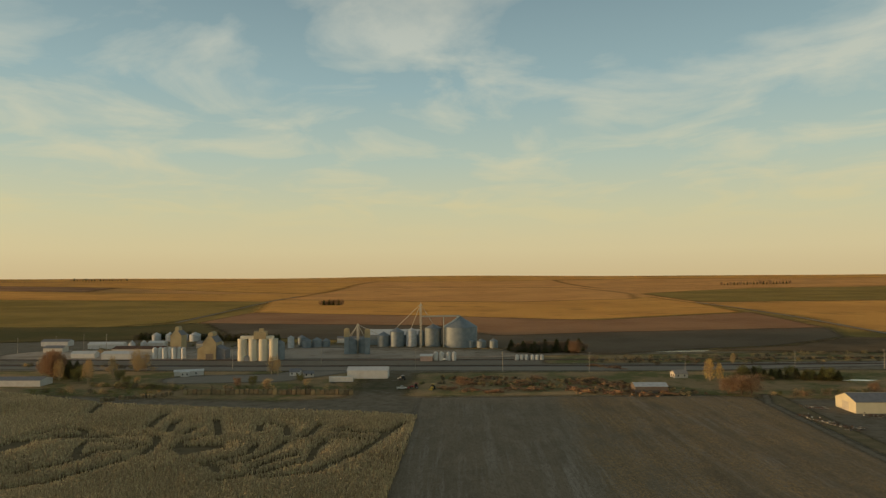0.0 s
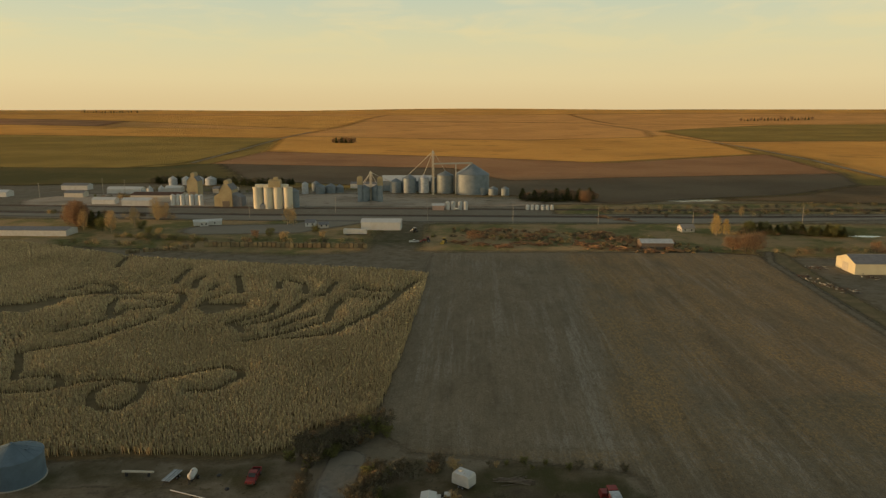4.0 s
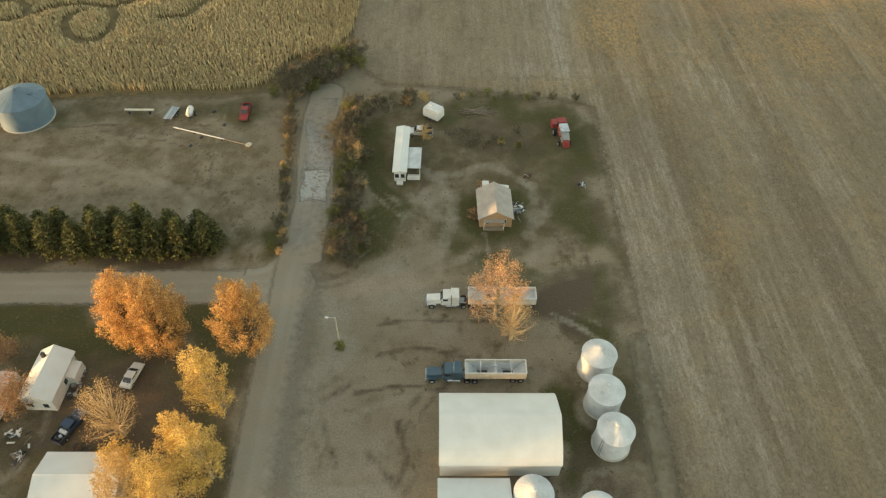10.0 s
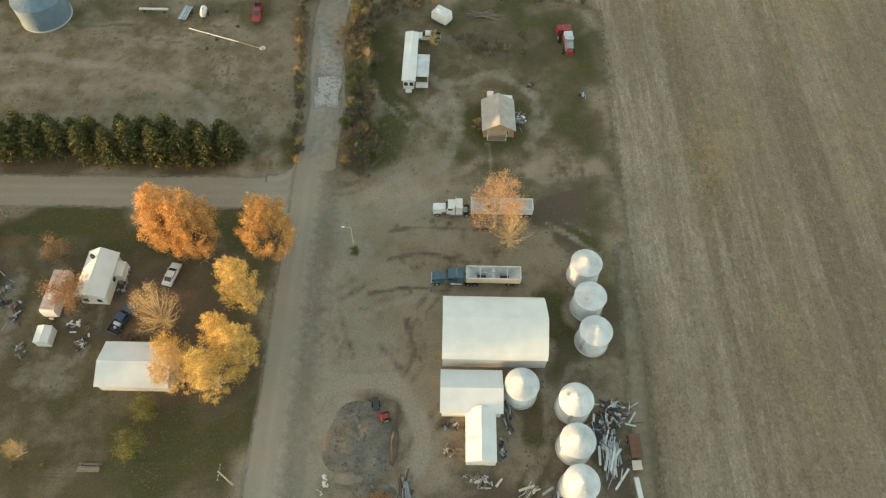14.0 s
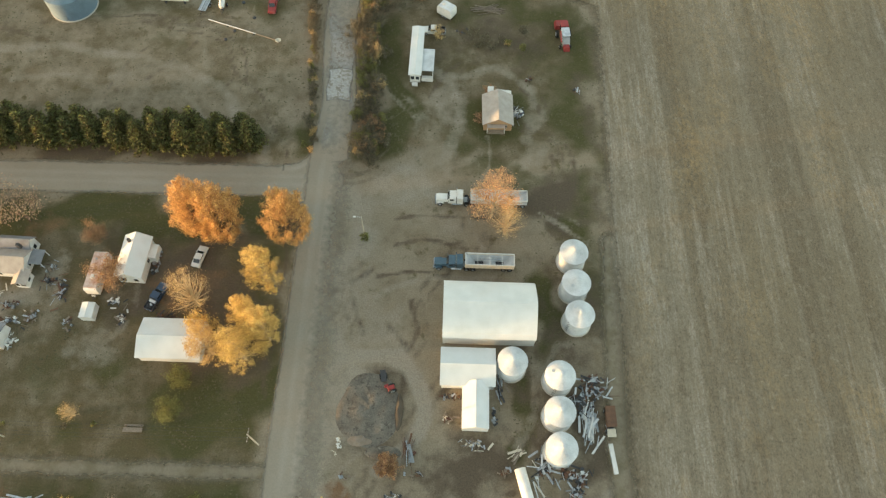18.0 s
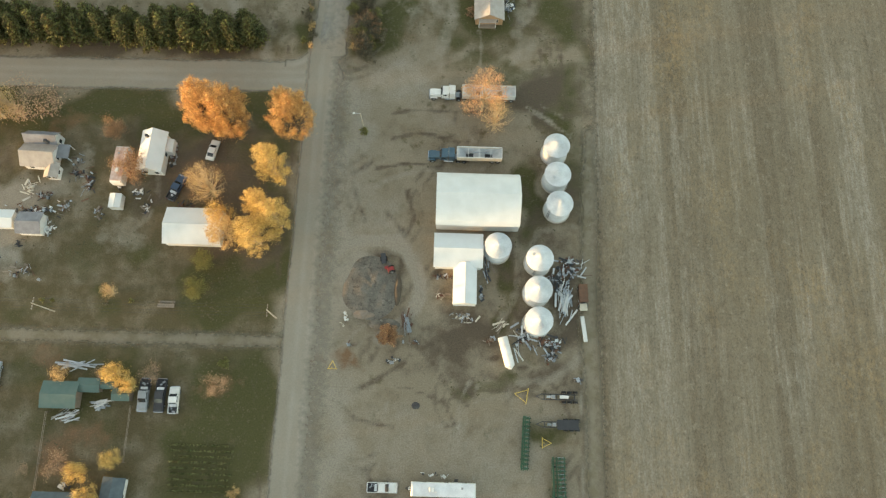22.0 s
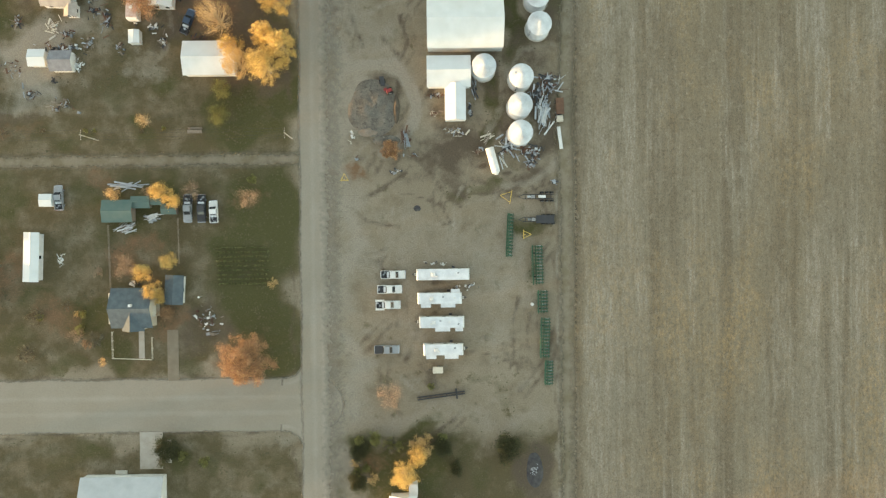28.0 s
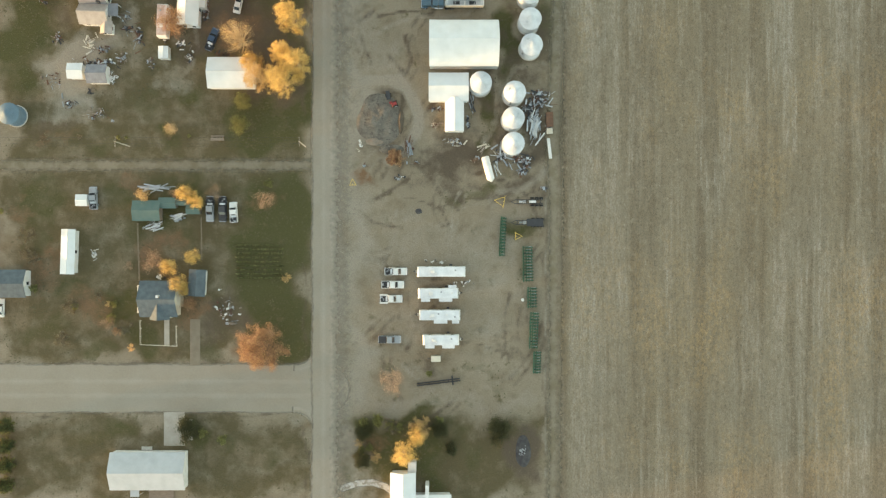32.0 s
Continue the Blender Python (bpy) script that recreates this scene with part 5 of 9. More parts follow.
def shed(name, x0, x1, y0, y1, eave, ridge, label, wall, roof, along="x", turn=0.0, over=0.3, category="shed", door=None, round_roof=False, windows=(), trim=None):
    """A gabled shed with walls, an overhanging roof with thickness, and doors. along: the ridge's direction. door: rows of side, place along it, width, height."""
    cx, cy = (x0 + x1) / 2, (y0 + y1) / 2
    lx, ly = (x1 - x0, y1 - y0) if along == "x" else (y1 - y0, x1 - x0)
    base = thing(name, cx, cy, turn + (0 if along == "x" else 90), label, category)
    hy = ly / 2
    if round_roof:
        top = [(-hy + ly * i / 16, eave + (ridge - eave) * (1 - abs(2 * i / 16 - 1)) ** 0.66) for i in range(17)]
    else:
        top = [(-hy, eave), (0, ridge), (hy, eave)]
    body = Shape().extrude_x([(-hy, -0.1), (hy, -0.1)] + [(y, z - 0.03) for y, z in reversed(top)], -lx / 2, lx / 2)
    part("wall", body, wall, base)
    k = (hy + over) / hy
    outer = [(y * k, z + 0.10 - (0 if round_roof else (k - 1) * (ridge - eave) * abs(y) / hy)) for y, z in top]
    inner = [(y, z - 0.09) for y, z in outer]
    part("roof", Shape().extrude_x(inner + outer[::-1], -lx / 2 - over, lx / 2 + over), roof, base)
    if not round_roof:
        part("ridge_cap", Shape().extrude_x([(-0.22, outer[1][1] - 0.06), (0.22, outer[1][1] - 0.06), (0, outer[1][1] + 0.05)], -lx / 2 - over, lx / 2 + over), trim or roof, base)
    for side, at, w, h in door or ():
        if side in "NS":
            s = Shape().box(at, (hy + 0.03) * (1 if side == "N" else -1), h / 2, w, 0.08, h)
        else:
            s = Shape().box((lx / 2 + 0.03) * (1 if side == "E" else -1), at, h / 2, 0.08, w, h)
        part("door", s, trim or M_WHITE_PAINT, base)
    for side, at, w, h, z in windows:
        if side in "NS":
            y = (hy + 0.03) * (1 if side == "N" else -1)
            f = part("window", Shape().box(at, y, z, w + 0.16, 0.07, h + 0.16), M_WHITE_PAINT, base)
            part("pane", Shape().box(at, y * 1.008, z, w, 0.05, h), M_GLASS_DARK, f)
        else:
            x = (lx / 2 + 0.03) * (1 if side == "E" else -1)
            f = part("window", Shape().box(x, at, z, 0.07, w + 0.16, h + 0.16), M_WHITE_PAINT, base)
            part("pane", Shape().box(x * 1.004, at, z, 0.05, w, h), M_GLASS_DARK, f)
    return base


def grain_bin(x, y, radius, eave, peak, label, material=None, group="grain bins", turn=0.0, z=0.0, plinth=True):
    """A corrugated round bin: ringed wall, ribbed cone roof, cap, door and ladder."""
    material = material or M_GALV
    base = thing("grain_bin", x, y, turn, label, "grain bin", group)
    rings = []
    n = max(6, int(eave / 0.42))
    for i in range(n):
        z0, z1 = eave * i / n, eave * (i + 1) / n
        rings += [(radius, z0), (radius + 0.035, z0 + (z1 - z0) * 0.25), (radius, z0 + (z1 - z0) * 0.5), (radius - 0.02, z0 + (z1 - z0) * 0.8)]
    rings.append((radius, eave))
    part("wall", Shape().turned(rings, 40), material, base, smooth=True)
    roof = Shape().turned([(radius + 0.14, eave - 0.06), (radius + 0.14, eave), (radius * 0.5, eave + (peak - eave) * 0.52), (0.35, peak - 0.06)], 40)
    part("roof", roof, material, base)
    ribs = Shape()
    for i in range(20):
        a = 2 * math.pi * (i + 0.5) / 20
        c, s = math.cos(a), math.sin(a)
        ribs.rod(((radius + 0.1) * c, (radius + 0.1) * s, eave + 0.03), (0.4 * c, 0.4 * s, peak - 0.02), 0.022, 0.016, 4)
    part("roof_rib", ribs, material, base)
    part("cap", Shape().turned([(0.42, peak - 0.08), (0.42, peak + 0.12), (0.30, peak + 0.2), (0.0, peak + 0.22)], 14), material, base)
    if plinth:
        part("plinth", Shape().turned([(radius + 0.25, -0.1), (radius + 0.25, 0.16), (radius - 0.05, 0.18)], 32), M_CONCRETE, base)
    part("door", Shape().box(0, -radius - 0.03, 1.1, 0.7, 0.12, 1.3), material, base)
    lad = Shape()
    for s in (-0.2, 0.2):
        lad.rod((s, radius + 0.16, 0.3), (s, radius + 0.16, eave + 0.1), 0.025, n=4)
    for i in range(int(eave / 0.35)):
        lad.rod((-0.2, radius + 0.16, 0.5 + i * 0.35), (0.2, radius + 0.16, 0.5 + i * 0.35), 0.018, n=3)
    part("ladder", lad, M_DARK, base)
    hatch = Shape().box(radius * 0.55, 0, eave + (peak - eave) * 0.47 + 0.12, 0.6, 0.6, 0.16)
    part("hatch", hatch, material, base)
    return base


# the machinery yard: white shop, lean-to shop and its wing, steel bins
shed("machine_shed", 0.9, 18.1, 39.2, 50.6, 3.4, 7.2, "large white sheet-metal machine shed with curved roof", M_WHITE_METAL, M_WHITE_METAL, round_roof=True, over=0.12, door=(("W", 0.0, 5.0, 3.6), ("E", 0, 5.0, 3.6)))
shed("workshop", 0.9, 10.4, 30.6, 37.3, 2.8, 4.2, "white metal-roofed workshop beside the machine shed", M_WHITE_METAL, M_WHITE_METAL, door=(("W", 1, 3, 2.4),))
shed("workshop_wing", 4.8, 9.4, 22.9, 31.2, 2.5, 3.6, "white metal-roofed wing of the workshop", M_WHITE_METAL, M_WHITE_METAL, along="y", over=0.12)
BIN = "round galvanised steel grain bin with cone roof"
for _x, _y, _e, _p in ((26.0, 57.2, 4.6, 6.1), (26.1, 50.7, 4.6, 6.1), (26.4, 44.2, 4.6, 6.2), (13.7, 34.8, 4.2, 5.7), (22.2, 32.4, 4.3, 5.9), (21.9, 25.9, 4.3, 5.9), (21.9, 19.6, 4.3, 5.9)):
    grain_bin(_x, _y, 2.66, _e, _p, BIN, turn=(_x * 31 + _y * 17) % 360)
grain_bin(-91.5, 122.8, 5.5, 5.4, 7.6, "large weathered blue-grey steel grain bin on a white plinth", M_GALV_OLD)
shed("garage", -55.0, -43.6, 33.9, 41.2, 2.6, 3.8, "long white-roofed garage under autumn trees", M_WHITE_PAINT, M_WHITE_METAL)
_b = shed("house", -79.6, -61.2, -67.6, -58.6, 2.8, 4.4, "white single-storey house with a pale metal roof", M_WHITE_PAINT, M_DULL_ROOF, category="house")
part("porch_deck", Shape().box(2.6, -6.6, 0.35, 6.4, 3.6, 0.14), M_WOOD, _b)
part("porch_roof", Shape().box(-3.4, -5.6, 2.3, 2.2, 2.0, 0.10), M_DULL_ROOF, _b)
part("porch_post", Shape().box(-4.3, -6.4, 1.15, 0.12, 0.12, 2.3), M_WHITE_PAINT, _b)
part("porch_post", Shape().box(-2.5, -6.4, 1.15, 0.12, 0.12, 2.3), M_WHITE_PAINT, _b)
part("entry_step", Shape().box(-1.2, 5.1, 0.2, 2.6, 0.8, 0.4), M_CONCRETE, _b)
# ---------------------------------------------------------------- vehicles
M_BLUE_PAINT = mat("dark_blue_paint", (0.03, 0.055, 0.10), 0.3, random=0.1, spec=0.6)
M_TEAL_PAINT = mat("steel_blue_paint", (0.06, 0.11, 0.15), 0.35, spec=0.6)
M_RED_PAINT = mat("faded_red_paint", (0.28, 0.040, 0.038), 0.5, (0.20, 0.042, 0.038), 1.2, 8)
M_GREY_PAINT = mat("grey_paint", (0.30, 0.31, 0.32), 0.4, (0.24, 0.25, 0.25), 1.2, 8)
M_CREAM = mat("cream_paint", (0.62, 0.57, 0.46), 0.5, (0.52, 0.47, 0.37), 1.0, 8)
M_GREEN_PAINT = mat("implement_green", (0.040, 0.115, 0.062), 0.55, (0.055, 0.085, 0.050), 1.5, 9, random=0.15)
M_YELLOW_PAINT = mat("implement_yellow", (0.70, 0.50, 0.10), 0.5, (0.58, 0.40, 0.10), 1.5, 9)
M_TARP_GREEN = mat("green_roofing", (0.085, 0.135, 0.118), 0.7, (0.11, 0.15, 0.13), 0.8, 8)
M_SLATE = mat("slate_shingles", (0.108, 0.130, 0.140), 0.85, (0.075, 0.092, 0.102), 0.9, 14, bump=0.3)
M_TAN_ROOF = mat("tan_shingles", (0.41, 0.36, 0.31), 0.85, (0.31, 0.27, 0.235), 0.8, 12, bump=0.3)
M_GREY_ROOF = mat("grey_shingles", (0.25, 0.25, 0.26), 0.85, (0.18, 0.18, 0.19), 0.8, 12, bump=0.3)
M_SIDING = mat("pale_siding", (0.66, 0.60, 0.50), 0.7, (0.56, 0.50, 0.41), 0.6, 8)
M_RV_ROOF = mat("white_rubber_roof", (0.66, 0.67, 0.67), 0.6, (0.46, 0.47, 0.48), 0.45, 5, random=0.04)
M_SCRAP = mat("bare_sheet_metal", (0.40, 0.43, 0.45), 0.45, (0.25, 0.27, 0.29), 1.2, 8, metal=0.3, random=0.4)
M_DIRT_PILE = soil("heaped_dirt", [((0.166, 0.150, 0.124),), ((0.118, 0.106, 0.088), "", 0.45, 0.42, 0.60), ((0.205, 0.186, 0.154), "", 0.9, 0.56, 0.70), ((0.085, 0.076, 0.063), "", 1.4, 0.56, 0.66)], bump=0.2)
M_PALE_SHINGLE = mat("pale_shingles", (0.40, 0.365, 0.33), 0.85, (0.31, 0.28, 0.25), 0.8, 12, bump=0.3)
M_CEDAR = mat("worn_cedar_boards", (0.42, 0.27, 0.15), 0.8, (0.33, 0.21, 0.12), 0.8, 9, stretch=(1, 1, 5))
M_CHAR = mat("burnt_ground", (0.045, 0.042, 0.045), 0.95, (0.09, 0.085, 0.08), 0.8, 6)


def wheel_on(base, x, y, r=0.38, w=0.26, name="wheel"):
    t = part(name, Shape().rod((x, y - w / 2, r), (x, y + w / 2, r), r, r, 14), M_TYRE, base)
    part("rim", Shape().rod((x, y - w / 2 - 0.015, r), (x, y + w / 2 + 0.015, r), r * 0.55, r * 0.55, 10), M_GREY_PAINT, t)
    return t


def pickup(x, y, turn, paint, label, bed="plain", length=5.7, bed_paint=None):
    """A crew-cab pickup facing +x: hood, cab with glass, open bed, wheels, bumpers and lamps."""
    b = thing("pickup_truck", x, y, turn, label, "pickup truck", "parked pickups" if bed != "old" else "")
    k = length / 5.7
    part("body", Shape().extrude_y([(-2.8 * k, 0.48), (2.72 * k, 0.48), (2.8 * k, 0.62), (2.78 * k, 0.95), (2.6 * k, 1.05), (1.28 * k, 1.16), (-0.85 * k, 1.16), (-0.85 * k, 0.75), (-2.8 * k, 0.75)], -0.94, 0.94), paint, b)
    part("hood", Shape().box(2.0 * k, 0, 1.10, 1.2 * k, 1.5, 0.09, taper=0.92), paint, b)
    part("cab", Shape().extrude_y([(1.25 * k, 1.14), (0.62 * k, 1.78), (-0.62 * k, 1.82), (-0.84 * k, 1.14)], -0.80, 0.80), paint, b)
    part("windshield", Shape().extrude_y([(1.22 * k, 1.19), (0.65 * k, 1.77), (0.70 * k, 1.80), (1.28 * k, 1.21)], -0.70, 0.70), M_GLASS_DARK, b)
    part("rear_window", Shape().extrude_y([(-0.87 * k, 1.22), (-0.66 * k, 1.74), (-0.70 * k, 1.74), (-0.91 * k, 1.22)], -0.62, 0.62), M_GLASS_DARK, b)
    for s in (-1, 1):
        part("side_window", Shape().box(0.15 * k, s * 0.79, 1.48, 1.25 * k, 0.06, 0.34), M_GLASS_DARK, b)
        part("mirror", Shape().box(1.02 * k, s * 1.06, 1.28, 0.12, 0.22, 0.18), M_DARK, b)
        part("headlight", Shape().box(2.78 * k, s * 0.68, 0.82, 0.08, 0.34, 0.18), M_CHROME, b)
        part("tail_light", Shape().box(-2.82 * k, s * 0.84, 0.92, 0.06, 0.14, 0.28), M_RED_PAINT, b)
        part("bed_side", Shape().box(-1.82 * k, s * 0.9, 0.97, 1.95 * k, 0.10, 0.46), bed_paint or paint, b)
        for wx in (1.75 * k, -1.75 * k):
            wheel_on(b, wx, s * 0.82)
    part("tailgate", Shape().box(-2.77 * k, 0, 0.97, 0.09, 1.72, 0.46), bed_paint or paint, b)
    part("bed_floor", Shape().box(-1.82 * k, 0, 0.78, 1.86 * k, 1.68, 0.05), M_DARK, b)
    part("bumper", Shape().box(2.86 * k, 0, 0.56, 0.14, 1.8, 0.22), M_CHROME, b)
    part("bumper", Shape().box(-2.88 * k, 0, 0.56, 0.14, 1.75, 0.18), M_CHROME, b)
    rng = random.Random(int(abs(x * 13 + y * 7)))
    if bed == "utility":
        for s in (-1, 1):
            part("tool_box", Shape().box(-1.9 * k, s * 1.0, 1.12, 2.0 * k, 0.42, 0.72), M_WHITE_PAINT, b)
    if bed in ("tools", "utility"):
        part("fuel_tank", Shape().box(-1.15 * k, 0, 1.05, 0.5, 1.3, 0.5), M_GALV, b)
        for i in range(5):
            part("bed_load", Shape().box(-1.7 * k - rng.uniform(0, 0.9), rng.uniform(-0.55, 0.55), 0.95, rng.uniform(0.2, 0.6), rng.uniform(0.15, 0.45), rng.uniform(0.2, 0.45), rng.uniform(0, 90)), (M_DARK, M_GREY_PAINT, M_SCRAP)[i % 3], b)
    if bed == "cover":
        part("bed_cover", Shape().box(-1.82 * k, 0, 1.2, 1.95 * k, 1.78, 0.06), M_DARK, b)
    return b


def sedan(x, y, turn, paint, label):
    b = thing("car", x, y, turn, label, "car")
    part("body", Shape().extrude_y([(-2.35, 0.38), (2.3, 0.38), (2.38, 0.62), (2.2, 0.78), (1.0, 0.92), (-1.5, 0.95), (-2.3, 0.90), (-2.4, 0.6)], -0.88, 0.88), paint, b)
    part("cabin", Shape().extrude_y([(1.0, 0.90), (0.35, 1.36), (-0.95, 1.40), (-1.65, 0.94)], -0.72, 0.72), paint, b)
    part("windshield", Shape().extrude_y([(0.98, 0.94), (0.36, 1.35), (0.42, 1.38), (1.05, 0.95)], -0.66, 0.66), M_GLASS_DARK, b)
    part("rear_window", Shape().extrude_y([(-0.97, 1.38), (-1.62, 0.97), (-1.68, 0.99), (-1.02, 1.41)], -0.64, 0.64), M_GLASS_DARK, b)
    for s in (-1, 1):
        part("side_window", Shape().box(-0.3, s * 0.71, 1.14, 1.5, 0.05, 0.26), M_GLASS_DARK, b)
        part("headlight", Shape().box(2.32, s * 0.6, 0.66, 0.1, 0.36, 0.14), M_CHROME, b)
        part("mirror", Shape().box(0.75, s * 0.95, 0.98, 0.1, 0.18, 0.12), paint, b)
        for wx in (1.45, -1.45):
            wheel_on(b, wx, s * 0.78, 0.32, 0.2)
    return b


def semi_tractor(x, y, turn, paint, label):
    """A long-nosed tractor unit facing +x with sleeper, stacks and twin rear axles; the origin is under the cab."""
    b = thing("semi_tractor", x, y, turn, label, "truck")
    for s in (-1, 1):
        part("frame_rail", Shape().box(-1.2, s * 0.45, 0.78, 7.0, 0.14, 0.26), M_DARK, b)
    part("hood", Shape().extrude_y([(0.8, 0.95), (3.3, 0.9), (3.42, 1.1), (3.36, 1.85), (0.8, 2.05)], -0.72, 0.72), paint, b)
    part("grille", Shape().box(3.44, 0, 1.38, 0.06, 1.1, 0.85), M_CHROME, b)
    part("cab", Shape().extrude_y([(0.95, 0.9), (0.95, 1.98), (0.55, 2.75), (-0.75, 2.82), (-0.75, 0.9)], -1.02, 1.02), paint, b)
    part("windshield", Shape().extrude_y([(0.98, 2.04), (0.6, 2.70), (0.66, 2.72), (1.04, 2.05)], -0.90, 0.90), M_GLASS_DARK, b)
    part("sleeper", Shape().extrude_y([(-0.78, 0.9), (-0.78, 2.85), (-1.0, 3.05), (-2.1, 3.05), (-2.2, 2.9), (-2.2, 0.9)], -1.12, 1.12), paint, b)
    part("bumper", Shape().box(3.5, 0, 0.62, 0.18, 2.3, 0.38), M_CHROME, b)
    part("fifth_wheel", Shape().box(-3.6, 0, 1.02, 0.95, 0.9, 0.12), M_DARK, b)
    part("deck_plate", Shape().box(-2.75, 0, 0.98, 0.9, 1.2, 0.05), M_SCRAP, b)
    for s in (-1, 1):
        part("fender", Shape().extrude_y([(1.75, 0.9), (1.95, 1.25), (2.55, 1.35), (3.2, 1.2), (3.3, 0.9), (3.1, 1.05), (2.55, 1.2), (2.05, 1.1)], s * 0.98 - 0.2, s * 0.98 + 0.2), paint, b)
        part("headlight", Shape().box(3.42, s * 0.92, 1.08, 0.12, 0.3, 0.2), M_CHROME, b)
        part("fuel_tank", Shape().rod((-1.9, s * 1.0, 0.72), (0.1, s * 1.0, 0.72), 0.32, 0.32, 12), M_CHROME, b)
        part("exhaust_pipe", Shape().rod((-0.86, s * 1.16, 1.0), (-0.86, s * 1.16, 3.7), 0.08, 0.08, 8), M_CHROME, b)
        part("side_window", Shape().box(0.15, s * 1.02, 2.25, 0.85, 0.05, 0.5), M_GLASS_DARK, b)
        part("mirror", Shape().box(0.85, s * 1.35, 2.2, 0.1, 0.2, 0.5), M_CHROME, b)
        wheel_on(b, 2.55, s * 1.0, 0.5, 0.3)
        for wx in (-3.0, -4.25):
            wheel_on(b, wx, s * 0.9, 0.5, 0.55)
    return b


def hopper_trailer(x, y, turn, length, label, loaded=False, paint=None):
    """An open-topped grain trailer: ribbed sides, sloping hopper floor, bows, legs and wheels. Facing +x, the origin in its middle."""
    paint = paint or M_CREAM
    b = thing("grain_trailer", x, y, turn, label, "trailer")
    h0, h1, w, L = 1.35, 2.9, 1.25, length / 2
    for s in (-1, 1):
        part("side_wall", Shape().box(0, s * w, (h0 + h1) / 2, length, 0.09, h1 - h0), paint, b)
        part("top_rail", Shape().box(0, s * w, h1 + 0.04, length + 0.1, 0.17, 0.12), M_WHITE_PAINT, b)
        part("end_wall", Shape().box(s * L, 0, (h0 + h1) / 2, 0.09, 2 * w - 0.1, h1 - h0), paint, b)
        part("end_rail", Shape().box(s * L, 0, h1 + 0.04, 0.17, 2 * w - 0.18, 0.12), M_WHITE_PAINT, b)
        for i in range(9):
            part("rib", Shape().box(-L + length * (i + 0.5) / 9, s * (w + 0.07), (h0 + h1) / 2, 0.07, 0.06, h1 - h0 - 0.1), paint, b)
        part("landing_leg", Shape().rod((L * 0.62, s * 0.8, 0.02), (L * 0.62, s * 0.8, h0), 0.06, 0.06, 6), M_DARK, b)
        for wx in (-L + 0.75, -L + 2.0):
            wheel_on(b, wx, s * 0.9, 0.5, 0.55)
    mid = 0.5 * L
    lo = 1.9 if loaded else 0.75
    for cx in (-mid * 0.85, mid * 0.85):
        half = mid * 0.92
        pts = [(cx - half, -w + 0.06, h1 - 0.55), (cx + half, -w + 0.06, h1 - 0.55), (cx + half, w - 0.06, h1 - 0.55), (cx - half, w - 0.06, h1 - 0.55), (cx - 0.5, -0.5, lo), (cx + 0.5, -0.5, lo), (cx + 0.5, 0.5, lo), (cx - 0.5, 0.5, lo)]
        part("hopper", Shape().add(pts, [(0, 1, 5, 4), (1, 2, 6, 5), (2, 3, 7, 6), (3, 0, 4, 7)]), M_GALV, b)
        part("hopper_gate", Shape().box(cx, 0, lo - 0.02, 1.02, 1.02, 0.06), M_DARK, b)
    part("slope_sheet", Shape().box(L * 0.94, 0, h1 - 0.5, L * 0.12, 2 * w - 0.12, 0.05), M_GALV, b)
    part("slope_sheet", Shape().box(-L * 0.94, 0, h1 - 0.5, L * 0.12, 2 * w - 0.12, 0.05), M_GALV, b)
    for i in range(3):
        part("roof_bow", Shape().box(-L + length * (i + 1) / 4, 0, h1 + 0.05, 0.09, 2 * w, 0.06), M_WHITE_PAINT, b)
    part("catwalk", Shape().box(0, 0, h1 + 0.02, length * 0.42, 0.25, 0.05), M_SCRAP, b)
    part("chassis", Shape().box(0, 0, 0.98, length * 0.98, 0.9, 0.14), M_DARK, b)
    return b


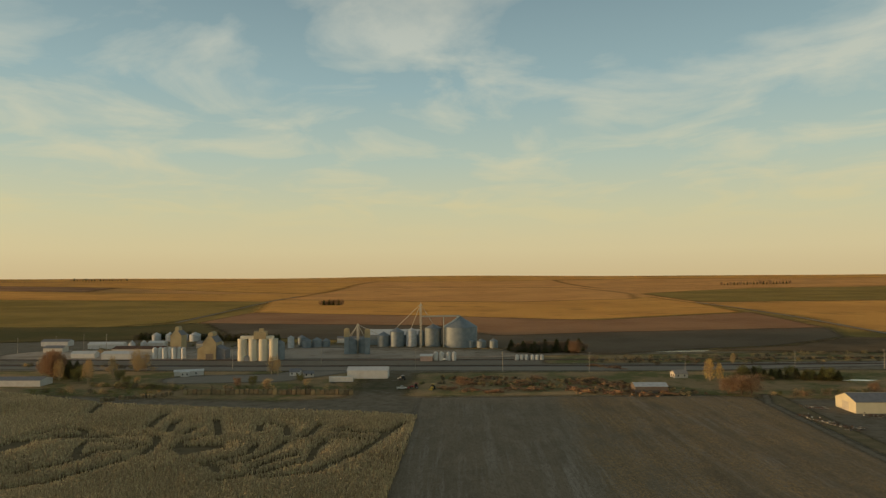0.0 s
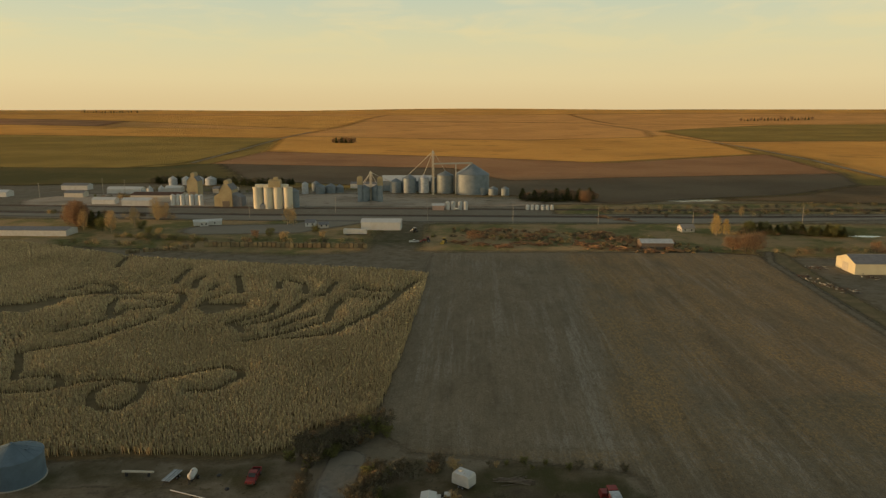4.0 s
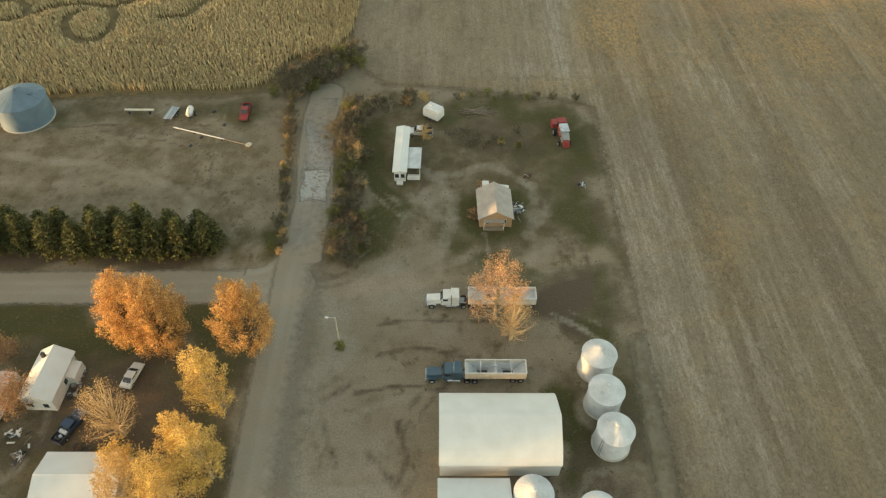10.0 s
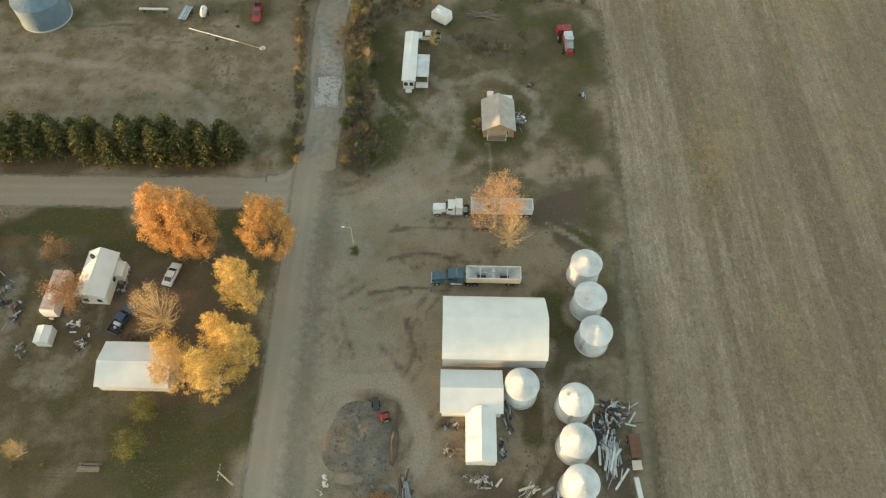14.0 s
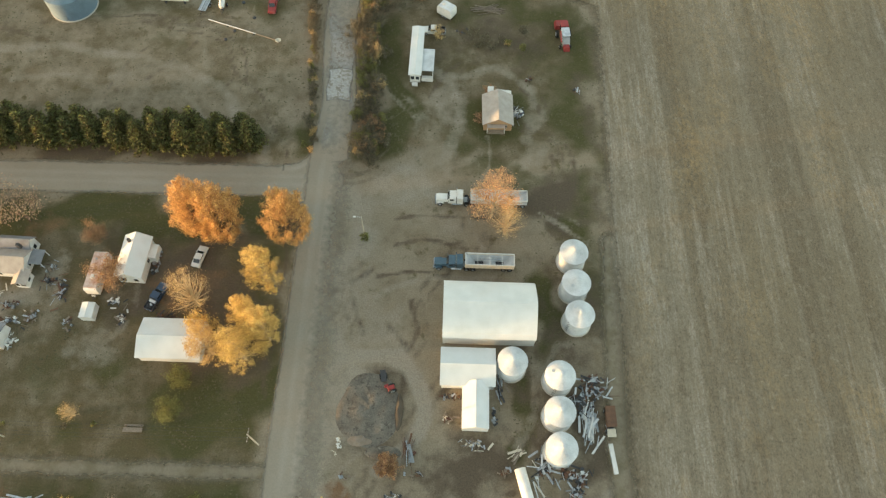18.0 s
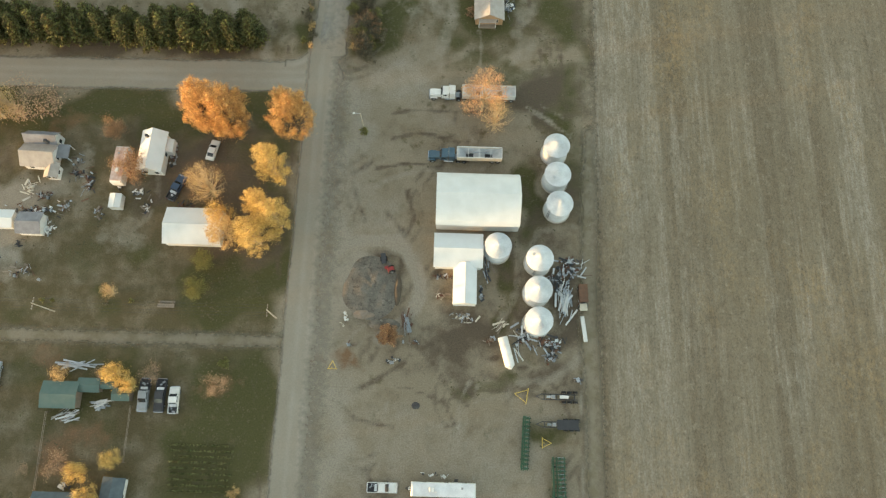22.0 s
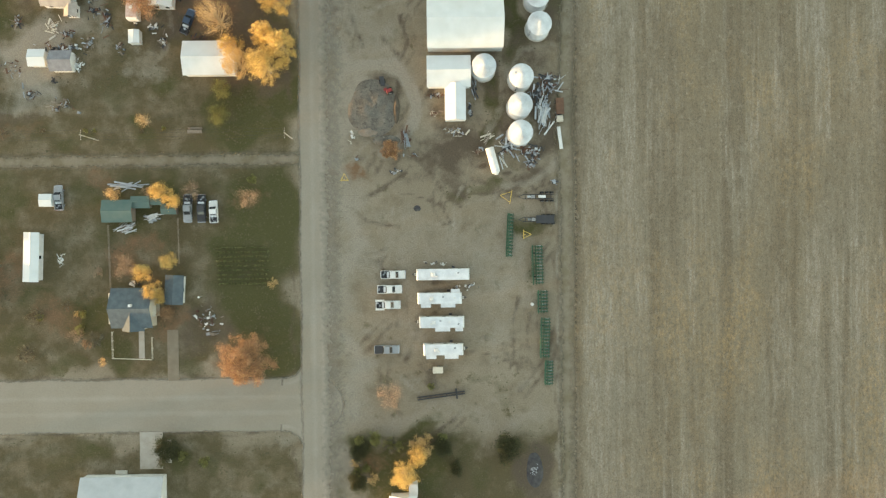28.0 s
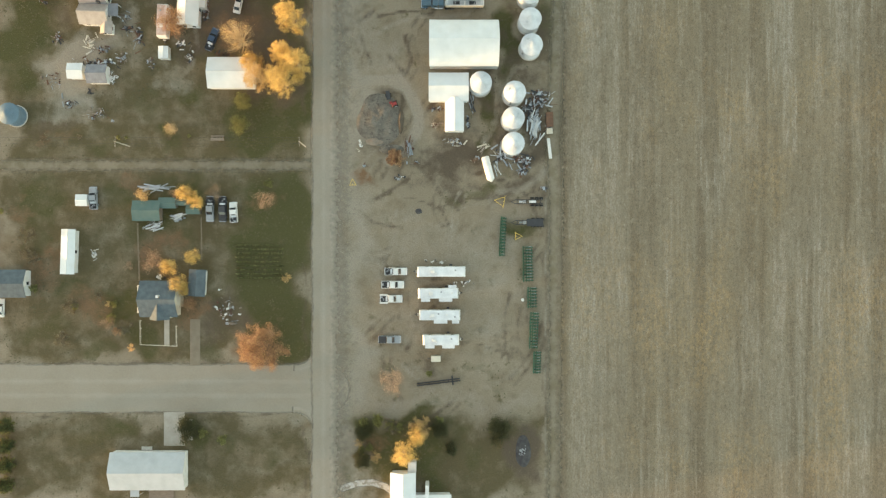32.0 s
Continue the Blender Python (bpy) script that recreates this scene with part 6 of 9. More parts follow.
def travel_trailer(x, y, turn, length, label, slides=(), awning=False, vents=3, tongue=-1):
    """A white camping trailer: rounded shell, roof skin, slide-out rooms, air conditioner, vents, windows, hitch and wheels."""
    b = thing("travel_trailer", x, y, turn, label, "camper", "camping trailers")
    L, w, h = length / 2, 1.27, 3.15
    part("body", Shape().extrude_y([(-L, 0.75), (L, 0.75), (L + 0.05, 1.4), (L, 2.7), (L - 0.28, 3.05), (-L + 0.28, 3.05), (-L, 2.7), (-L - 0.05, 1.4)], -w, w), M_WHITE_PAINT, b)
    part("roof_skin", Shape().box(0, 0, h - 0.05, length - 0.5, 2 * w - 0.08, 0.12, taper=0.985), M_RV_ROOF, b)
    part("air_conditioner", Shape().box(-L * 0.35, 0, h + 0.14, 0.9, 0.75, 0.3, taper=0.85), M_WHITE_PAINT, b)
    for i in range(vents):
        part("roof_vent", Shape().box(-L * 0.7 + length * 0.8 * (i + 0.6) / max(1, vents), (-0.4, 0.35, 0.1)[i % 3], h + 0.06, 0.42, 0.42, 0.14, taper=0.8), (M_WHITE_PAINT, M_GREY_PAINT)[i % 2], b)
    for sx, sl, side in slides:
        s = part("slide_out", Shape().box(sx, side * (w + 0.40), 1.9, sl, 0.82, 1.9), M_WHITE_PAINT, b)
        part("slide_roof", Shape().box(sx, side * (w + 0.40), 2.88, sl + 0.06, 0.86, 0.05), M_RV_ROOF, s)
        part("window", Shape().box(sx, side * (w + 0.82), 2.0, sl * 0.5, 0.04, 0.6), M_GLASS_DARK, s)
    for sx in (-L * 0.6, L * 0.1, L * 0.65):
        part("window", Shape().box(sx, w + 0.01, 2.05, 0.9, 0.05, 0.6), M_GLASS_DARK, b)
    part("door", Shape().box(L * 0.4, w + 0.02, 1.75, 0.7, 0.05, 1.85), M_WHITE_PAINT, b)
    part("step", Shape().box(L * 0.4, w + 0.35, 0.4, 0.7, 0.5, 0.06), M_DARK, b)
    part("chassis", Shape().box(0, 0, 0.62, length, 1.5, 0.22), M_DARK, b)
    t = tongue
    part("hitch", Shape().rod((t * L, 0.5, 0.55), (t * (L + 1.1), 0, 0.5), 0.06).rod((t * L, -0.5, 0.55), (t * (L + 1.1), 0, 0.5), 0.06), M_DARK, b)
    part("gas_bottle", Shape().turned([(0.0, 0.6), (0.16, 0.6), (0.16, 1.0), (0.0, 1.1)], 10, t * (L + 0.35), 0.18), M_WHITE_PAINT, b)
    part("gas_bottle", Shape().turned([(0.0, 0.6), (0.16, 0.6), (0.16, 1.0), (0.0, 1.1)], 10, t * (L + 0.35), -0.2), M_WHITE_PAINT, b)
    part("jack", Shape().rod((t * (L + 0.8), 0, 0.02), (t * (L + 0.8), 0, 0.9), 0.05), M_DARK, b)
    for s in (-1, 1):
        for wx in (-0.45, 0.45):
            wheel_on(b, wx, s * 1.1, 0.36, 0.22)
    return b


def planter(x, y, turn, length, rows, label, depth=2.2):
    """A green seed planter lying along y: tool bars with a row of seed units, hoppers and gauge wheels."""
    b = thing("seed_planter", x, y, turn, label, "planter", "green planters")
    for px, r in ((-depth * 0.42, 0.15), (-depth * 0.16, 0.11), (depth * 0.40, 0.08)):
        part("tool_bar", Shape().box(px, 0, 0.8, r * 2, length, r * 2), M_GREEN_PAINT, b)
    for i in range(rows):
        y0 = -length / 2 + length * (i + 0.5) / rows
        u = part("row_unit", Shape().box(depth * 0.10, y0, 0.72, depth * 0.86, 0.20, 0.18).box(depth * 0.05, y0, 1.0, 0.42, min(0.48, length / rows * 0.62), 0.5, taper=0.9), M_GREEN_PAINT, b)
        part("hopper_lid", Shape().box(depth * 0.05, y0, 1.27, 0.44, min(0.5, length / rows * 0.64), 0.05), M_GREEN_PAINT, u)
        part("seed_tube", Shape().rod((-depth * 0.1, y0 + 0.24, 1.15), (depth * 0.36, y0 + 0.24, 0.95), 0.045, n=5), M_SCRAP, u)
        part("closing_wheel", Shape().rod((depth * 0.48, y0 - 0.09, 0.3), (depth * 0.48, y0 + 0.09, 0.3), 0.26, n=10), M_TYRE, u)
    for s in (-0.3, 0.3):
        wheel_on(b, -depth * 0.3, s * length, 0.42, 0.3)
    part("marker_arm", Shape().rod((-depth * 0.55, -length * 0.45, 0.9), (-depth * 0.55, length * 0.45, 1.0), 0.05), M_GREEN_PAINT, b)
    return b


for _y, _x, _bed, _lab in ((-12.7, -7.8, "tools", "white pickup truck with tools in its open bed"), (-16.1, -8.6, "tools", "white pickup truck with a fuel tank in its bed"), (-19.7, -9.0, "utility", "white pickup truck with side tool boxes")):
    pickup(_x, _y, 0, M_WHITE_PAINT, _lab, _bed)
pickup(-9.4, -30.1, 0, M_GREY_PAINT, "grey pickup truck with a black bed cover", "cover")
pickup(-54.6, 46.5, 68, M_BLUE_PAINT, "dark blue pickup truck parked in a cluttered yard", "tools", 5.9, M_DARK)
pickup(-43.1, 124.4, -88, M_RED_PAINT, "faded red flatbed pickup at the edge of the corn", "old", 6.0)
sedan(-48.0, 55.5, 78, M_WHITE_PAINT, "white sedan parked under the orange trees")
semi_tractor(2.0, 70.5, 180, M_WHITE_PAINT, "white long-nosed semi tractor")
hopper_trailer(11.6, 70.6, 180, 11.6, "white open-topped grain trailer under an autumn tree", True, M_WHITE_PAINT)
semi_tractor(2.2, 55.6, 180, M_TEAL_PAINT, "dark blue long-nosed semi tractor")
hopper_trailer(9.7, 55.8, 180, 9.6, "cream open-topped grain trailer with a divided hopper")
travel_trailer(3.8, -12.7, 0, 12.2, "long white camping trailer with a stained flat roof", (), vents=2)
travel_trailer(3.0, -18.2, 0, 10.2, "white camping trailer with slide-out rooms", ((-3.2, 2.2, -1), (1.9, 3.3, -1), (3.6, 2.0, 1)), tongue=1)
travel_trailer(3.4, -23.7, 0, 10.4, "white camping trailer with slide-out rooms", ((0.2, 3.4, -1), (4.0, 1.7, -1)), vents=4)
travel_trailer(3.7, -30.0, 0, 9.2, "white camping trailer with rounded roof corners", ((-2.8, 2.3, -1), (1.9, 3.1, -1)), vents=2, tongue=1)
planter(19.5, -3.8, -3, 10.2, 13, "folded green seed planter standing on bare ground", 1.4)
planter(25.9, -10.8, 1, 9.2, 12, "green seed planter with a row of seed units", 2.6)
planter(27.0, -19.4, 0, 5.4, 7, "short green seed planter on dirt", 2.4)
planter(27.5, -27.8, -2, 9.4, 12, "green seed planter with a row of seed units", 2.2)
planter(28.3, -36.0, -2, 5.8, 8, "short green seed planter on dirt", 1.9)


def chassis_trailer(x, y, turn, label, length=8.0, boxed=False):
    b = thing("implement_carrier", x, y, turn, label, "trailer")
    L = length / 2
    for s in (-1, 1):
        part("frame_rail", Shape().box(0, s * 0.5, 0.7, length, 0.16, 0.24), M_DARK, b)
        for i in range(3):
            wheel_on(b, L * 0.25 + i * 1.15, s * 0.95, 0.48, 0.42)
    for i in range(6):
        part("cross_member", Shape().box(-L + length * (i + 0.5) / 6, 0, 0.72, 0.14, 1.1, 0.16), M_DARK, b)
    part("gear_box", Shape().box(-L * 0.35, 0, 1.0, 0.9, 0.7, 0.5, taper=0.8), M_GREY_PAINT, b)
    part("pump", Shape().rod((-L * 0.7, 0, 0.9), (-L * 0.5, 0, 0.9), 0.25), M_SCRAP, b)
    part("hitch", Shape().rod((-L, 0.4, 0.65), (-L - 1.0, 0, 0.55), 0.07).rod((-L, -0.4, 0.65), (-L - 1.0, 0, 0.55), 0.07), M_DARK, b)
    if boxed:
        part("tool_chest", Shape().box(L * 0.25, 0, 1.0, 1.7, 0.6, 0.34), M_WHITE_PAINT, b)
    else:
        part("deck", Shape().box(L * 0.35, 0, 0.95, L * 1.1, 1.9, 0.1), M_DARK, b)
    return b


chassis_trailer(26.2, 5.1, 0, "dark steel implement carrier with a white tool chest", 7.2, True)
chassis_trailer(26.4, -0.2, 0, "dark steel implement carrier with a deck", 7.6)


def hitch_stand(x, y, turn, label, size=1.6):
    b = thing("hitch_frame", x, y, turn, label, "frame")
    part("bar", Shape().rod((-size, 0, 0.25), (size, 0, 0.25), 0.07), M_YELLOW_PAINT, b)
    part("brace", Shape().rod((-size * 0.8, 0, 0.25), (0, size * 1.6, 0.35), 0.06), M_YELLOW_PAINT, b)
    part("brace", Shape().rod((size * 0.8, 0, 0.25), (0, size * 1.6, 0.35), 0.06), M_YELLOW_PAINT, b)
    part("mast", Shape().rod((0, 0, 0.1), (0, size * 0.2, 1.5), 0.06), M_YELLOW_PAINT, b)
    return b


hitch_stand(19.9, 5.1, 80, "yellow steel hitch frame standing on the dirt")
hitch_stand(22.8, -3.7, -90, "pale yellow steel hitch frame lying on the dirt", 1.1)
hitch_stand(-18.9, 9.4, 0, "yellow steel hitch frame beside the road", 1.0)

# ---------------------------------------------------------------- houses


def house(name, x, y, turn, label, wings, wall, roof, extras=None, category="house", base_wall=None):
    """A house of one or more gabled wings: rows of x0, x1, y0, y1, eave, ridge, ridge direction."""
    b = thing(name, x, y, turn, label, category)
    for x0, x1, y0, y1, eave, ridge, along, *other in wings:
        own = other[0] if other else roof
        cx, cy = (x0 + x1) / 2, (y0 + y1) / 2
        hx, hy = (x1 - x0) / 2, (y1 - y0) / 2
        o = 0.35
        if along == "x":
            part("wall", Shape().extrude_x([(cy - hy, -0.1), (cy + hy, -0.1), (cy + hy, eave), (cy, ridge - 0.03), (cy - hy, eave)], x0, x1), wall, b)
            k = (ridge - eave) / hy
            up = [(cy - hy - o, eave - o * k + 0.10), (cy, ridge + 0.10), (cy + hy + o, eave - o * k + 0.10)]
            part("roof", Shape().extrude_x([(p, q - 0.12) for p, q in up] + up[::-1], x0 - o, x1 + o), own, b)
            part("ridge_cap", Shape().extrude_x([(cy - 0.16, ridge + 0.06), (cy + 0.16, ridge + 0.06), (cy, ridge + 0.15)], x0 - o, x1 + o), own, b)
            sides = [(x0 - 0.03, cy, 0), (x1 + 0.03, cy, 0)]
            longs = [(cx, y0 - 0.03), (cx, y1 + 0.03)]
        else:
            part("wall", Shape().extrude_y([(cx - hx, -0.1), (cx + hx, -0.1), (cx + hx, eave), (cx, ridge - 0.03), (cx - hx, eave)], y0, y1), wall, b)
            k = (ridge - eave) / hx
            up = [(cx - hx - o, eave - o * k + 0.10), (cx, ridge + 0.10), (cx + hx + o, eave - o * k + 0.10)]
            part("roof", Shape().extrude_y([(p, q - 0.12) for p, q in up] + up[::-1], y0 - o, y1 + o), own, b)
            part("ridge_cap", Shape().extrude_y([(cx - 0.16, ridge + 0.06), (cx + 0.16, ridge + 0.06), (cx, ridge + 0.15)], y0 - o, y1 + o), own, b)
            longs = []
            sides = []
        for wx, wy in ((cx - hx * 0.5, y0 - 0.03), (cx + hx * 0.5, y0 - 0.03)):
            f = part("window", Shape().box(wx, wy, 1.5, 0.95, 0.07, 1.15), M_WHITE_PAINT, b)
            part("pane", Shape().box(wx, wy - 0.03, 1.5, 0.8, 0.04, 1.0), M_GLASS_DARK, f)
        for wx, wy in ((x0 - 0.03, cy - hy * 0.4), (x0 - 0.03, cy + hy * 0.4), (x1 + 0.03, cy)):
            f = part("window", Shape().box(wx, wy, 1.5, 0.07, 0.95, 1.15), M_WHITE_PAINT, b)
            part("pane", Shape().box(wx + (0.03 if wx > cx else -0.03), wy, 1.5, 0.04, 0.8, 1.0), M_GLASS_DARK, f)
    for nm, shape, material in extras or ():
        part(nm, shape, material, b)
    return b


house("cottage", 11.5, 92.6, 1, "small tan-roofed wooden cottage with a front porch", [(-3.1, 3.1, -3.4, 4.4, 2.5, 4.3, "y")], M_CEDAR, M_PALE_SHINGLE,
      [("porch_roof", Shape().extrude_y([(-2.4, 2.15), (1.6, 2.15), (1.6, 2.25), (-2.4, 2.25)], -4.4, -3.4), M_TAN_ROOF), ("porch_floor", Shape().box(-0.4, -3.9, 0.15, 4.0, 1.0, 0.3), M_WOOD),
       ("porch_post", Shape().box(-2.3, -4.3, 1.2, 0.12, 0.12, 2.1), M_WHITE_PAINT), ("porch_post", Shape().box(1.5, -4.3, 1.2, 0.12, 0.12, 2.1), M_WHITE_PAINT),
       ("lean_to", Shape().extrude_y([(0.2, -0.1), (3.2, -0.1), (3.2, 2.1), (0.2, 2.5)], 4.6, 6.2), M_WHITE_PAINT), ("chimney", Shape().box(-1.5, 5.6, 1.6, 1.3, 1.6, 3.2), M_WHITE_PAINT)], "cottage")
house("mobile_home", -7.2, 109.3, -1, "long white mobile home with a porch roof", [(-1.15, 1.15, -7.1, 7.1, 2.7, 2.95, "y")], M_WHITE_PAINT, M_WHITE_METAL,
      [("porch_roof", Shape().box(2.7, -2.4, 2.35, 3.0, 6.6, 0.10), M_GALV), ("porch_post", Shape().box(4.0, -5.5, 1.2, 0.12, 0.12, 2.3), M_WHITE_PAINT), ("porch_post", Shape().box(4.0, 0.7, 1.2, 0.12, 0.12, 2.3), M_WHITE_PAINT),
       ("deck", Shape().box(2.8, -6.3, 0.45, 2.6, 1.6, 0.12), M_WHITE_PAINT), ("deck_rail", Shape().box(2.8, -7.05, 0.95, 2.6, 0.07, 0.9), M_WHITE_PAINT), ("steps", Shape().box(0.0, -7.9, 0.3, 1.3, 0.9, 0.5), M_WHITE_PAINT)], "mobile home")
house("farmhouse", -83.6, 52.9, -2, "old white house with tan and grey shingled roofs", [(-3.6, 3.0, -2.9, 2.0, 2.6, 4.2, "x"), (-3.6, 2.8, 2.0, 4.6, 2.8, 4.4, "x", M_GREY_ROOF), (1.6, 3.9, -5.0, -2.4, 2.2, 2.9, "y")], M_WHITE_PAINT, M_TAN_ROOF,
      [("porch_roof", Shape().box(4.3, 0.8, 2.1, 2.6, 3.2, 0.1), M_GREY_ROOF), ("porch_post", Shape().box(5.4, -0.6, 1.0, 0.12, 0.12, 2.1), M_WHITE_PAINT), ("porch_post", Shape().box(5.4, 2.2, 1.0, 0.12, 0.12, 2.1), M_WHITE_PAINT), ("chimney", Shape().box(1.6, 1.9, 4.3, 0.6, 0.6, 1.4), M_DARK)])
house("white_house", -60.0, 53.9, -2, "narrow white house with a bright metal roof", [(-2.4, 2.4, -4.3, 4.2, 3.2, 4.7, "y")], M_WHITE_PAINT, M_WHITE_METAL, [("chimney", Shape().box(-0.9, 2.6, 4.6, 0.5, 0.5, 1.2), M_DARK), ("side_room", Shape().extrude_y([(2.4, -0.1), (3.8, -0.1), (3.8, 1.9), (2.4, 2.3)], 0.4, 3.4), M_WHITE_PAINT)])
house("blue_roofed_house", -67.2, -19.6, 0, "house with blue-grey roof and sunlit cream end wall", [(-4.6, 4.2, -4.2, 4.3, 3.2, 5.2, "x"), (-2.2, 2.2, -4.9, 1.0, 3.1, 4.7, "y")], M_CREAM, M_SLATE,
      [("chimney", Shape().box(0.4, 0.8, 5.2, 0.6, 0.6, 1.3), M_WHITE_PAINT), ("side_porch", Shape().extrude_y([(-6.0, -0.1), (-4.6, -0.1), (-4.6, 2.6), (-6.0, 2.1)], -3.6, 3.4), M_CREAM), ("lean_to", Shape().extrude_y([(4.2, -0.1), (4.9, -0.1), (4.9, 2.0), (4.2, 2.4)], -2.0, 3.0), M_CREAM)])
house("outbuilding", -58.1, -15.6, -3, "small grey-roofed garden shed", [(-1.8, 1.8, -3.0, 3.1, 2.2, 2.8, "y")], M_WHITE_PAINT, M_SLATE, category="shed")
house("corner_house", -2.0, -68.0, 0, "white house with several bright roofs", [(-6.8, -1.0, -12, 4.2, 3.0, 4.4, "y"), (-1.0, 8.0, -9, -1.5, 2.8, 4.0, "x")], M_WHITE_PAINT, M_WHITE_METAL, [("chimney", Shape().box(2.2, 0.0, 1.9, 0.9, 3.0, 3.8), M_WHITE_PAINT), ("side_room", Shape().extrude_y([(-2.6, -0.1), (-0.6, -0.1), (-0.6, 2.6), (-2.6, 2.6)], 4.2, 7.0), M_WHITE_PAINT)])
house("long_trailer_home", -90.4, -7.6, -2, "long white trailer home with rounded roof", [(-1.6, 1.3, -5.4, 5.3, 2.5, 2.9, "y")], M_WHITE_PAINT, M_WHITE_METAL, category="mobile home")
house("edge_house", -106.5, -15.7, 0, "house with a blue-grey roof at the lot's edge", [(-7, 5.2, -3.2, 3.2, 2.8, 4.0, "x")], M_WHITE_PAINT, M_SLATE)
sedan(-108.6, -22.0, 88, M_WHITE_PAINT, "white sedan parked beside the edge house")
shed("green_shed", -74.0, -67.6, 0.4, 5.0, 2.5, 3.0, "weathered shed with a dull green roof", M_WOOD, M_TARP_GREEN, door=(("S", 0, 1.4, 2.0),))
shed("green_lean_to", -67.5, -63.7, 3.6, 5.8, 2.1, 2.4, "small lean-to with a dull green roof", M_WOOD, M_TARP_GREEN)
shed("green_coop", -63.3, -60.9, 4.2, 5.5, 1.8, 2.1, "little green-roofed coop beside the shed", M_WOOD, M_TARP_GREEN, over=0.15)
shed("green_store", -60.8, -57.6, 2.0, 4.2, 1.9, 2.2, "small green-roofed store shed", M_WOOD, M_TARP_GREEN, over=0.15)
shed("grey_shed", -85.6, -81.0, 35.2, 39.4, 2.3, 3.2, "small shed with grey shingled roof", M_WHITE_PAINT, M_GREY_ROOF)
shed("white_shed", -90.6, -87.2, 36.4, 39.8, 2.1, 2.6, "small white shed among yard clutter", M_WHITE_PAINT, M_WHITE_METAL)
shed("camper_shell", -67.9, -65.5, 41.4, 44.4, 1.8, 2.1, "small white camper shell on the ground", M_WHITE_PAINT, M_WHITE_METAL, along="y", over=0.06, category="camper")
b_old = travel_trailer(-66.6, 50.7, 88, 8.2, "old rust-stained camping trailer beside a bare tree", (), vents=2)
for _o in b_old.children:
    if _o.name.startswith("roof_skin"):
        _o.data.materials.clear()
        _o.data.materials.append(mat("rust_stained_roof", (0.62, 0.52, 0.46), 0.7, (0.40, 0.22, 0.15), 0.8, 5))
grain_bin(-104.8, 27.0, 2.6, 3.6, 4.9, "small blue-grey steel bin in a vacant lot", M_GALV_OLD, group="")

# truck camper and cab on the west lot
pickup(-84.9, 6.0, 92, M_GREY_PAINT, "old grey truck with a load of scrap", "tools")
shed("white_box_shed", -88.8, -86.0, 4.0, 6.8, 1.9, 2.2, "white truck box standing on the grass", M_WHITE_PAINT, M_WHITE_METAL, over=0.06)
for _x, _lab in ((-55.2, "old flatbed truck loaded with scrap"), (-52.0, "old dump truck with a rusty nose")):
    b = pickup(_x, 3.2, -90, M_DARK if _x > -53 else M_GREY_PAINT, _lab, "tools", 6.4, M_DARK)
pickup(-49.2, 2.4, 92, M_WHITE_PAINT, "white old car body loaded with parts", "tools", 5.2)

# ---------------------------------------------------------------- farm machines north


def combine_harvester(x, y, turn, label):
    b = thing("combine_harvester", x, y, turn, label, "combine")
    part("body", Shape().extrude_y([(-2.8, 1.0), (1.2, 1.0), (1.4, 2.9), (-2.2, 3.1), (-3.2, 2.2)], -0.75, 0.75), M_GREY_PAINT, b)
    part("grain_tank", Shape().box(-0.4, 0, 3.2, 2.4, 1.7, 0.5, taper=1.1), M_SCRAP, b)
    part("cab", Shape().box(2.1, 0, 2.5, 1.4, 1.6, 1.7, taper=0.92), M_GLASS_DARK, b)
    part("cab_roof", Shape().box(2.1, 0, 3.42, 1.7, 1.8, 0.16), M_RED_PAINT, b)
    part("feeder_house", Shape().extrude_y([(2.2, 1.6), (4.6, 0.4), (4.6, 0.9), (2.4, 2.1)], -0.6, 0.6), M_RED_PAINT, b)
    part("header", Shape().box(4.4, 0, 0.9, 2.2, 3.4, 1.0, taper=0.85), M_RED_PAINT, b)
    part("unloading_auger", Shape().rod((-0.2, 1.2, 3.3), (-3.6, 1.5, 3.5), 0.2, n=10), M_RED_PAINT, b)
    part("straw_chute", Shape().box(-3.6, 0, 1.6, 1.6, 1.4, 1.2, taper=0.8), M_RED_PAINT, b)
    for s in (-1, 1):
        wheel_on(b, 1.4, s * 1.45, 0.85, 0.6)
        wheel_on(b, -2.3, s * 1.2, 0.5, 0.35)
    return b


combine_harvester(27.6, 116.3, 95, "old red combine harvester parked in the grass")


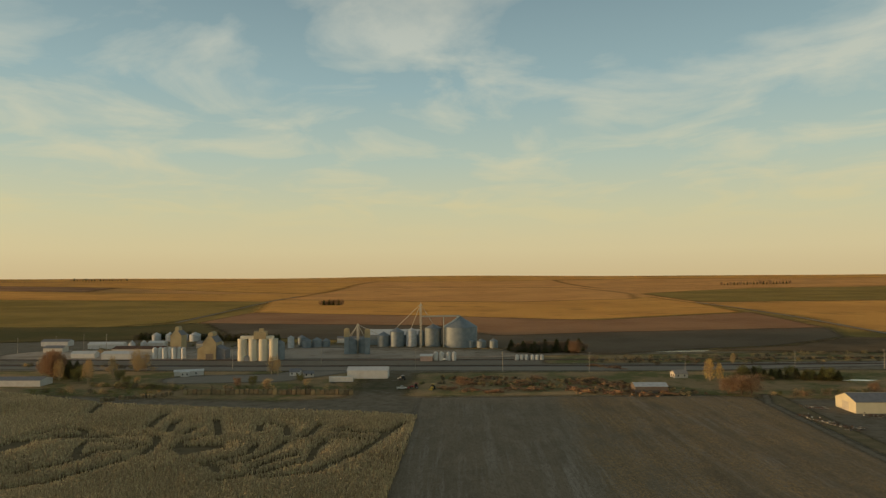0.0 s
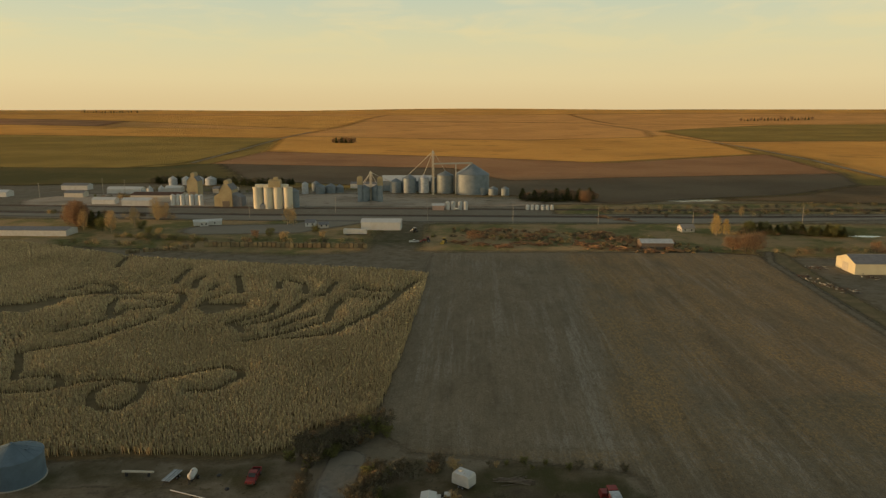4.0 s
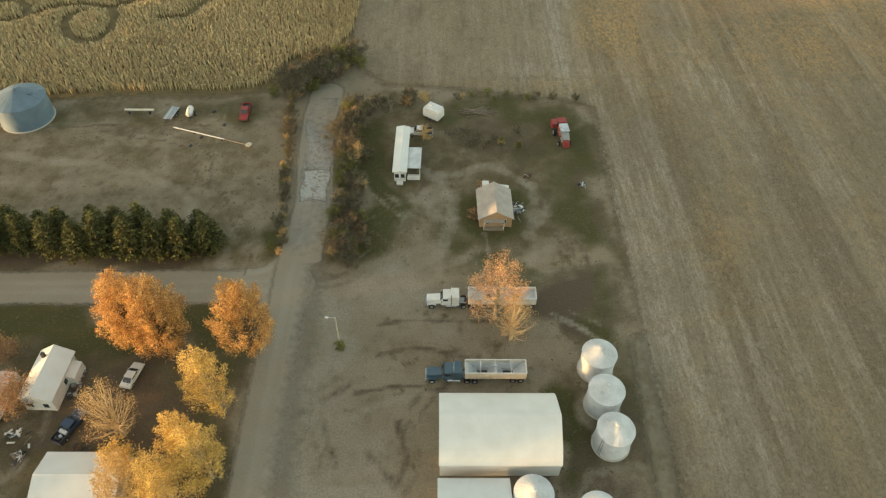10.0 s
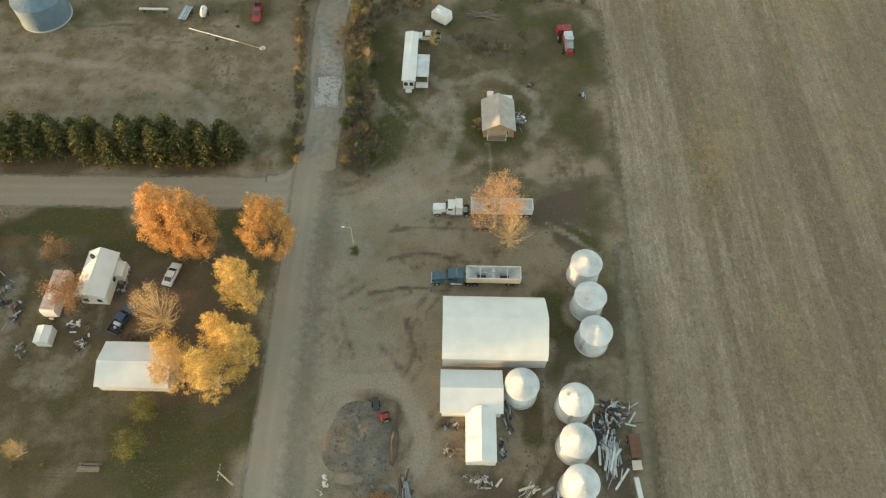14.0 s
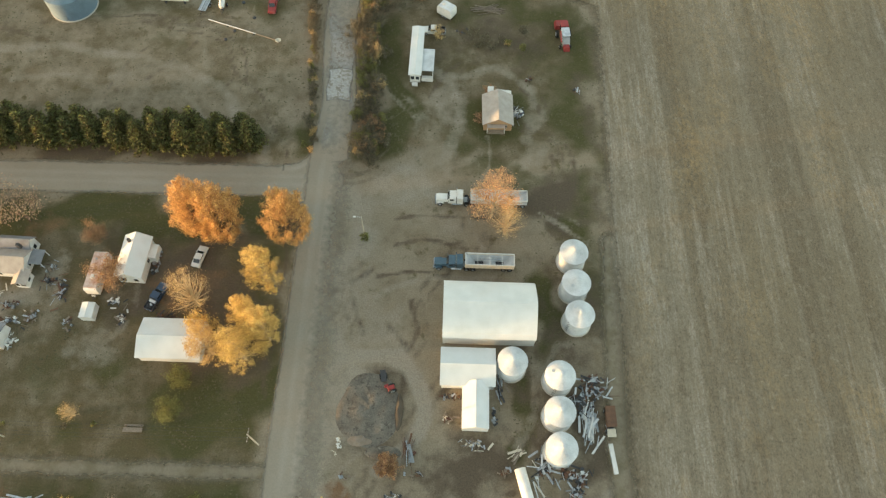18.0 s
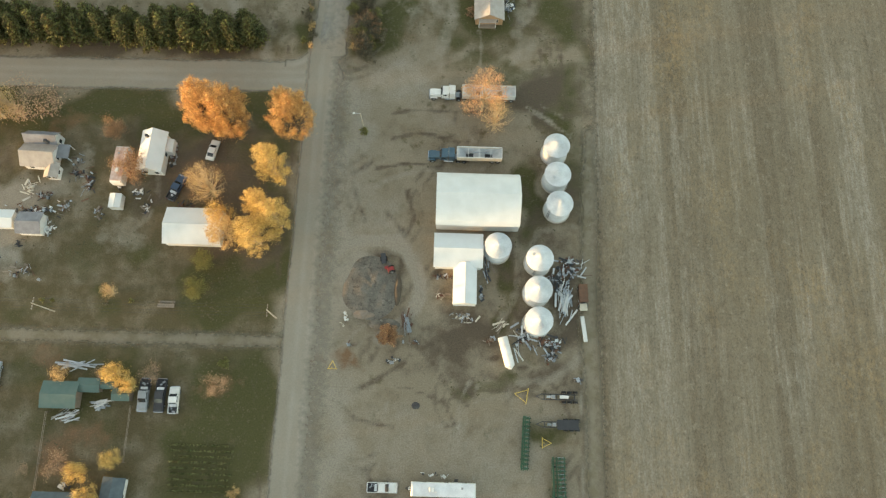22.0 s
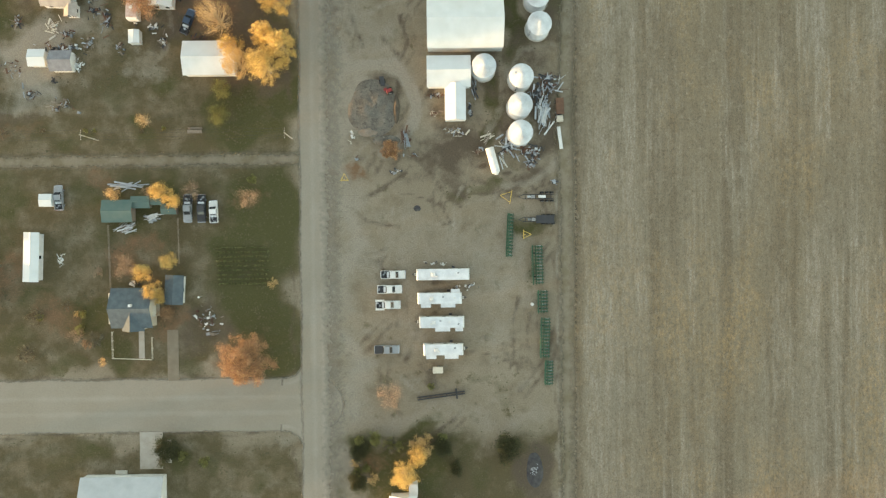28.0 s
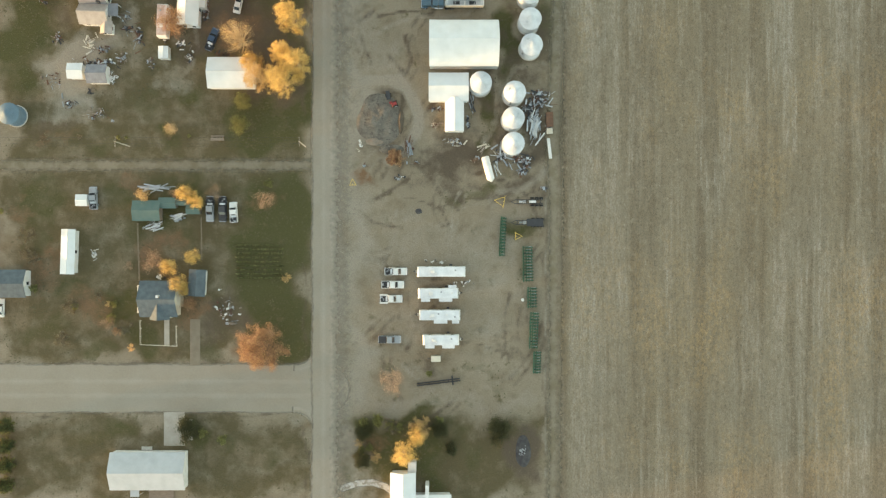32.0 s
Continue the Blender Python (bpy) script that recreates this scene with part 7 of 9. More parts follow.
def nurse_tank(x, y, turn, label, r=0.7, length=3.0):
    b = thing("tank_trailer", x, y, turn, label, "tank trailer")
    t = Shape()
    ring = [(0.0, 0), (0.55, 0.08), (0.9, 0.25), (1.0, 0.5)]
    prof = [(-length / 2 + d * r, k * r) for k, d in ring] + [(length / 2 - d * r, k * r) for k, d in reversed(ring)]
    n = 16
    pts = [(px, q * math.cos(2 * math.pi * i / n), 1.35 + q * math.sin(2 * math.pi * i / n)) for px, q in prof for i in range(n)]
    t.add(pts, [(j * n + i, j * n + (i + 1) % n, (j + 1) * n + (i + 1) % n, (j + 1) * n + i) for j in range(len(prof) - 1) for i in range(n)])
    part("tank", t, M_WHITE_PAINT, b, smooth=True)
    part("filler_cap", Shape().turned([(0.18, 1.35 + r - 0.05), (0.18, 1.35 + r + 0.12), (0, 1.35 + r + 0.14)], 10), M_GREY_PAINT, b)
    part("frame", Shape().box(0, 0, 0.62, length, 0.9, 0.12), M_DARK, b)
    part("saddle", Shape().box(-0.7, 0, 0.85, 0.15, 1.0, 0.4).box(0.7, 0, 0.85, 0.15, 1.0, 0.4), M_DARK, b)
    part("hitch", Shape().rod((length / 2, 0.4, 0.6), (length / 2 + 1.3, 0, 0.5), 0.05).rod((length / 2, -0.4, 0.6), (length / 2 + 1.3, 0, 0.5), 0.05), M_DARK, b)
    for s in (-1, 1):
        wheel_on(b, -0.3, s * 0.95, 0.45, 0.3)
    return b


nurse_tank(-55.3, 123.7, -85, "white chemical nurse tank on a two-wheel trailer")


def flat_trailer(x, y, turn, label, length=4.6, w=2.0, deck=None):
    b = thing("flat_trailer", x, y, turn, label, "trailer")
    for i in range(8):
        part("deck_board", Shape().box(0, -w / 2 + w * (i + 0.5) / 8, 0.82, length, w / 8 - 0.02, 0.06), deck or M_WOOD, b)
    part("frame", Shape().box(0, 0, 0.68, length, w * 0.7, 0.16), M_DARK, b)
    part("hitch", Shape().rod((length / 2, 0, 0.65), (length / 2 + 1.2, 0, 0.5), 0.06), M_DARK, b)
    for s in (-1, 1):
        for wx in (-0.45, 0.45):
            wheel_on(b, wx - length * 0.1, s * (w / 2 + 0.02), 0.36, 0.22)
    return b


flat_trailer(-59.6, 123.8, -100, "grey flatbed utility trailer with worn boards", 4.6, 1.9, M_SCRAP)
_b = thing("conveyor_beam", -67.0, 124.6, 0, "long pale steel beam on two stands", "beam")
part("beam", Shape().box(0, 0, 1.0, 6.6, 0.5, 0.3), M_CREAM, _b)
for _s in (-2.4, 2.2):
    part("stand", Shape().box(_s, 0, 0.45, 0.3, 0.6, 0.9), M_DARK, _b)
_b = thing("grain_auger", -49.3, 116.2, -19, "long thin grain auger lying on the dirt", "auger")
part("tube", Shape().rod((-9.2, 0, 0.35), (3.5, 0, 0.4), 0.12, n=8), M_GALV, _b)
part("tail_tube", Shape().rod((3.5, 0, 0.4), (9.0, 0, 0.3), 0.09, n=6), M_WOOD, _b)
part("intake_hopper", Shape().turned([(0.2, 0.05), (0.75, 0.55), (0.70, 0.6), (0.15, 0.15)], 6, 9.5, 0), M_CREAM, _b)
part("support", Shape().box(-4, 0, 0.12, 0.2, 0.7, 0.24).box(3, 0, 0.12, 0.2, 0.7, 0.24), M_DARK, _b)
for _x, _y in ((-51.3, 116.0), (-53.0, 113.2), (-50.6, 125.4), (-47.2, 120.4)):
    tagged(new("rock", Shape().turned([(0.0, -0.05), (0.42, 0.0), (0.5, 0.18), (0.25, 0.36), (0, 0.4)], 7).mesh("rock", M_DARK)), "small dark lump on the bare dirt", "rock").location = (_x, _y, 0)
travel_trailer(-0.6, 123.4, -35, 4.0, "small white camper beside the field", (), vents=1)
pickup(-3.6, 117.6, 180, M_WHITE_PAINT, "white flatbed truck behind the mobile home", "old", 5.6, M_DARK)

# pole pile and dead limbs
_b = thing("pole_pile", 9.6, 125.9, 0, "heap of grey weathered poles", "wood pile")
_rng = random.Random(9)
for _i in range(26):
    _a, _l = _rng.gauss(0, 0.25), _rng.uniform(3.5, 6.5)
    _x, _y, _z = _rng.uniform(-1.6, 1.6), _rng.uniform(-1.3, 1.3), 0.12 + 0.5 * _rng.random() ** 2
    part("pole", Shape().rod((_x - math.cos(_a) * _l / 2, _y - math.sin(_a) * _l / 2, _z), (_x + math.cos(_a) * _l / 2, _y + math.sin(_a) * _l / 2, _z * 0.8 + 0.02), 0.09, 0.06, 6), M_WOOD, _b)

# ---------------------------------------------------------------- scrap and clutter


def scrap_pile(x, y, rx, ry, n, label, seed, mats, length=(0.6, 2.5), turn=None, category="scrap pile", flat=0.5):
    """A heap of loose sheets, boards and pipes, each its own piece."""
    rng = random.Random(seed)
    b = thing("scrap_pile", x, y, 0, label, category)
    n = int(n * 1.6)
    for i in range(n):
        px, py = rng.gauss(0, rx * 0.5), rng.gauss(0, ry * 0.5)
        t = rng.uniform(0, 180) if turn is None else rng.gauss(turn, 12)
        l = rng.uniform(*length)
        z = 0.1 + 0.55 * rng.random() ** 2
        m = mats[rng.randrange(len(mats))]
        kind = rng.random()
        if kind < 0.35:
            a = radians(t)
            part("pipe", Shape().rod((px - math.cos(a) * l / 2, py - math.sin(a) * l / 2, z), (px + math.cos(a) * l / 2, py + math.sin(a) * l / 2, z + rng.uniform(-0.1, 0.4)), 0.055, n=5), m, b)
        elif kind < 0.35 + flat:
            part("sheet", Shape().box(px, py, z, l, rng.uniform(0.14, 0.42), 0.06, t), m, b)
        else:
            part("block", Shape().box(px, py, 0.3, rng.uniform(0.3, 0.8), rng.uniform(0.3, 0.7), rng.uniform(0.3, 0.6), t, 0.9), m, b)
    return b


METALS = (M_SCRAP, M_SCRAP, M_GALV, M_DARK, M_RUST)
scrap_pile(28.6, 31.4, 3.2, 2.4, 46, "heap of scrap metal sheets and pipes beside the bins", 1, METALS)
scrap_pile(26.2, 28.6, 1.8, 2.2, 24, "heap of rusty scrap metal between bins", 2, (M_SCRAP, M_RUST, M_DARK), (0.8, 2.4))
scrap_pile(27.6, 24.6, 1.4, 3.4, 30, "stack of long pale metal panels", 3, (M_GALV, M_SCRAP, M_WHITE_PAINT), (2.0, 4.2), 80, flat=0.65)
scrap_pile(24.2, 15.6, 3.2, 1.6, 34, "scrap metal heaped against a bin", 4, METALS, (0.6, 2.2))
scrap_pile(24.9, 13.2, 1.6, 1.4, 18, "rusted machine parts on the dirt", 5, (M_RUST, M_DARK, M_SCRAP), (0.6, 1.6))
scrap_pile(19.4, 17.2, 2.4, 1.8, 24, "tangle of scrap pipes and boards", 6, METALS, (0.8, 2.6))
scrap_pile(14.4, 18.6, 1.2, 1.2, 8, "weathered boards lying by the white tank", 7, (M_WOOD, M_CREAM), (2.0, 3.2), 40, "boards")
scrap_pile(18.0, 14.6, 0.5, 1.8, 4, "long pale boards on the dirt", 8, (M_CREAM, M_GALV), (3.0, 4.5), -68, "boards")
scrap_pile(11.4, 30.6, 0.8, 2.0, 12, "pipes and rails leaning by the workshop", 9, (M_SCRAP, M_DARK, M_WOOD), (1.4, 3.2), 105)
scrap_pile(7.2, 20.6, 2.0, 0.9, 18, "clutter of boards and frames behind the workshop", 10, (M_WOOD, M_SCRAP, M_CREAM), (0.6, 2.0))
scrap_pile(2.4, 24.8, 1.0, 1.2, 10, "small heap of scrap wood", 11, (M_WOOD, M_RUST, M_CREAM), (0.5, 1.6))
scrap_pile(2.8, 28.9, 2.2, 0.5, 12, "odds and ends along the workshop wall", 12, (M_DARK, M_RUST, M_SCRAP), (0.5, 1.2))
scrap_pile(10.6, 25.4, 0.4, 2.0, 8, "odds and ends along the wing's wall", 13, (M_GREY_PAINT, M_SCRAP, M_DARK), (0.4, 1.0))
scrap_pile(-4.6, 19.0, 1.1, 1.6, 16, "stack of poles and rails on the ground", 14, (M_SCRAP, M_WOOD, M_RUST), (2.6, 4.2), 86, "pole pile")
scrap_pile(-7.0, 11.2, 1.3, 0.6, 10, "small drums and scrap on the dirt", 15, (M_DARK, M_WHITE_PAINT, M_GREY_PAINT), (0.4, 0.9))
scrap_pile(-17.0, 19.4, 0.6, 1.4, 10, "scattered white rubbish beside the road", 16, (M_WHITE_PAINT, M_CREAM), (0.2, 0.7))
scrap_pile(16.2, 94.0, 1.3, 2.0, 22, "blue and grey clutter beside the cottage", 17, (M_BLUE_PAINT, M_GREY_PAINT, M_WHITE_PAINT, M_DARK), (0.4, 1.4))
scrap_pile(-62.4, 45.6, 1.3, 1.0, 14, "white appliances and junk in the yard", 18, (M_WHITE_PAINT, M_SCRAP, M_DARK), (0.4, 1.2))
scrap_pile(-60.2, 42.0, 0.8, 1.8, 14, "white and dark junk in the yard", 19, (M_WHITE_PAINT, M_DARK, M_WOOD), (0.4, 1.6))
scrap_pile(-52.6, 42.8, 2.6, 0.7, 16, "rusty machine parts behind the garage", 20, (M_RUST, M_DARK), (0.6, 1.6))
scrap_pile(-56.4, 53.8, 0.8, 3.0, 16, "clutter along the house wall", 21, (M_DARK, M_GREY_PAINT, M_RUST), (0.4, 1.2))
scrap_pile(-76.8, 49.4, 1.6, 1.2, 16, "car parts scattered on gravel", 22, (M_DARK, M_SCRAP, M_RUST), (0.5, 1.4))
scrap_pile(-73.6, 47.6, 1.0, 3.0, 22, "dark trailer frame heaped with parts", 23, (M_DARK, M_RUST, M_SCRAP), (0.6, 2.0))
scrap_pile(-85.8, 45.6, 1.4, 2.4, 12, "pale slabs and boards on gravel", 24, (M_CONCRETE, M_CREAM), (0.8, 2.2))
scrap_pile(-83.6, 40.8, 4.0, 0.9, 26, "row of yard junk behind the sheds", 25, (M_DARK, M_RUST, M_WHITE_PAINT, M_SCRAP), (0.4, 1.4))
scrap_pile(-80.2, 36.6, 0.9, 1.4, 16, "white drums and boxes beside the shed", 26, (M_WHITE_PAINT, M_WHITE_PAINT, M_GREY_PAINT), (0.4, 0.9))
scrap_pile(-85.8, 33.2, 1.0, 0.8, 6, "dark tarpaulined heap on gravel", 27, (M_DARK,), (0.6, 1.4))
scrap_pile(-69.6, -1.0, 2.0, 1.2, 22, "stack of corrugated metal sheets", 28, (M_SCRAP, M_GALV, M_WOOD), (1.4, 3.0), 20)
scrap_pile(-63.6, 1.2, 1.7, 1.0, 14, "pale metal sheets beside the green shed", 29, (M_SCRAP, M_WHITE_PAINT), (1.4, 2.6), 8)
scrap_pile(-69.4, 8.8, 2.6, 0.4, 8, "pipes laid along the ground", 30, (M_SCRAP, M_GALV), (3.5, 6.0), 1)
scrap_pile(-85.0, -8.6, 0.8, 1.4, 8, "white plastic rubbish on the grass", 31, (M_WHITE_PAINT, M_CREAM), (0.6, 1.6))
scrap_pile(-51.2, -22.6, 3.0, 2.6, 30, "garden furniture and clutter on a patio", 32, (M_GREY_PAINT, M_WOOD, M_WHITE_PAINT, M_RUST), (0.3, 1.0), None, "clutter")
scrap_pile(-49.9, -25.9, 1.8, 0.5, 6, "grey benches on the patio", 33, (M_GREY_PAINT, M_WOOD), (1.4, 2.0), 0, "bench")
scrap_pile(-68.0, -14.0, 1.4, 0.6, 10, "bins and boxes behind the house", 34, (M_DARK, M_WHITE_PAINT), (0.4, 0.8), None, "clutter")
scrap_pile(9.4, -15.6, 3.0, 0.8, 10, "hoses and odds and ends between trailers", 35, (M_DARK, M_GREY_PAINT, M_WHITE_PAINT), (0.3, 0.8), None, "clutter")
scrap_pile(2.2, -10.3, 3.6, 0.4, 8, "blocks and steps beside a camping trailer", 36, (M_WHITE_PAINT, M_WOOD, M_DARK), (0.3, 0.9), None, "clutter")

# white storage tank on the scrap heap, rail wagon body, pale panel
_b = thing("storage_tank", 15.7, 13.6, -75, "white cylindrical storage tank lying on timbers", "tank")
part("tank", Shape().rod((-3.0, 0, 1.15), (2.8, 0, 1.15), 1.0, 1.0, 18), M_WHITE_PAINT, _b)
part("tank_end", Shape().rod((2.8, 0, 1.15), (3.5, 0, 1.15), 1.0, 0.25, 18), M_WHITE_PAINT, _b)
part("timber", Shape().box(-1.8, 0, 0.1, 0.3, 2.0, 0.2).box(1.8, 0, 0.1, 0.3, 2.0, 0.2), M_WOOD, _b)
_b = thing("rusty_wagon", 31.4, 25.4, 92, "rusty red gravity wagon by the field track", "wagon")
part("box", Shape().box(0.6, 0, 1.2, 3.4, 1.6, 1.1, taper=1.1), M_RUST, _b)
part("frame", Shape().box(0, 0, 0.5, 5.4, 0.9, 0.2), M_DARK, _b)
part("front_deck", Shape().box(-2.2, 0, 0.8, 1.4, 1.5, 0.3), M_CREAM, _b)
for _s in (-1, 1):
    for _wx in (-1.8, 1.8):
        wheel_on(_b, _wx, _s * 0.8, 0.4, 0.25)
_b = thing("pale_beam", 31.5, 18.8, 97, "long pale painted steel beam on the ground", "beam")
part("beam", Shape().box(0, 0, 0.35, 5.2, 0.75, 0.5), M_WHITE_PAINT, _b)
part("foot", Shape().box(-1.8, 0, 0.05, 0.2, 0.9, 0.1).box(1.8, 0, 0.05, 0.2, 0.9, 0.1), M_WOOD, _b)
_b = thing("box_trailer", 2.4, -35.0, 0, "small pale enclosed cargo trailer", "trailer")
part("box", Shape().box(0, 0, 0.95, 2.4, 1.5, 0.9, taper=0.97), M_CREAM, _b)
part("hitch", Shape().rod((-1.2, 0, 0.5), (-2.2, 0, 0.4), 0.05), M_DARK, _b)
for _s in (-1, 1):
    wheel_on(_b, 0.1, _s * 0.8, 0.3, 0.2)
_b = thing("steel_boom", 3.1, -41.1, 7, "long dark steel boom lying on the ground", "beam")
part("boom", Shape().box(0, 0.28, 0.35, 11.2, 0.22, 0.35).box(0, -0.28, 0.35, 11.2, 0.22, 0.35), M_DARK, _b)
for _i in range(9):
    part("brace", Shape().box(-5 + _i * 1.25, 0, 0.35, 0.12, 0.6, 0.12), M_RUST, _b)
part("pivot", Shape().rod((3.6, -1.2, 0.4), (3.6, 1.2, 0.4), 0.2), M_DARK, _b)
_b = thing("bale", 24.6, -20.0, 0, "small white plastic drum on the dirt", "drum")
part("drum", Shape().turned([(0, 0), (0.36, 0), (0.38, 0.4), (0.36, 0.85), (0, 0.9)], 14), M_WHITE_PAINT, _b)
_b = thing("park_bench", -53.4, 21.4, 0, "weathered picnic bench on the grass", "bench")
part("seat", Shape().box(0, 0.5, 0.45, 3.4, 0.35, 0.07), M_WOOD, _b)
part("table_top", Shape().box(0, -0.35, 0.75, 3.4, 0.8, 0.07), M_WOOD, _b)
for _s in (-1.3, 1.3):
    part("leg", Shape().box(_s, 0, 0.36, 0.1, 1.2, 0.7), M_WOOD, _b)


# ---------------------------------------------------------------- heaps and burnt spots
def heap(name, x, y, rx, ry, h, label, material, seed, category="dirt pile", flat=0.35, n=34):
    """A low uneven heap."""
    s = Shape()
    rings = 12
    pts = []
    for j in range(rings + 1):
        k = j / rings
        for i in range(n):
            a = 2 * math.pi * i / n
            wob = 1 + 0.16 * noise.noise(Vector((math.cos(a) * 1.3, math.sin(a) * 1.3, seed)))
            px, py = k * rx * wob * math.cos(a), k * ry * wob * math.sin(a)
            z = h * min(1.0, (1 - k) / (1 - flat)) ** 0.8 * (0.75 + 0.6 * noise.noise(Vector((px * 0.45, py * 0.45, seed + 3)))) + 0.22 * noise.noise(Vector((px * 1.3, py * 1.3, seed))) * (1 - k)
            pts.append((px, py, max(z, -0.02) + 0.02 if j < rings else -0.04))
    s.add(pts, [(j * n + i, (j + 1) * n + i, (j + 1) * n + (i + 1) % n, j * n + (i + 1) % n) for j in range(rings) for i in range(n)])
    ob = new(name, s.mesh(name, material, True))
    ob.location = (x, y, 0)
    return tagged(ob, label, category)


heap("dirt_mound", -11.9, 26.2, 6.0, 7.0, 0.5, "broad heap of dark spoil and mulch in the yard", M_DIRT_PILE, 1.0)
heap("dirt_mound", -6.6, 25.8, 0.8, 3.4, 0.8, "dark ridge of spoil beside the heap", mat("dark_mulch", (0.07, 0.058, 0.044), 0.95, (0.11, 0.09, 0.065), 0.8, 6), 2.0)
heap("dirt_mound", -9.0, 18.6, 3.4, 1.3, 0.6, "low dark ridge of soil", M_DIRT_PILE, 3.0)
heap("dirt_mound", -13.2, 20.6, 2.4, 1.1, 0.5, "small heap of reddish gravel", mat("red_gravel", (0.25, 0.205, 0.16), 0.95, (0.2, 0.16, 0.12), 1.5, 9), 4.0)
heap("ash_pit", 24.8, -59.0, 2.1, 4.2, 0.25, "burnt patch of ash and charred rubbish", M_CHAR, 5.0, "ash heap")
heap("ash_pit", -2.0, 2.7, 0.9, 0.7, 0.25, "small burnt spot on the dirt", M_CHAR, 6.0, "ash heap")
scrap_pile(24.9, -59.2, 0.8, 1.6, 10, "charred scraps in the fire pit", 40, (M_GREY_PAINT, M_SCRAP), (0.3, 0.8))
_b = thing("red_tiller", -8.2, 30.0, 20, "small red machine on the spoil heap", "machine")
part("engine", Shape().box(0, 0, 1.15, 1.4, 0.9, 0.8, taper=0.8), M_RED_PAINT, _b)
part("chute", Shape().box(-0.7, 0.6, 1.0, 0.8, 0.5, 0.5), M_RED_PAINT, _b)
for _s in (-1, 1):
    wheel_on(_b, 0.1, _s * 0.55, 0.75, 0.25)
_b = thing("small_trailer", -9.8, 32.3, 100, "small dark trailer frame on the heap", "trailer")
part("frame", Shape().box(0, 0, 0.75, 2.2, 1.0, 0.25), M_DARK, _b)
for _s in (-1, 1):
    wheel_on(_b, 0, _s * 0.6, 0.5, 0.2)

# ---------------------------------------------------------------- fences, garden, walks, poles


def fence(points, label, height=1.1, gap=2.4, rails=2, material=None):
    material = material or M_WOOD
    b = thing("fence", points[0][0], points[0][1], 0, label, "fence")
    ox, oy = points[0]
    for (x0, y0), (x1, y1) in zip(points[:-1], points[1:]):
        L = math.hypot(x1 - x0, y1 - y0)
        n = max(1, round(L / gap))
        for i in range(n + 1):
            px, py = x0 + (x1 - x0) * i / n - ox, y0 + (y1 - y0) * i / n - oy
            part("post", Shape().box(px, py, height / 2, 0.12, 0.12, height), material, b)
        for j in range(rails):
            z = height * (0.45 + 0.45 * j / max(1, rails - 1))
            part("rail", Shape().rod((x0 - ox, y0 - oy, z), (x1 - ox, y1 - oy, z), 0.05, n=4), material, b)
    return b


fence([(-73.1, -25.3), (-73.0, -31.4), (-63.8, -31.8), (-63.9, -26.7)], "low white-railed fence round a front yard", material=M_CREAM)
fence([(-73.7, -0.5), (-73.3, -15.0)], "weathered wooden yard fence")
fence([(-57.5, 1.0), (-57.4, -9.5)], "weathered wooden yard fence")
M_DRIVE = mat("drive_gravel", (0.215, 0.182, 0.135), 0.95, (0.165, 0.138, 0.098), 0.5, 6, bump=0.3)
M_CONC_WALK = mat("walk_concrete", (0.40, 0.37, 0.32), 0.9, (0.31, 0.28, 0.23), 0.5, 6, bump=0.3)
for _x0, _x1, _y0, _y1, _lab in ((-67.2, -65.9, -31.6, -25.0, "concrete front walk of the house"), (-67.3, -62.0, -57.4, -48.8, "concrete driveway in front of the house"), (-60.6, -58.0, -36.8, -25.0, "gravel driveway beside the house"),
                                 (-62.2, -60.0, -50.6, -56.0, "concrete parking strip beside the drive")):
    tagged(new("pavement", Shape().box((_x0 + _x1) / 2, (_y0 + _y1) / 2, 0.04, abs(_x1 - _x0), abs(_y1 - _y0), 0.10).mesh("pavement", M_DRIVE if "gravel" in _lab else M_CONC_WALK)), _lab, "pavement", "", "structure")
road("pavement_walk", [(-21.5, -68.4), (-18, -67.2), (-14, -66.9), (-10.5, -68.0), (-8.6, -69.5)], 0.75, 0.06, "curved pale gravel garden walk", 0.5, 0.4, M_CONCRETE_PATCH, category="pavement")
M_GARDEN = mat("garden_plants", (0.10, 0.12, 0.04), 0.9, (0.28, 0.25, 0.12), 0.9, 6, island=0.4, translucent=0.2)


def garden_row(x0, x1, y, label, seed, dense=60, h=0.4):
    rng = random.Random(seed)
    s = Shape()
    for i in range(dense):
        x = rng.uniform(x0, x1)
        for k in range(4):
            a, l = rng.random() * 6.28, rng.uniform(0.2, h)
            s.add([(x, y + rng.gauss(0, 0.12), 0), (x + 0.12, y, 0), (x + math.cos(a) * 0.25, y + math.sin(a) * 0.25, l), (x + math.cos(a) * 0.25 - 0.12, y + math.sin(a) * 0.25, l * 0.9)], [(0, 1, 2, 3)])
    return tagged(new("garden_row", s.mesh("garden_row", M_GARDEN)), label, "plants", "garden rows", "stuff")


for _i in range(9):
    garden_row(-49 + 0.3 * (_i % 3), -37.2 + 0.4 * (_i % 2), -6.0 - _i * 1.05, "row of withered garden vegetables", 60 + _i)


# pole wood lightened in colour for the low sun on the poles
M_POLE = mat("sunlit_pole", (0.50, 0.44, 0.35), 0.85, (0.38, 0.33, 0.26), 0.6, 9)


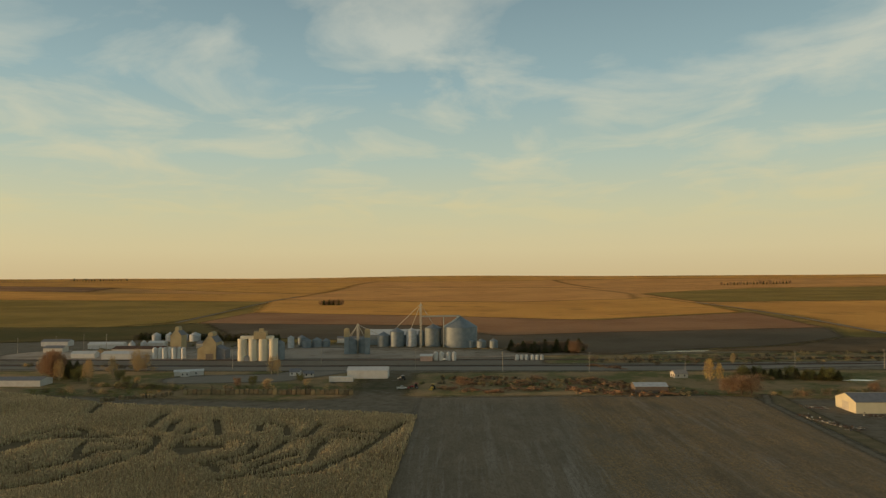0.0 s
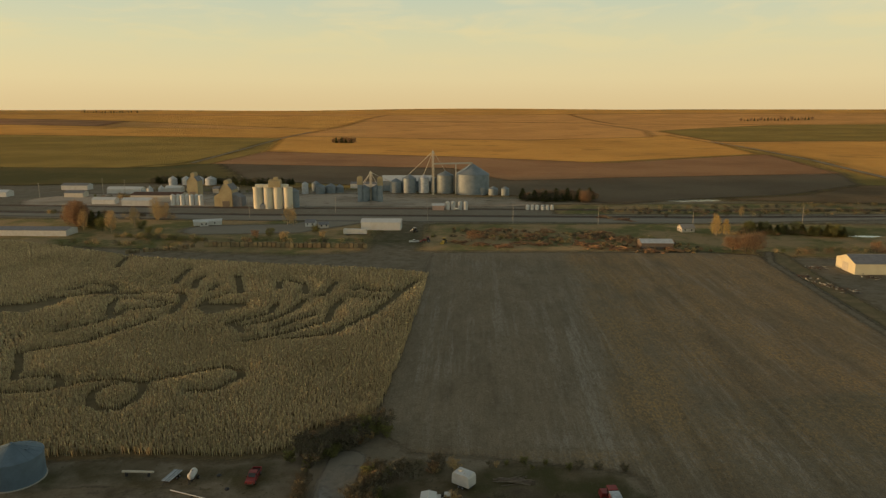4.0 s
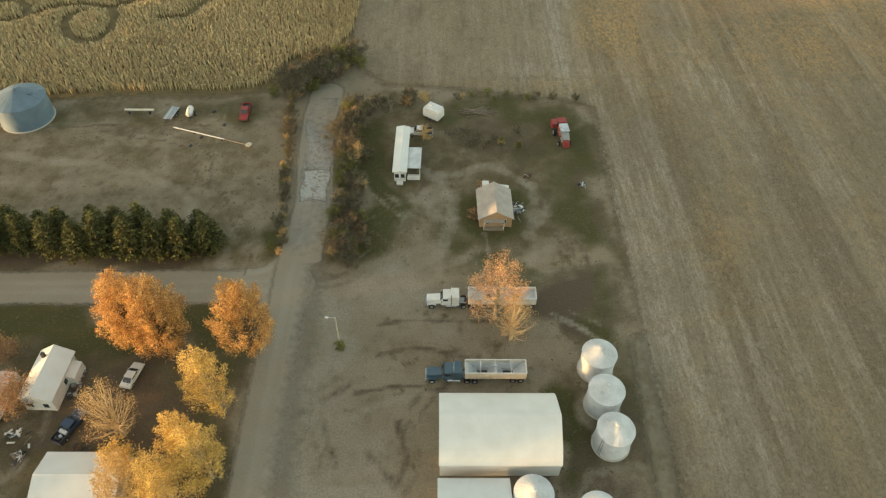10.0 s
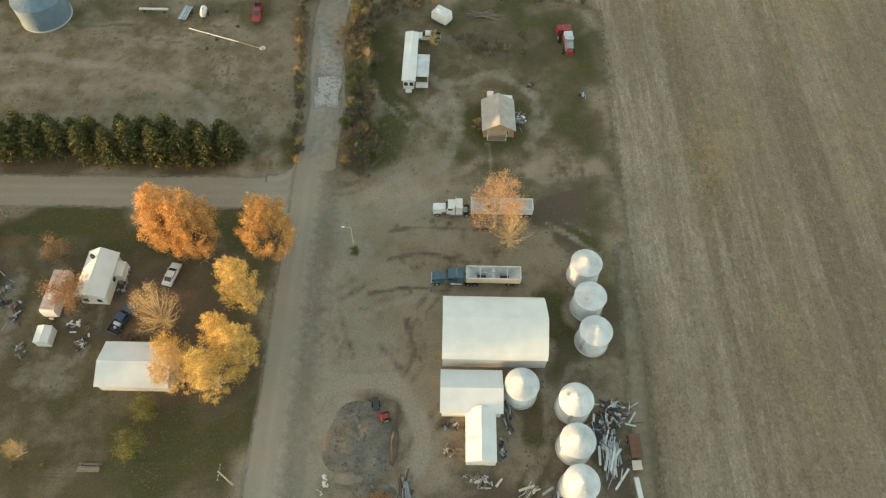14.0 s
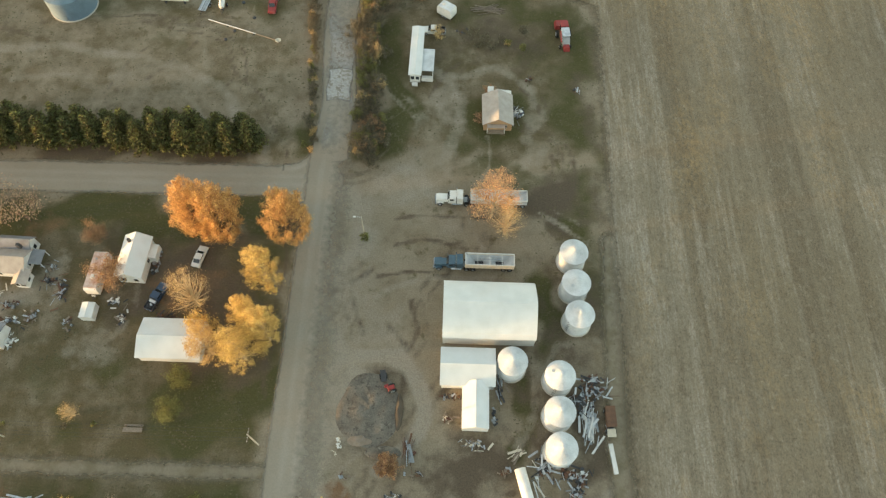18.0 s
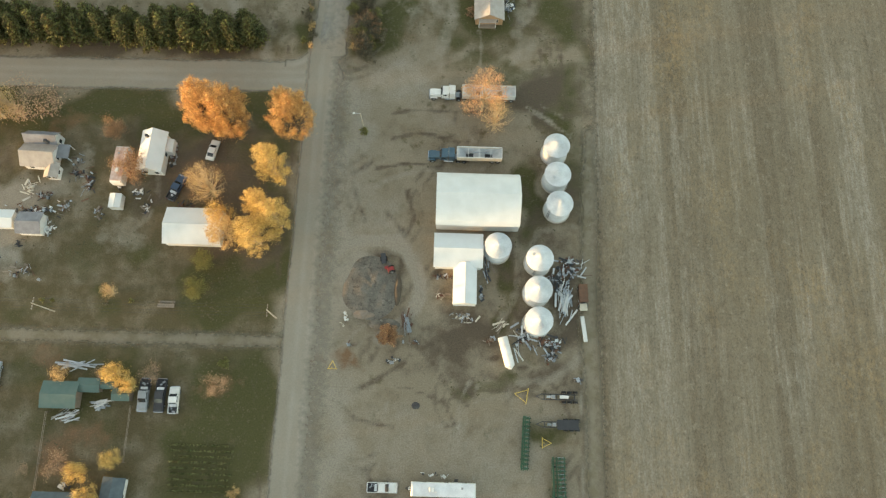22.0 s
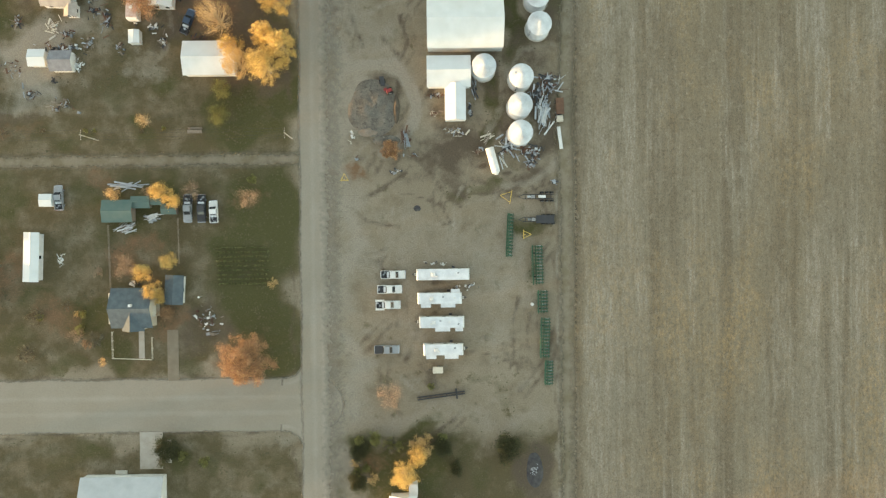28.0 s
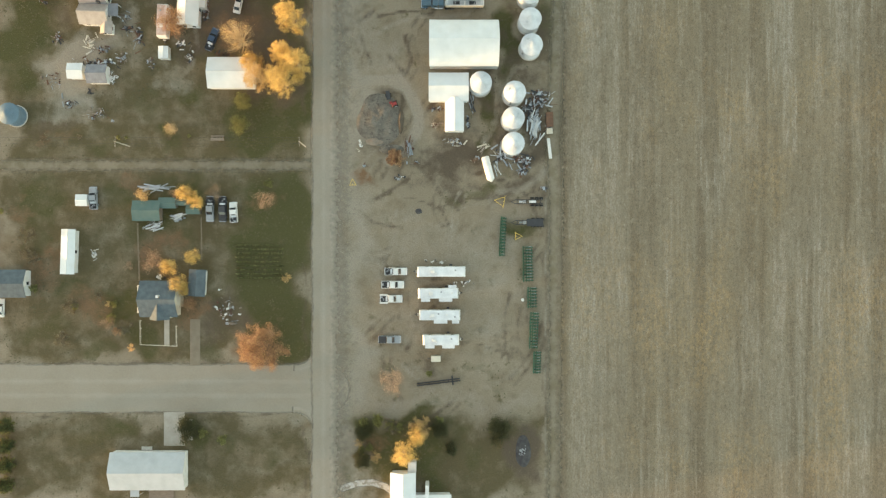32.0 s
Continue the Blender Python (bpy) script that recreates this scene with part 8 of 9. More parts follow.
def utility_pole(x, y, h, label, turn=0.0, arm=True, lamp=False, group=""):
    b = thing("utility_pole", x, y, turn, label, "utility pole", group)
    part("pole", Shape().rod((0, 0, -0.2), (0, 0, h), 0.16, 0.10, 8), M_POLE, b)
    if arm:
        part("cross_arm", Shape().box(0, 0, h - 0.6, 0.12, 2.4, 0.14), M_WOOD, b)
        for s in (-1.05, -0.45, 0.45, 1.05):
            part("insulator", Shape().turned([(0.05, h - 0.53), (0.06, h - 0.42), (0.0, h - 0.38)], 8, 0, s), M_WHITE_PAINT, b)
    if lamp:
        part("lamp_arm", Shape().rod((0, 0, h - 0.2), (-1.2, 0, h + 0.05), 0.04), M_GALV, b)
        part("lamp_head", Shape().box(-1.35, 0, h + 0.03, 0.55, 0.3, 0.18, taper=0.8), M_WHITE_PAINT, b)
    return b


M_WIRE = mat("cable", (0.05, 0.05, 0.05), 0.6)


def cables(points, label, offsets=((0, 0),), sag=0.6):
    s = Shape()
    for off, dz in offsets:
        for (x0, y0, z0), (x1, y1, z1) in zip(points[:-1], points[1:]):
            last = None
            for i in range(11):
                k = i / 10
                p = (x0 + (x1 - x0) * k, y0 + (y1 - y0) * k + off, z0 + (z1 - z0) * k - sag * 4 * k * (1 - k) + dz)
                if last:
                    s.rod(last, p, 0.018, n=3)
                last = p
    return tagged(new("overhead_cable", s.mesh("overhead_cable", M_WIRE)), label, "cable", "", "structure")


utility_pole(-15.7, 61.8, 7.6, "wooden yard light pole with a white lamp", 0, False, True)
utility_pole(-31.0, 19.3, 8.6, "wooden utility pole at the lot corner")
utility_pole(-76.0, 19.3, 8.6, "wooden utility pole behind the lots")
utility_pole(-121.0, 19.3, 8.6, "wooden utility pole behind the lots")
cables([(-121, 19.3, 8.1), (-76, 19.3, 8.1), (-31, 19.3, 8.1)], "thin overhead electric cables", ((-1.05, 0), (-0.45, 0), (0.45, 0), (1.05, 0)))
_b = thing("yard_lamp", -52.4, -17.3, 0, "short white yard lamp on a post", "lamp")
part("post", Shape().rod((0, 0, 0), (0, 0, 2.2), 0.05), M_GREY_PAINT, _b)
part("globe", Shape().turned([(0.0, 2.15), (0.2, 2.25), (0.25, 2.45), (0.15, 2.62), (0, 2.66)], 12), M_WHITE_PAINT, _b)

# ---------------------------------------------------------------- shrubs and garden trees
BR, OR, OL, TA = "tangled brown twiggy roadside brush", "low shrub with orange autumn leaves", "low shrub with olive leaves", "low shrub with pale dry leaves"
KINDS = (("shrub_brown", BR), ("shrub_orange", OR), ("shrub_olive", OL), ("shrub_tan", TA))


def shrubs(x0, y0, x1, y1, n, wide, seed, weights, size=(0.7, 1.3), group="roadside brush"):
    rng = random.Random(seed)
    for i in range(n):
        k = (i + rng.random()) / n
        x, y = x0 + (x1 - x0) * k + rng.gauss(0, wide), y0 + (y1 - y0) * k + rng.gauss(0, wide * 0.6)
        kind, lab = rng.choices(KINDS, weights)[0]
        tree(kind, x, y, lab, rng.uniform(*size), rng.uniform(0, 360), "shrub", group)


shrubs(-16.6, 80, -19.4, 128, 78, 1.5, 1, (8, 1, 6, 1), (0.7, 1.3))
shrubs(-16.8, 79, -16.2, 90, 14, 1.3, 2, (4, 5, 3, 1), (0.7, 1.1))
shrubs(-15, 126, -4, 130, 9, 1.2, 3, (4, 1, 3, 2), (0.7, 1.1))
shrubs(-34, 131, -22.5, 148, 72, 2.4, 4, (9, 1, 4, 1), (0.8, 1.5))
shrubs(-29.0, 82, -33.6, 134, 60, 0.6, 5, (7, 0, 3, 2), (0.3, 0.65))
shrubs(2, 132, 34, 130, 12, 1.0, 6, (3, 0, 3, 2), (0.4, 0.8))
shrubs(6, 113, 20, 114, 9, 2.6, 7, (4, 1, 2, 2), (0.5, 0.9))
shrubs(-17, -51, 4, -51.5, 10, 1.2, 8, (1, 0, 5, 1), (0.9, 1.5), "garden shrubs")
shrubs(-17, -56, -14, -60, 4, 1.0, 9, (0, 1, 4, 2), (0.8, 1.3), "garden shrubs")
shrubs(-100, 21, -60, 21.5, 6, 0.8, 10, (4, 0, 4, 0), (0.35, 0.6), "yard brush")
shrubs(-106, 8, -92, -30, 9, 3.0, 11, (4, 0, 4, 0), (0.6, 1.1), "yard brush")
shrubs(-82, -16, -76, -33, 7, 2.2, 12, (2, 2, 4, 2), (0.5, 1.0), "yard brush")
tree("gold_small", -60.0, 7.0, "golden tree over the green-roofed shed", 1.0)
tree("gold_small", -58.0, 4.6, "golden tree over the green-roofed shed", 0.85)
tree("pink_bare", -63.8, 7.2, "small red-orange autumn tree", 0.6)
tree("pink_bare", -53.6, 7.4, "small half-bare yard tree", 0.9)
tree("fruit", -71.6, 6.6, "small half-bare yard tree", 0.9)
tree("pink_bare", -40.6, 5.4, "small pinkish bare-twigged tree", 1.0)
tree("shrub_olive", -40.0, 9.8, "round dark evergreen bush on the lawn", 0.9, category="shrub")
tree("gold_small", -58.9, -8.6, "golden autumn yard tree", 0.85)
tree("pink_bare", -68.4, -10.0, "small pinkish autumn tree behind the house", 1.1)
tree("gold_small", -64.6, -11.6, "golden autumn tree beside the house", 0.9)
tree("gold_small", -62.3, -15.2, "golden autumn tree beside the house", 0.95)
tree("gold_small", -61.6, -17.6, "golden autumn tree beside the house", 0.75)
tree("russet", -60.2, -20.6, "reddish autumn tree beside the house", 0.6)
tree("pink_bare", -75.6, -11.2, "low reddish autumn yard tree", 0.5)
tree("pink_bare", -80.4, -25.6, "low pale half-bare garden shrub", 0.7, category="shrub")
tree("shrub_tan", -35.8, -14.2, "tall dry withered garden plant", 0.9, category="shrub")
tree("bare", -64.6, 23.4, "small dark bare tree in the vacant lot", 0.4)
tree("olive", -47.2, 24.6, "yellow-green shrub on the lawn", 0.9)
tree("olive", -46.4, 30.2, "olive shrub beside the garage", 0.8)
tree("pink_bare", -84.2, 62.6, "large brown half-bare tree beside the old house", 2.2)
tree("bare", -90.6, 62.4, "large bare autumn tree beside the old house", 0.9)
tree("tan", -94.6, 62.0, "half-bare tan tree beside the old house", 1.2)
tree("tan", -99.0, 63.0, "half-bare tan tree beside the street", 1.1)
tree("bare", -103.0, 64.5, "large bare autumn tree beside the street", 0.9)
tree("russet", -69.2, 58.9, "small orange-brown yard tree", 0.8)
tree("russet", -63.6, 49.4, "orange-brown tree over the old trailer", 1.15)
tree("orange_bush", -8.0, 16.2, "dense rusty orange bush by the spoil heap", 1.0)
tree("pink_bare", -8.6, -40.2, "spindly red-brown bare shrub", 1.3)
tree("shrub_olive", 0.8, -38.8, "low dark weed clump", 0.7, category="shrub")
tree("gold_b", -5.6, -58.2, "golden tree in front of the white house", 0.72)
tree("gold_small", -2.8, -54.2, "golden tree in front of the white house", 1.0)
tree("round_bush", 18.2, -53.0, "round olive shrub on bare ground", 1.0, category="shrub")
tree("round_bush", 3.4, -52.6, "dark olive shrub beside the house", 0.7, category="shrub")
tree("round_bush", 6.4, -58.0, "dark olive shrub beside the house", 0.5, category="shrub")
tree("round_bush", -15.8, -53.4, "dark olive shrub beside the house", 0.7, category="shrub")
tree("round_bush", -16.4, -60.4, "dark olive shrub beside the house", 0.75, category="shrub")
tree("round_bush", -60.6, -52.6, "dark olive shrub beside the driveway", 0.95, category="shrub")
tree("shrub_olive", -57.0, -53.8, "low olive shrub on the lawn", 0.9, category="shrub")
tree("shrub_olive", -52.0, -55.4, "low olive shrub on the lawn", 1.0, category="shrub")
for _y in (-52, -57, -62, -67):
    tree("pine_c", -107.0, _y, "dark evergreen at the lot's edge", 0.75, group="evergreen hedge")
tree("russet", 9.6, 98.6, "small russet shrub behind the cottage", 0.5, category="shrub")
tree("shrub_orange", 7.2, 91.6, "orange shrub beside the cottage", 0.9, category="shrub")
tree("shrub_tan", -2.8, 115.6, "dry shrub behind the mobile home", 1.2, category="shrub")
tree("bare", -16.4, 109.4, "pale dead limbs in the brush", 0.35)
tree("shrub_olive", -15.6, 60.8, "low weedy shrub at the light pole", 0.8, category="shrub")

# more junk round the west house
for _i, (_x, _y, _rx, _ry, _n) in enumerate(((-94.0, 47.0, 1.6, 1.4, 12), (-82.5, 44.0, 2.2, 1.2, 14), (-90.0, 39.0, 1.5, 1.0, 8), (-95.5, 36.0, 2.0, 1.6, 12), (-78.0, 41.5, 1.4, 1.8, 12), (-70.5, 40.5, 1.0, 1.6, 8), (-84.5, 27.5, 2.8, 1.6, 14), (-91.0, 30.0, 2.0, 1.6, 10), (-76.5, 52.5, 1.4, 1.0, 8), (-98.0, 56.0, 1.2, 1.0, 6), (-66.8, 49.6, 1.0, 0.8, 8))):
    scrap_pile(_x, _y, _rx, _ry, int(_n * 1.4), "scattered boards, drums and junk on grey gravel", 140 + _i, (M_SCRAP, M_WOOD, M_DARK, M_GREY_PAINT, M_RUST), (0.4, 1.5), category="junk")
for _i, (_x, _y, _rx, _ry, _n) in enumerate(((8.6, 29.4, 0.6, 1.2, 8), (31.0, 24.0, 0.8, 1.6, 10), (12.6, 16.0, 1.2, 0.7, 8), (30.0, 8.6, 0.8, 0.6, 6), (-3.0, 15.2, 1.4, 0.6, 8), (-15.6, 14.4, 0.8, 0.5, 5), (19.0, 104.0, 1.2, 0.8, 6), (30.0, 101.0, 0.8, 0.8, 6), (3.0, 118.0, 1.6, 0.6, 8))):
    scrap_pile(_x, _y, _rx, _ry, _n, "odd pieces of scrap metal and timber on dirt", 160 + _i, (M_SCRAP, M_WOOD, M_DARK, M_RUST), (0.4, 1.4), category="junk")
# ---------------------------------------------------------------- the elevators and the far side of town
M_SILO = mat("silo_concrete", (0.82, 0.74, 0.56), 0.75, (0.70, 0.62, 0.47), 0.12, 2)
M_ELEVATOR = mat("yellowed_cladding", (0.52, 0.42, 0.24), 0.7, (0.36, 0.28, 0.155), 0.15, 3)
# bin steel with the shade on the far bins mixed into its colour
M_SHADE_STEEL = mat("shaded_bin_steel", (0.27, 0.31, 0.33), 0.55, (0.19, 0.225, 0.245), 0.3, 4, metal=0.2, random=0.12)
M_BALE = mat("old_straw_bale", (0.27, 0.21, 0.12), 0.95, (0.17, 0.14, 0.08), 0.9, 6, random=0.25)
M_LOG = mat("split_logs", (0.36, 0.21, 0.11), 0.9, (0.22, 0.13, 0.075), 1.2, 8, random=0.25)
M_RAIL_BED = soil("rail_ballast", [((0.15, 0.125, 0.10),), ((0.11, 0.09, 0.07), "", 0.2, 0.45, 0.6)], cover=True)
# pale cladding with the yellow of the low sun put into its colour
M_SUNLIT_CLAD = mat("sunlit_cladding", (0.74, 0.67, 0.46), 0.6, (0.66, 0.59, 0.40), 0.3, 4)
M_WATER = mat("still_water", (0.35, 0.38, 0.40), 0.12, (0.42, 0.44, 0.45), 0.2, 3, spec=0.8)

# concrete silos with their gallery and headhouse
_b = thing("concrete_silos", -146, 498.5, 0, "four pale concrete grain silos with a headhouse on top", "grain silo")
for _x in (-11.3, -3.6, 3.7, 11.2):
    part("silo", Shape().turned([(3.3, -0.2), (3.3, 15.2), (3.5, 15.25), (3.5, 15.7), (0, 15.8)], 28, _x, 0), M_SILO, _b)
part("gallery", Shape().extrude_x([(-1.6, 15.7), (1.6, 15.7), (1.6, 17.4), (0, 18.0), (-1.6, 17.4)], -12.5, 11.5), M_SILO, _b)
part("headhouse", Shape().extrude_x([(-2.4, 15.7), (2.4, 15.7), (2.4, 20.4), (0, 21.4), (-2.4, 20.4)], -2.5, 6.5), M_ELEVATOR, _b)
part("cupola", Shape().extrude_x([(-1.2, 20.0), (1.2, 20.0), (1.2, 22.6), (0, 23.3), (-1.2, 22.6)], 1.0, 4.2), M_ELEVATOR, _b)
part("door", Shape().box(-7.6, -3.2, 1.6, 3.2, 0.3, 3.2), M_GREY_PAINT, _b)
part("drive_shed", Shape().extrude_x([(-2.4, 0), (2.4, 0), (2.4, 3.2), (0, 4.2), (-2.4, 3.2)], -9.5, -5.0), M_GREY_PAINT, _b)
for _x, _y in ((-131.5, 505), (-136.5, 512)):
    grain_bin(_x, _y, 3.2, 12.2, 14.0, "tall grey steel bin behind the silos", M_SHADE_STEEL, "elevator bins", plinth=False)


def wood_elevator(x, y, turn, label, w, depth, eave, ridge, cup, lean=True):
    """An old country elevator: gabled tower with a cupola and lean-to sheds."""
    b = thing("grain_elevator", x, y, turn, label, "grain elevator")
    part("tower", Shape().extrude_y([(-w / 2, -0.2), (w / 2, -0.2), (w / 2, eave), (w * 0.18, ridge), (-w * 0.18, ridge), (-w / 2, eave)], -depth / 2, depth / 2), M_ELEVATOR, b)
    part("cupola", Shape().extrude_y([(-w * 0.18, ridge - 0.5), (w * 0.18, ridge - 0.5), (w * 0.18, cup - 1.0), (0, cup), (-w * 0.18, cup - 1.0)], -depth * 0.32, depth * 0.32), M_ELEVATOR, b)
    part("roof", Shape().add([(-w / 2 - 0.3, -depth / 2 - 0.3, eave), (-w * 0.18, -depth / 2 - 0.3, ridge + 0.2), (-w * 0.18, depth / 2 + 0.3, ridge + 0.2), (-w / 2 - 0.3, depth / 2 + 0.3, eave)], [(0, 1, 2, 3)]), M_GREY_ROOF, b)
    part("roof", Shape().add([(w / 2 + 0.3, -depth / 2 - 0.3, eave), (w * 0.18, -depth / 2 - 0.3, ridge + 0.2), (w * 0.18, depth / 2 + 0.3, ridge + 0.2), (w / 2 + 0.3, depth / 2 + 0.3, eave)], [(3, 2, 1, 0)]), M_GREY_ROOF, b)
    part("loading_door", Shape().box(0, -depth / 2 - 0.05, 2.2, w * 0.55, 0.2, 4.2), M_WOOD, b)
    if lean:
        part("lean_to", Shape().extrude_y([(-w / 2 - 4.4, -0.2), (-w / 2, -0.2), (-w / 2, eave * 0.82), (-w / 2 - 4.4, eave * 0.62)], -depth * 0.42, depth * 0.42), M_ELEVATOR, b)
        # the east lean-to is on the shaded side: its shade is the grey colour
        part("lean_to", Shape().extrude_y([(w / 2, -0.2), (w / 2 + 6.5, -0.2), (w / 2 + 6.5, eave * 0.55), (w / 2, eave * 0.8)], -depth * 0.42, depth * 0.42), M_GREY_ROOF, b)
    return b


wood_elevator(-184.0, 512, 0, "old yellow-clad wooden grain elevator with lean-to sheds", 9.6, 13, 12.4, 16.6, 20.0)
wood_elevator(-231.5, 566, 0, "old yellow-clad wooden grain elevator", 9.0, 11, 13.0, 16.6, 20.2, False)
for _i in range(7):
    _b = thing("fuel_tank", -227.5 + _i * 3.6, 513 + (_i % 2) * 1.5, 0, "tall white storage tank beside the elevator", "tank", "elevator tanks")
    part("tank", Shape().turned([(1.75, -0.1), (1.75, 7.6), (0.2, 8.5), (0, 8.5)], 18), M_WHITE_METAL, _b)
for _x, _y, _r, _e, _p in ((-143.5, 586, 2.8, 8.5, 10.2), (-130.5, 588, 4.2, 6.0, 8.2), (-122.5, 592, 4.2, 6.0, 8.2), (-115.5, 596, 3.4, 5.0, 7.0), (-137.5, 600, 3.4, 7.5, 9.5)):
    # the narrow bin is sunlit: paler steel; the others take the shaded colour
    grain_bin(_x, _y, _r, _e, _p, "grey steel bin in the elevator yard", M_GALV if _r < 3 else M_SHADE_STEEL, "elevator bins", plinth=False)
for _x, _y, _r, _e, _p in ((-85.5, 541, 4.6, 10.5, 13.0), (-75.5, 545, 4.4, 10.5, 13.0), (-66, 596, 5.2, 9.5, 12.5), (-54.5, 596, 6.0, 12.5, 16.0), (-42.0, 596, 4.6, 13.0, 15.6), (-33.6, 598, 2.5, 12.5, 14.0), (-23.3, 595, 7.0, 15.6, 19.0), (8.5, 582, 3.4, 6.0, 8.0), (17.5, 580, 4.0, 5.6, 7.6), (27.5, 577, 3.4, 6.0, 8.0)):
    # one sunlit bin in paler steel, the rest in the shaded colour
    grain_bin(_x, _y, _r, _e, _p, "tall steel bin of the grain terminal", M_GALV if _x in (-42.0,) else M_SHADE_STEEL, "terminal bins", plinth=False)
grain_bin(-0.2, 592, 14.6, 16.9, 25.8, "huge steel grain bin with a conical roof", M_SHADE_STEEL, "terminal bins", plinth=False)
shed("flat_storage", -80, -36, 606, 624, 9.0, 13.0, "long white-roofed flat grain store behind the bins", M_SHADE_STEEL, M_WHITE_METAL)


def leg_tower(x, y, h, label, reach, boxes=1):
    """A bucket-elevator tower: lattice mast, head box and spouts splaying down to the bins."""
    b = thing("elevator_leg", x, y, 0, label, "elevator leg")
    for sx, sy in ((-0.9, -0.9), (0.9, -0.9), (0.9, 0.9), (-0.9, 0.9)):
        part("mast_post", Shape().rod((sx, sy, 0), (sx, sy, h * 0.86), 0.14, n=4), M_CREAM, b)
    n = int(h / 3)
    for i in range(n):
        z0, z1 = h * 0.86 * i / n, h * 0.86 * (i + 1) / n
        part("brace", Shape().rod((-0.9, -0.9, z0), (0.9, -0.9, z1), 0.08, n=4).rod((-0.9, 0.9, z1), (0.9, 0.9, z0), 0.08, n=4), M_CREAM, b)
    part("leg_casing", Shape().box(0, 0, h * 0.46, 0.9, 0.6, h * 0.92), M_CREAM, b)
    part("head_box", Shape().box(0, 0, h * 0.93, 2.2, 1.6, 1.8, taper=0.7), M_CREAM, b)
    part("head_peak", Shape().rod((0, 0, h * 0.95), (0, 0, h), 0.3, 0.12, 6), M_CREAM, b)
    for dx, dy, z in reach:
        part("spout", Shape().rod((0, 0, h * 0.95), (dx, dy, z), 0.22, n=6), M_CREAM, b)
    return b


leg_tower(-33.0, 580, 38.6, "tall pale elevator leg with spouts splaying to the bins", ((-21.5, 16, 16.2), (-9, 16, 15.8), (9.7, 15, 19), (-0.6, 18, 14.2)))
leg_tower(-80.5, 545, 23.5, "elevator leg over twin steel bins", ((-5, -4, 13.0), (5, 0, 13.0), (14, 20, 12.5), (-10, 3, 9)))
_b = thing("conveyor_bridge", -33, 581, 0, "high conveyor bridge from the leg to the huge bin", "conveyor")
part("bridge", Shape().box(16.5, 4, 26.2, 33.5, 1.4, 1.2, 14), M_CREAM, _b)
part("tower_post", Shape().rod((19, 4.4, 0), (19, 4.4, 26), 0.7, 0.6, 4), M_CREAM, _b)
part("spout", Shape().rod((20, 4.4, 15), (32, 8.2, 26), 0.7, 0.7, 6), M_WHITE_METAL, _b)
for _x, _h in ((-88.0, 19.0), (-72.0, 18.5)):
    _b = thing("dryer_tower", _x, 537, 0, "yellow-sided grain dryer tower", "grain dryer")
    part("tower", Shape().box(0, 0, _h / 2, 3.4, 3.4, _h), M_SHADE_STEEL, _b)
    part("head_box", Shape().box(0, 0, _h - 2.6, 3.9, 3.8, 6.0), M_ELEVATOR, _b)
    part("cap", Shape().box(0, 0, _h + 0.9, 3.9, 3.8, 1.0, taper=0.3), M_ELEVATOR, _b)

# white tanks along the railway
for _i in range(6):
    _b = thing("upright_tank", 40.2 + _i * 3.35 + (0.8 if _i > 2 else 0), 497, 0, "white plastic upright tank beside the railway", "tank", "railway tanks")
    part("tank", Shape().turned([(1.3, 0), (1.36, 1.5), (1.3, 3.2), (0.4, 3.9), (0, 3.9)], 16), M_WHITE_PAINT, _b)
for _i, _x in enumerate((-17.6, -13.6, -8.6, -4.6)):
    _b = thing("upright_tank", _x, 496, 0, "tall white upright tank by the siding", "tank", "siding tanks")
    part("tank", Shape().turned([(1.6, 0), (1.6, 5.4), (0.4, 6.4), (0, 6.4)], 16), M_WHITE_PAINT, _b)
shed("siding_office", -28.5, -20.0, 492, 497, 3.6, 4.8, "small pinkish office building by the siding", mat("pink_cladding", (0.55, 0.40, 0.33), 0.7, (0.46, 0.33, 0.27), 0.5, 5), M_WHITE_METAL)
nurse_tank(-11.0, 492, 0, "white tank trailer by the siding")

# railway: ballast and rails
for _y0, _nm in ((468.0, "main"), (500.0, "siding")):
    road("ground_ballast_" + _nm, [(-420, _y0 + 10), (-150, _y0), (150, _y0 - 2), (420, _y0 + 12)], 2.6, 0.08, "dark railway ballast running past the elevators", 2.0, 2.5, M_RAIL_BED, category="railway")
    for _o in (-0.75, 0.75):
        _s = Shape()
        for _p, _q in (((-420, _y0 + 10), (-150, _y0)), ((-150, _y0), (150, _y0 - 2)), ((150, _y0 - 2), (420, _y0 + 12))):
            _s.rod((_p[0], _p[1] + _o, 0.2), (_q[0], _q[1] + _o, 0.2), 0.08, n=4)
        tagged(new("rail", _s.mesh("rail", M_RUST)), "worn steel railway rail on ballast", "rail", "", "structure")
for _x, _y, _h in ((-150, 455, 12.5), (-96.4, 480, 12.0), (-29.4, 451, 12.8), (26.4, 438, 12.8), (79.8, 434, 12.8), (133, 416, 12.8), (209.7, 442, 12.5), (267.3, 446, 12.5), (320, 450, 12.5)):
    utility_pole(_x, _y, _h, "tall wooden utility pole along the railway", 90, True, group="railway poles")
for _x, _y in ((-330, 560), (-318, 580), (-296, 575), (-352, 545)):
    utility_pole(_x, _y, 13, "tall wooden utility pole at the town's edge", 0, True, group="town poles")

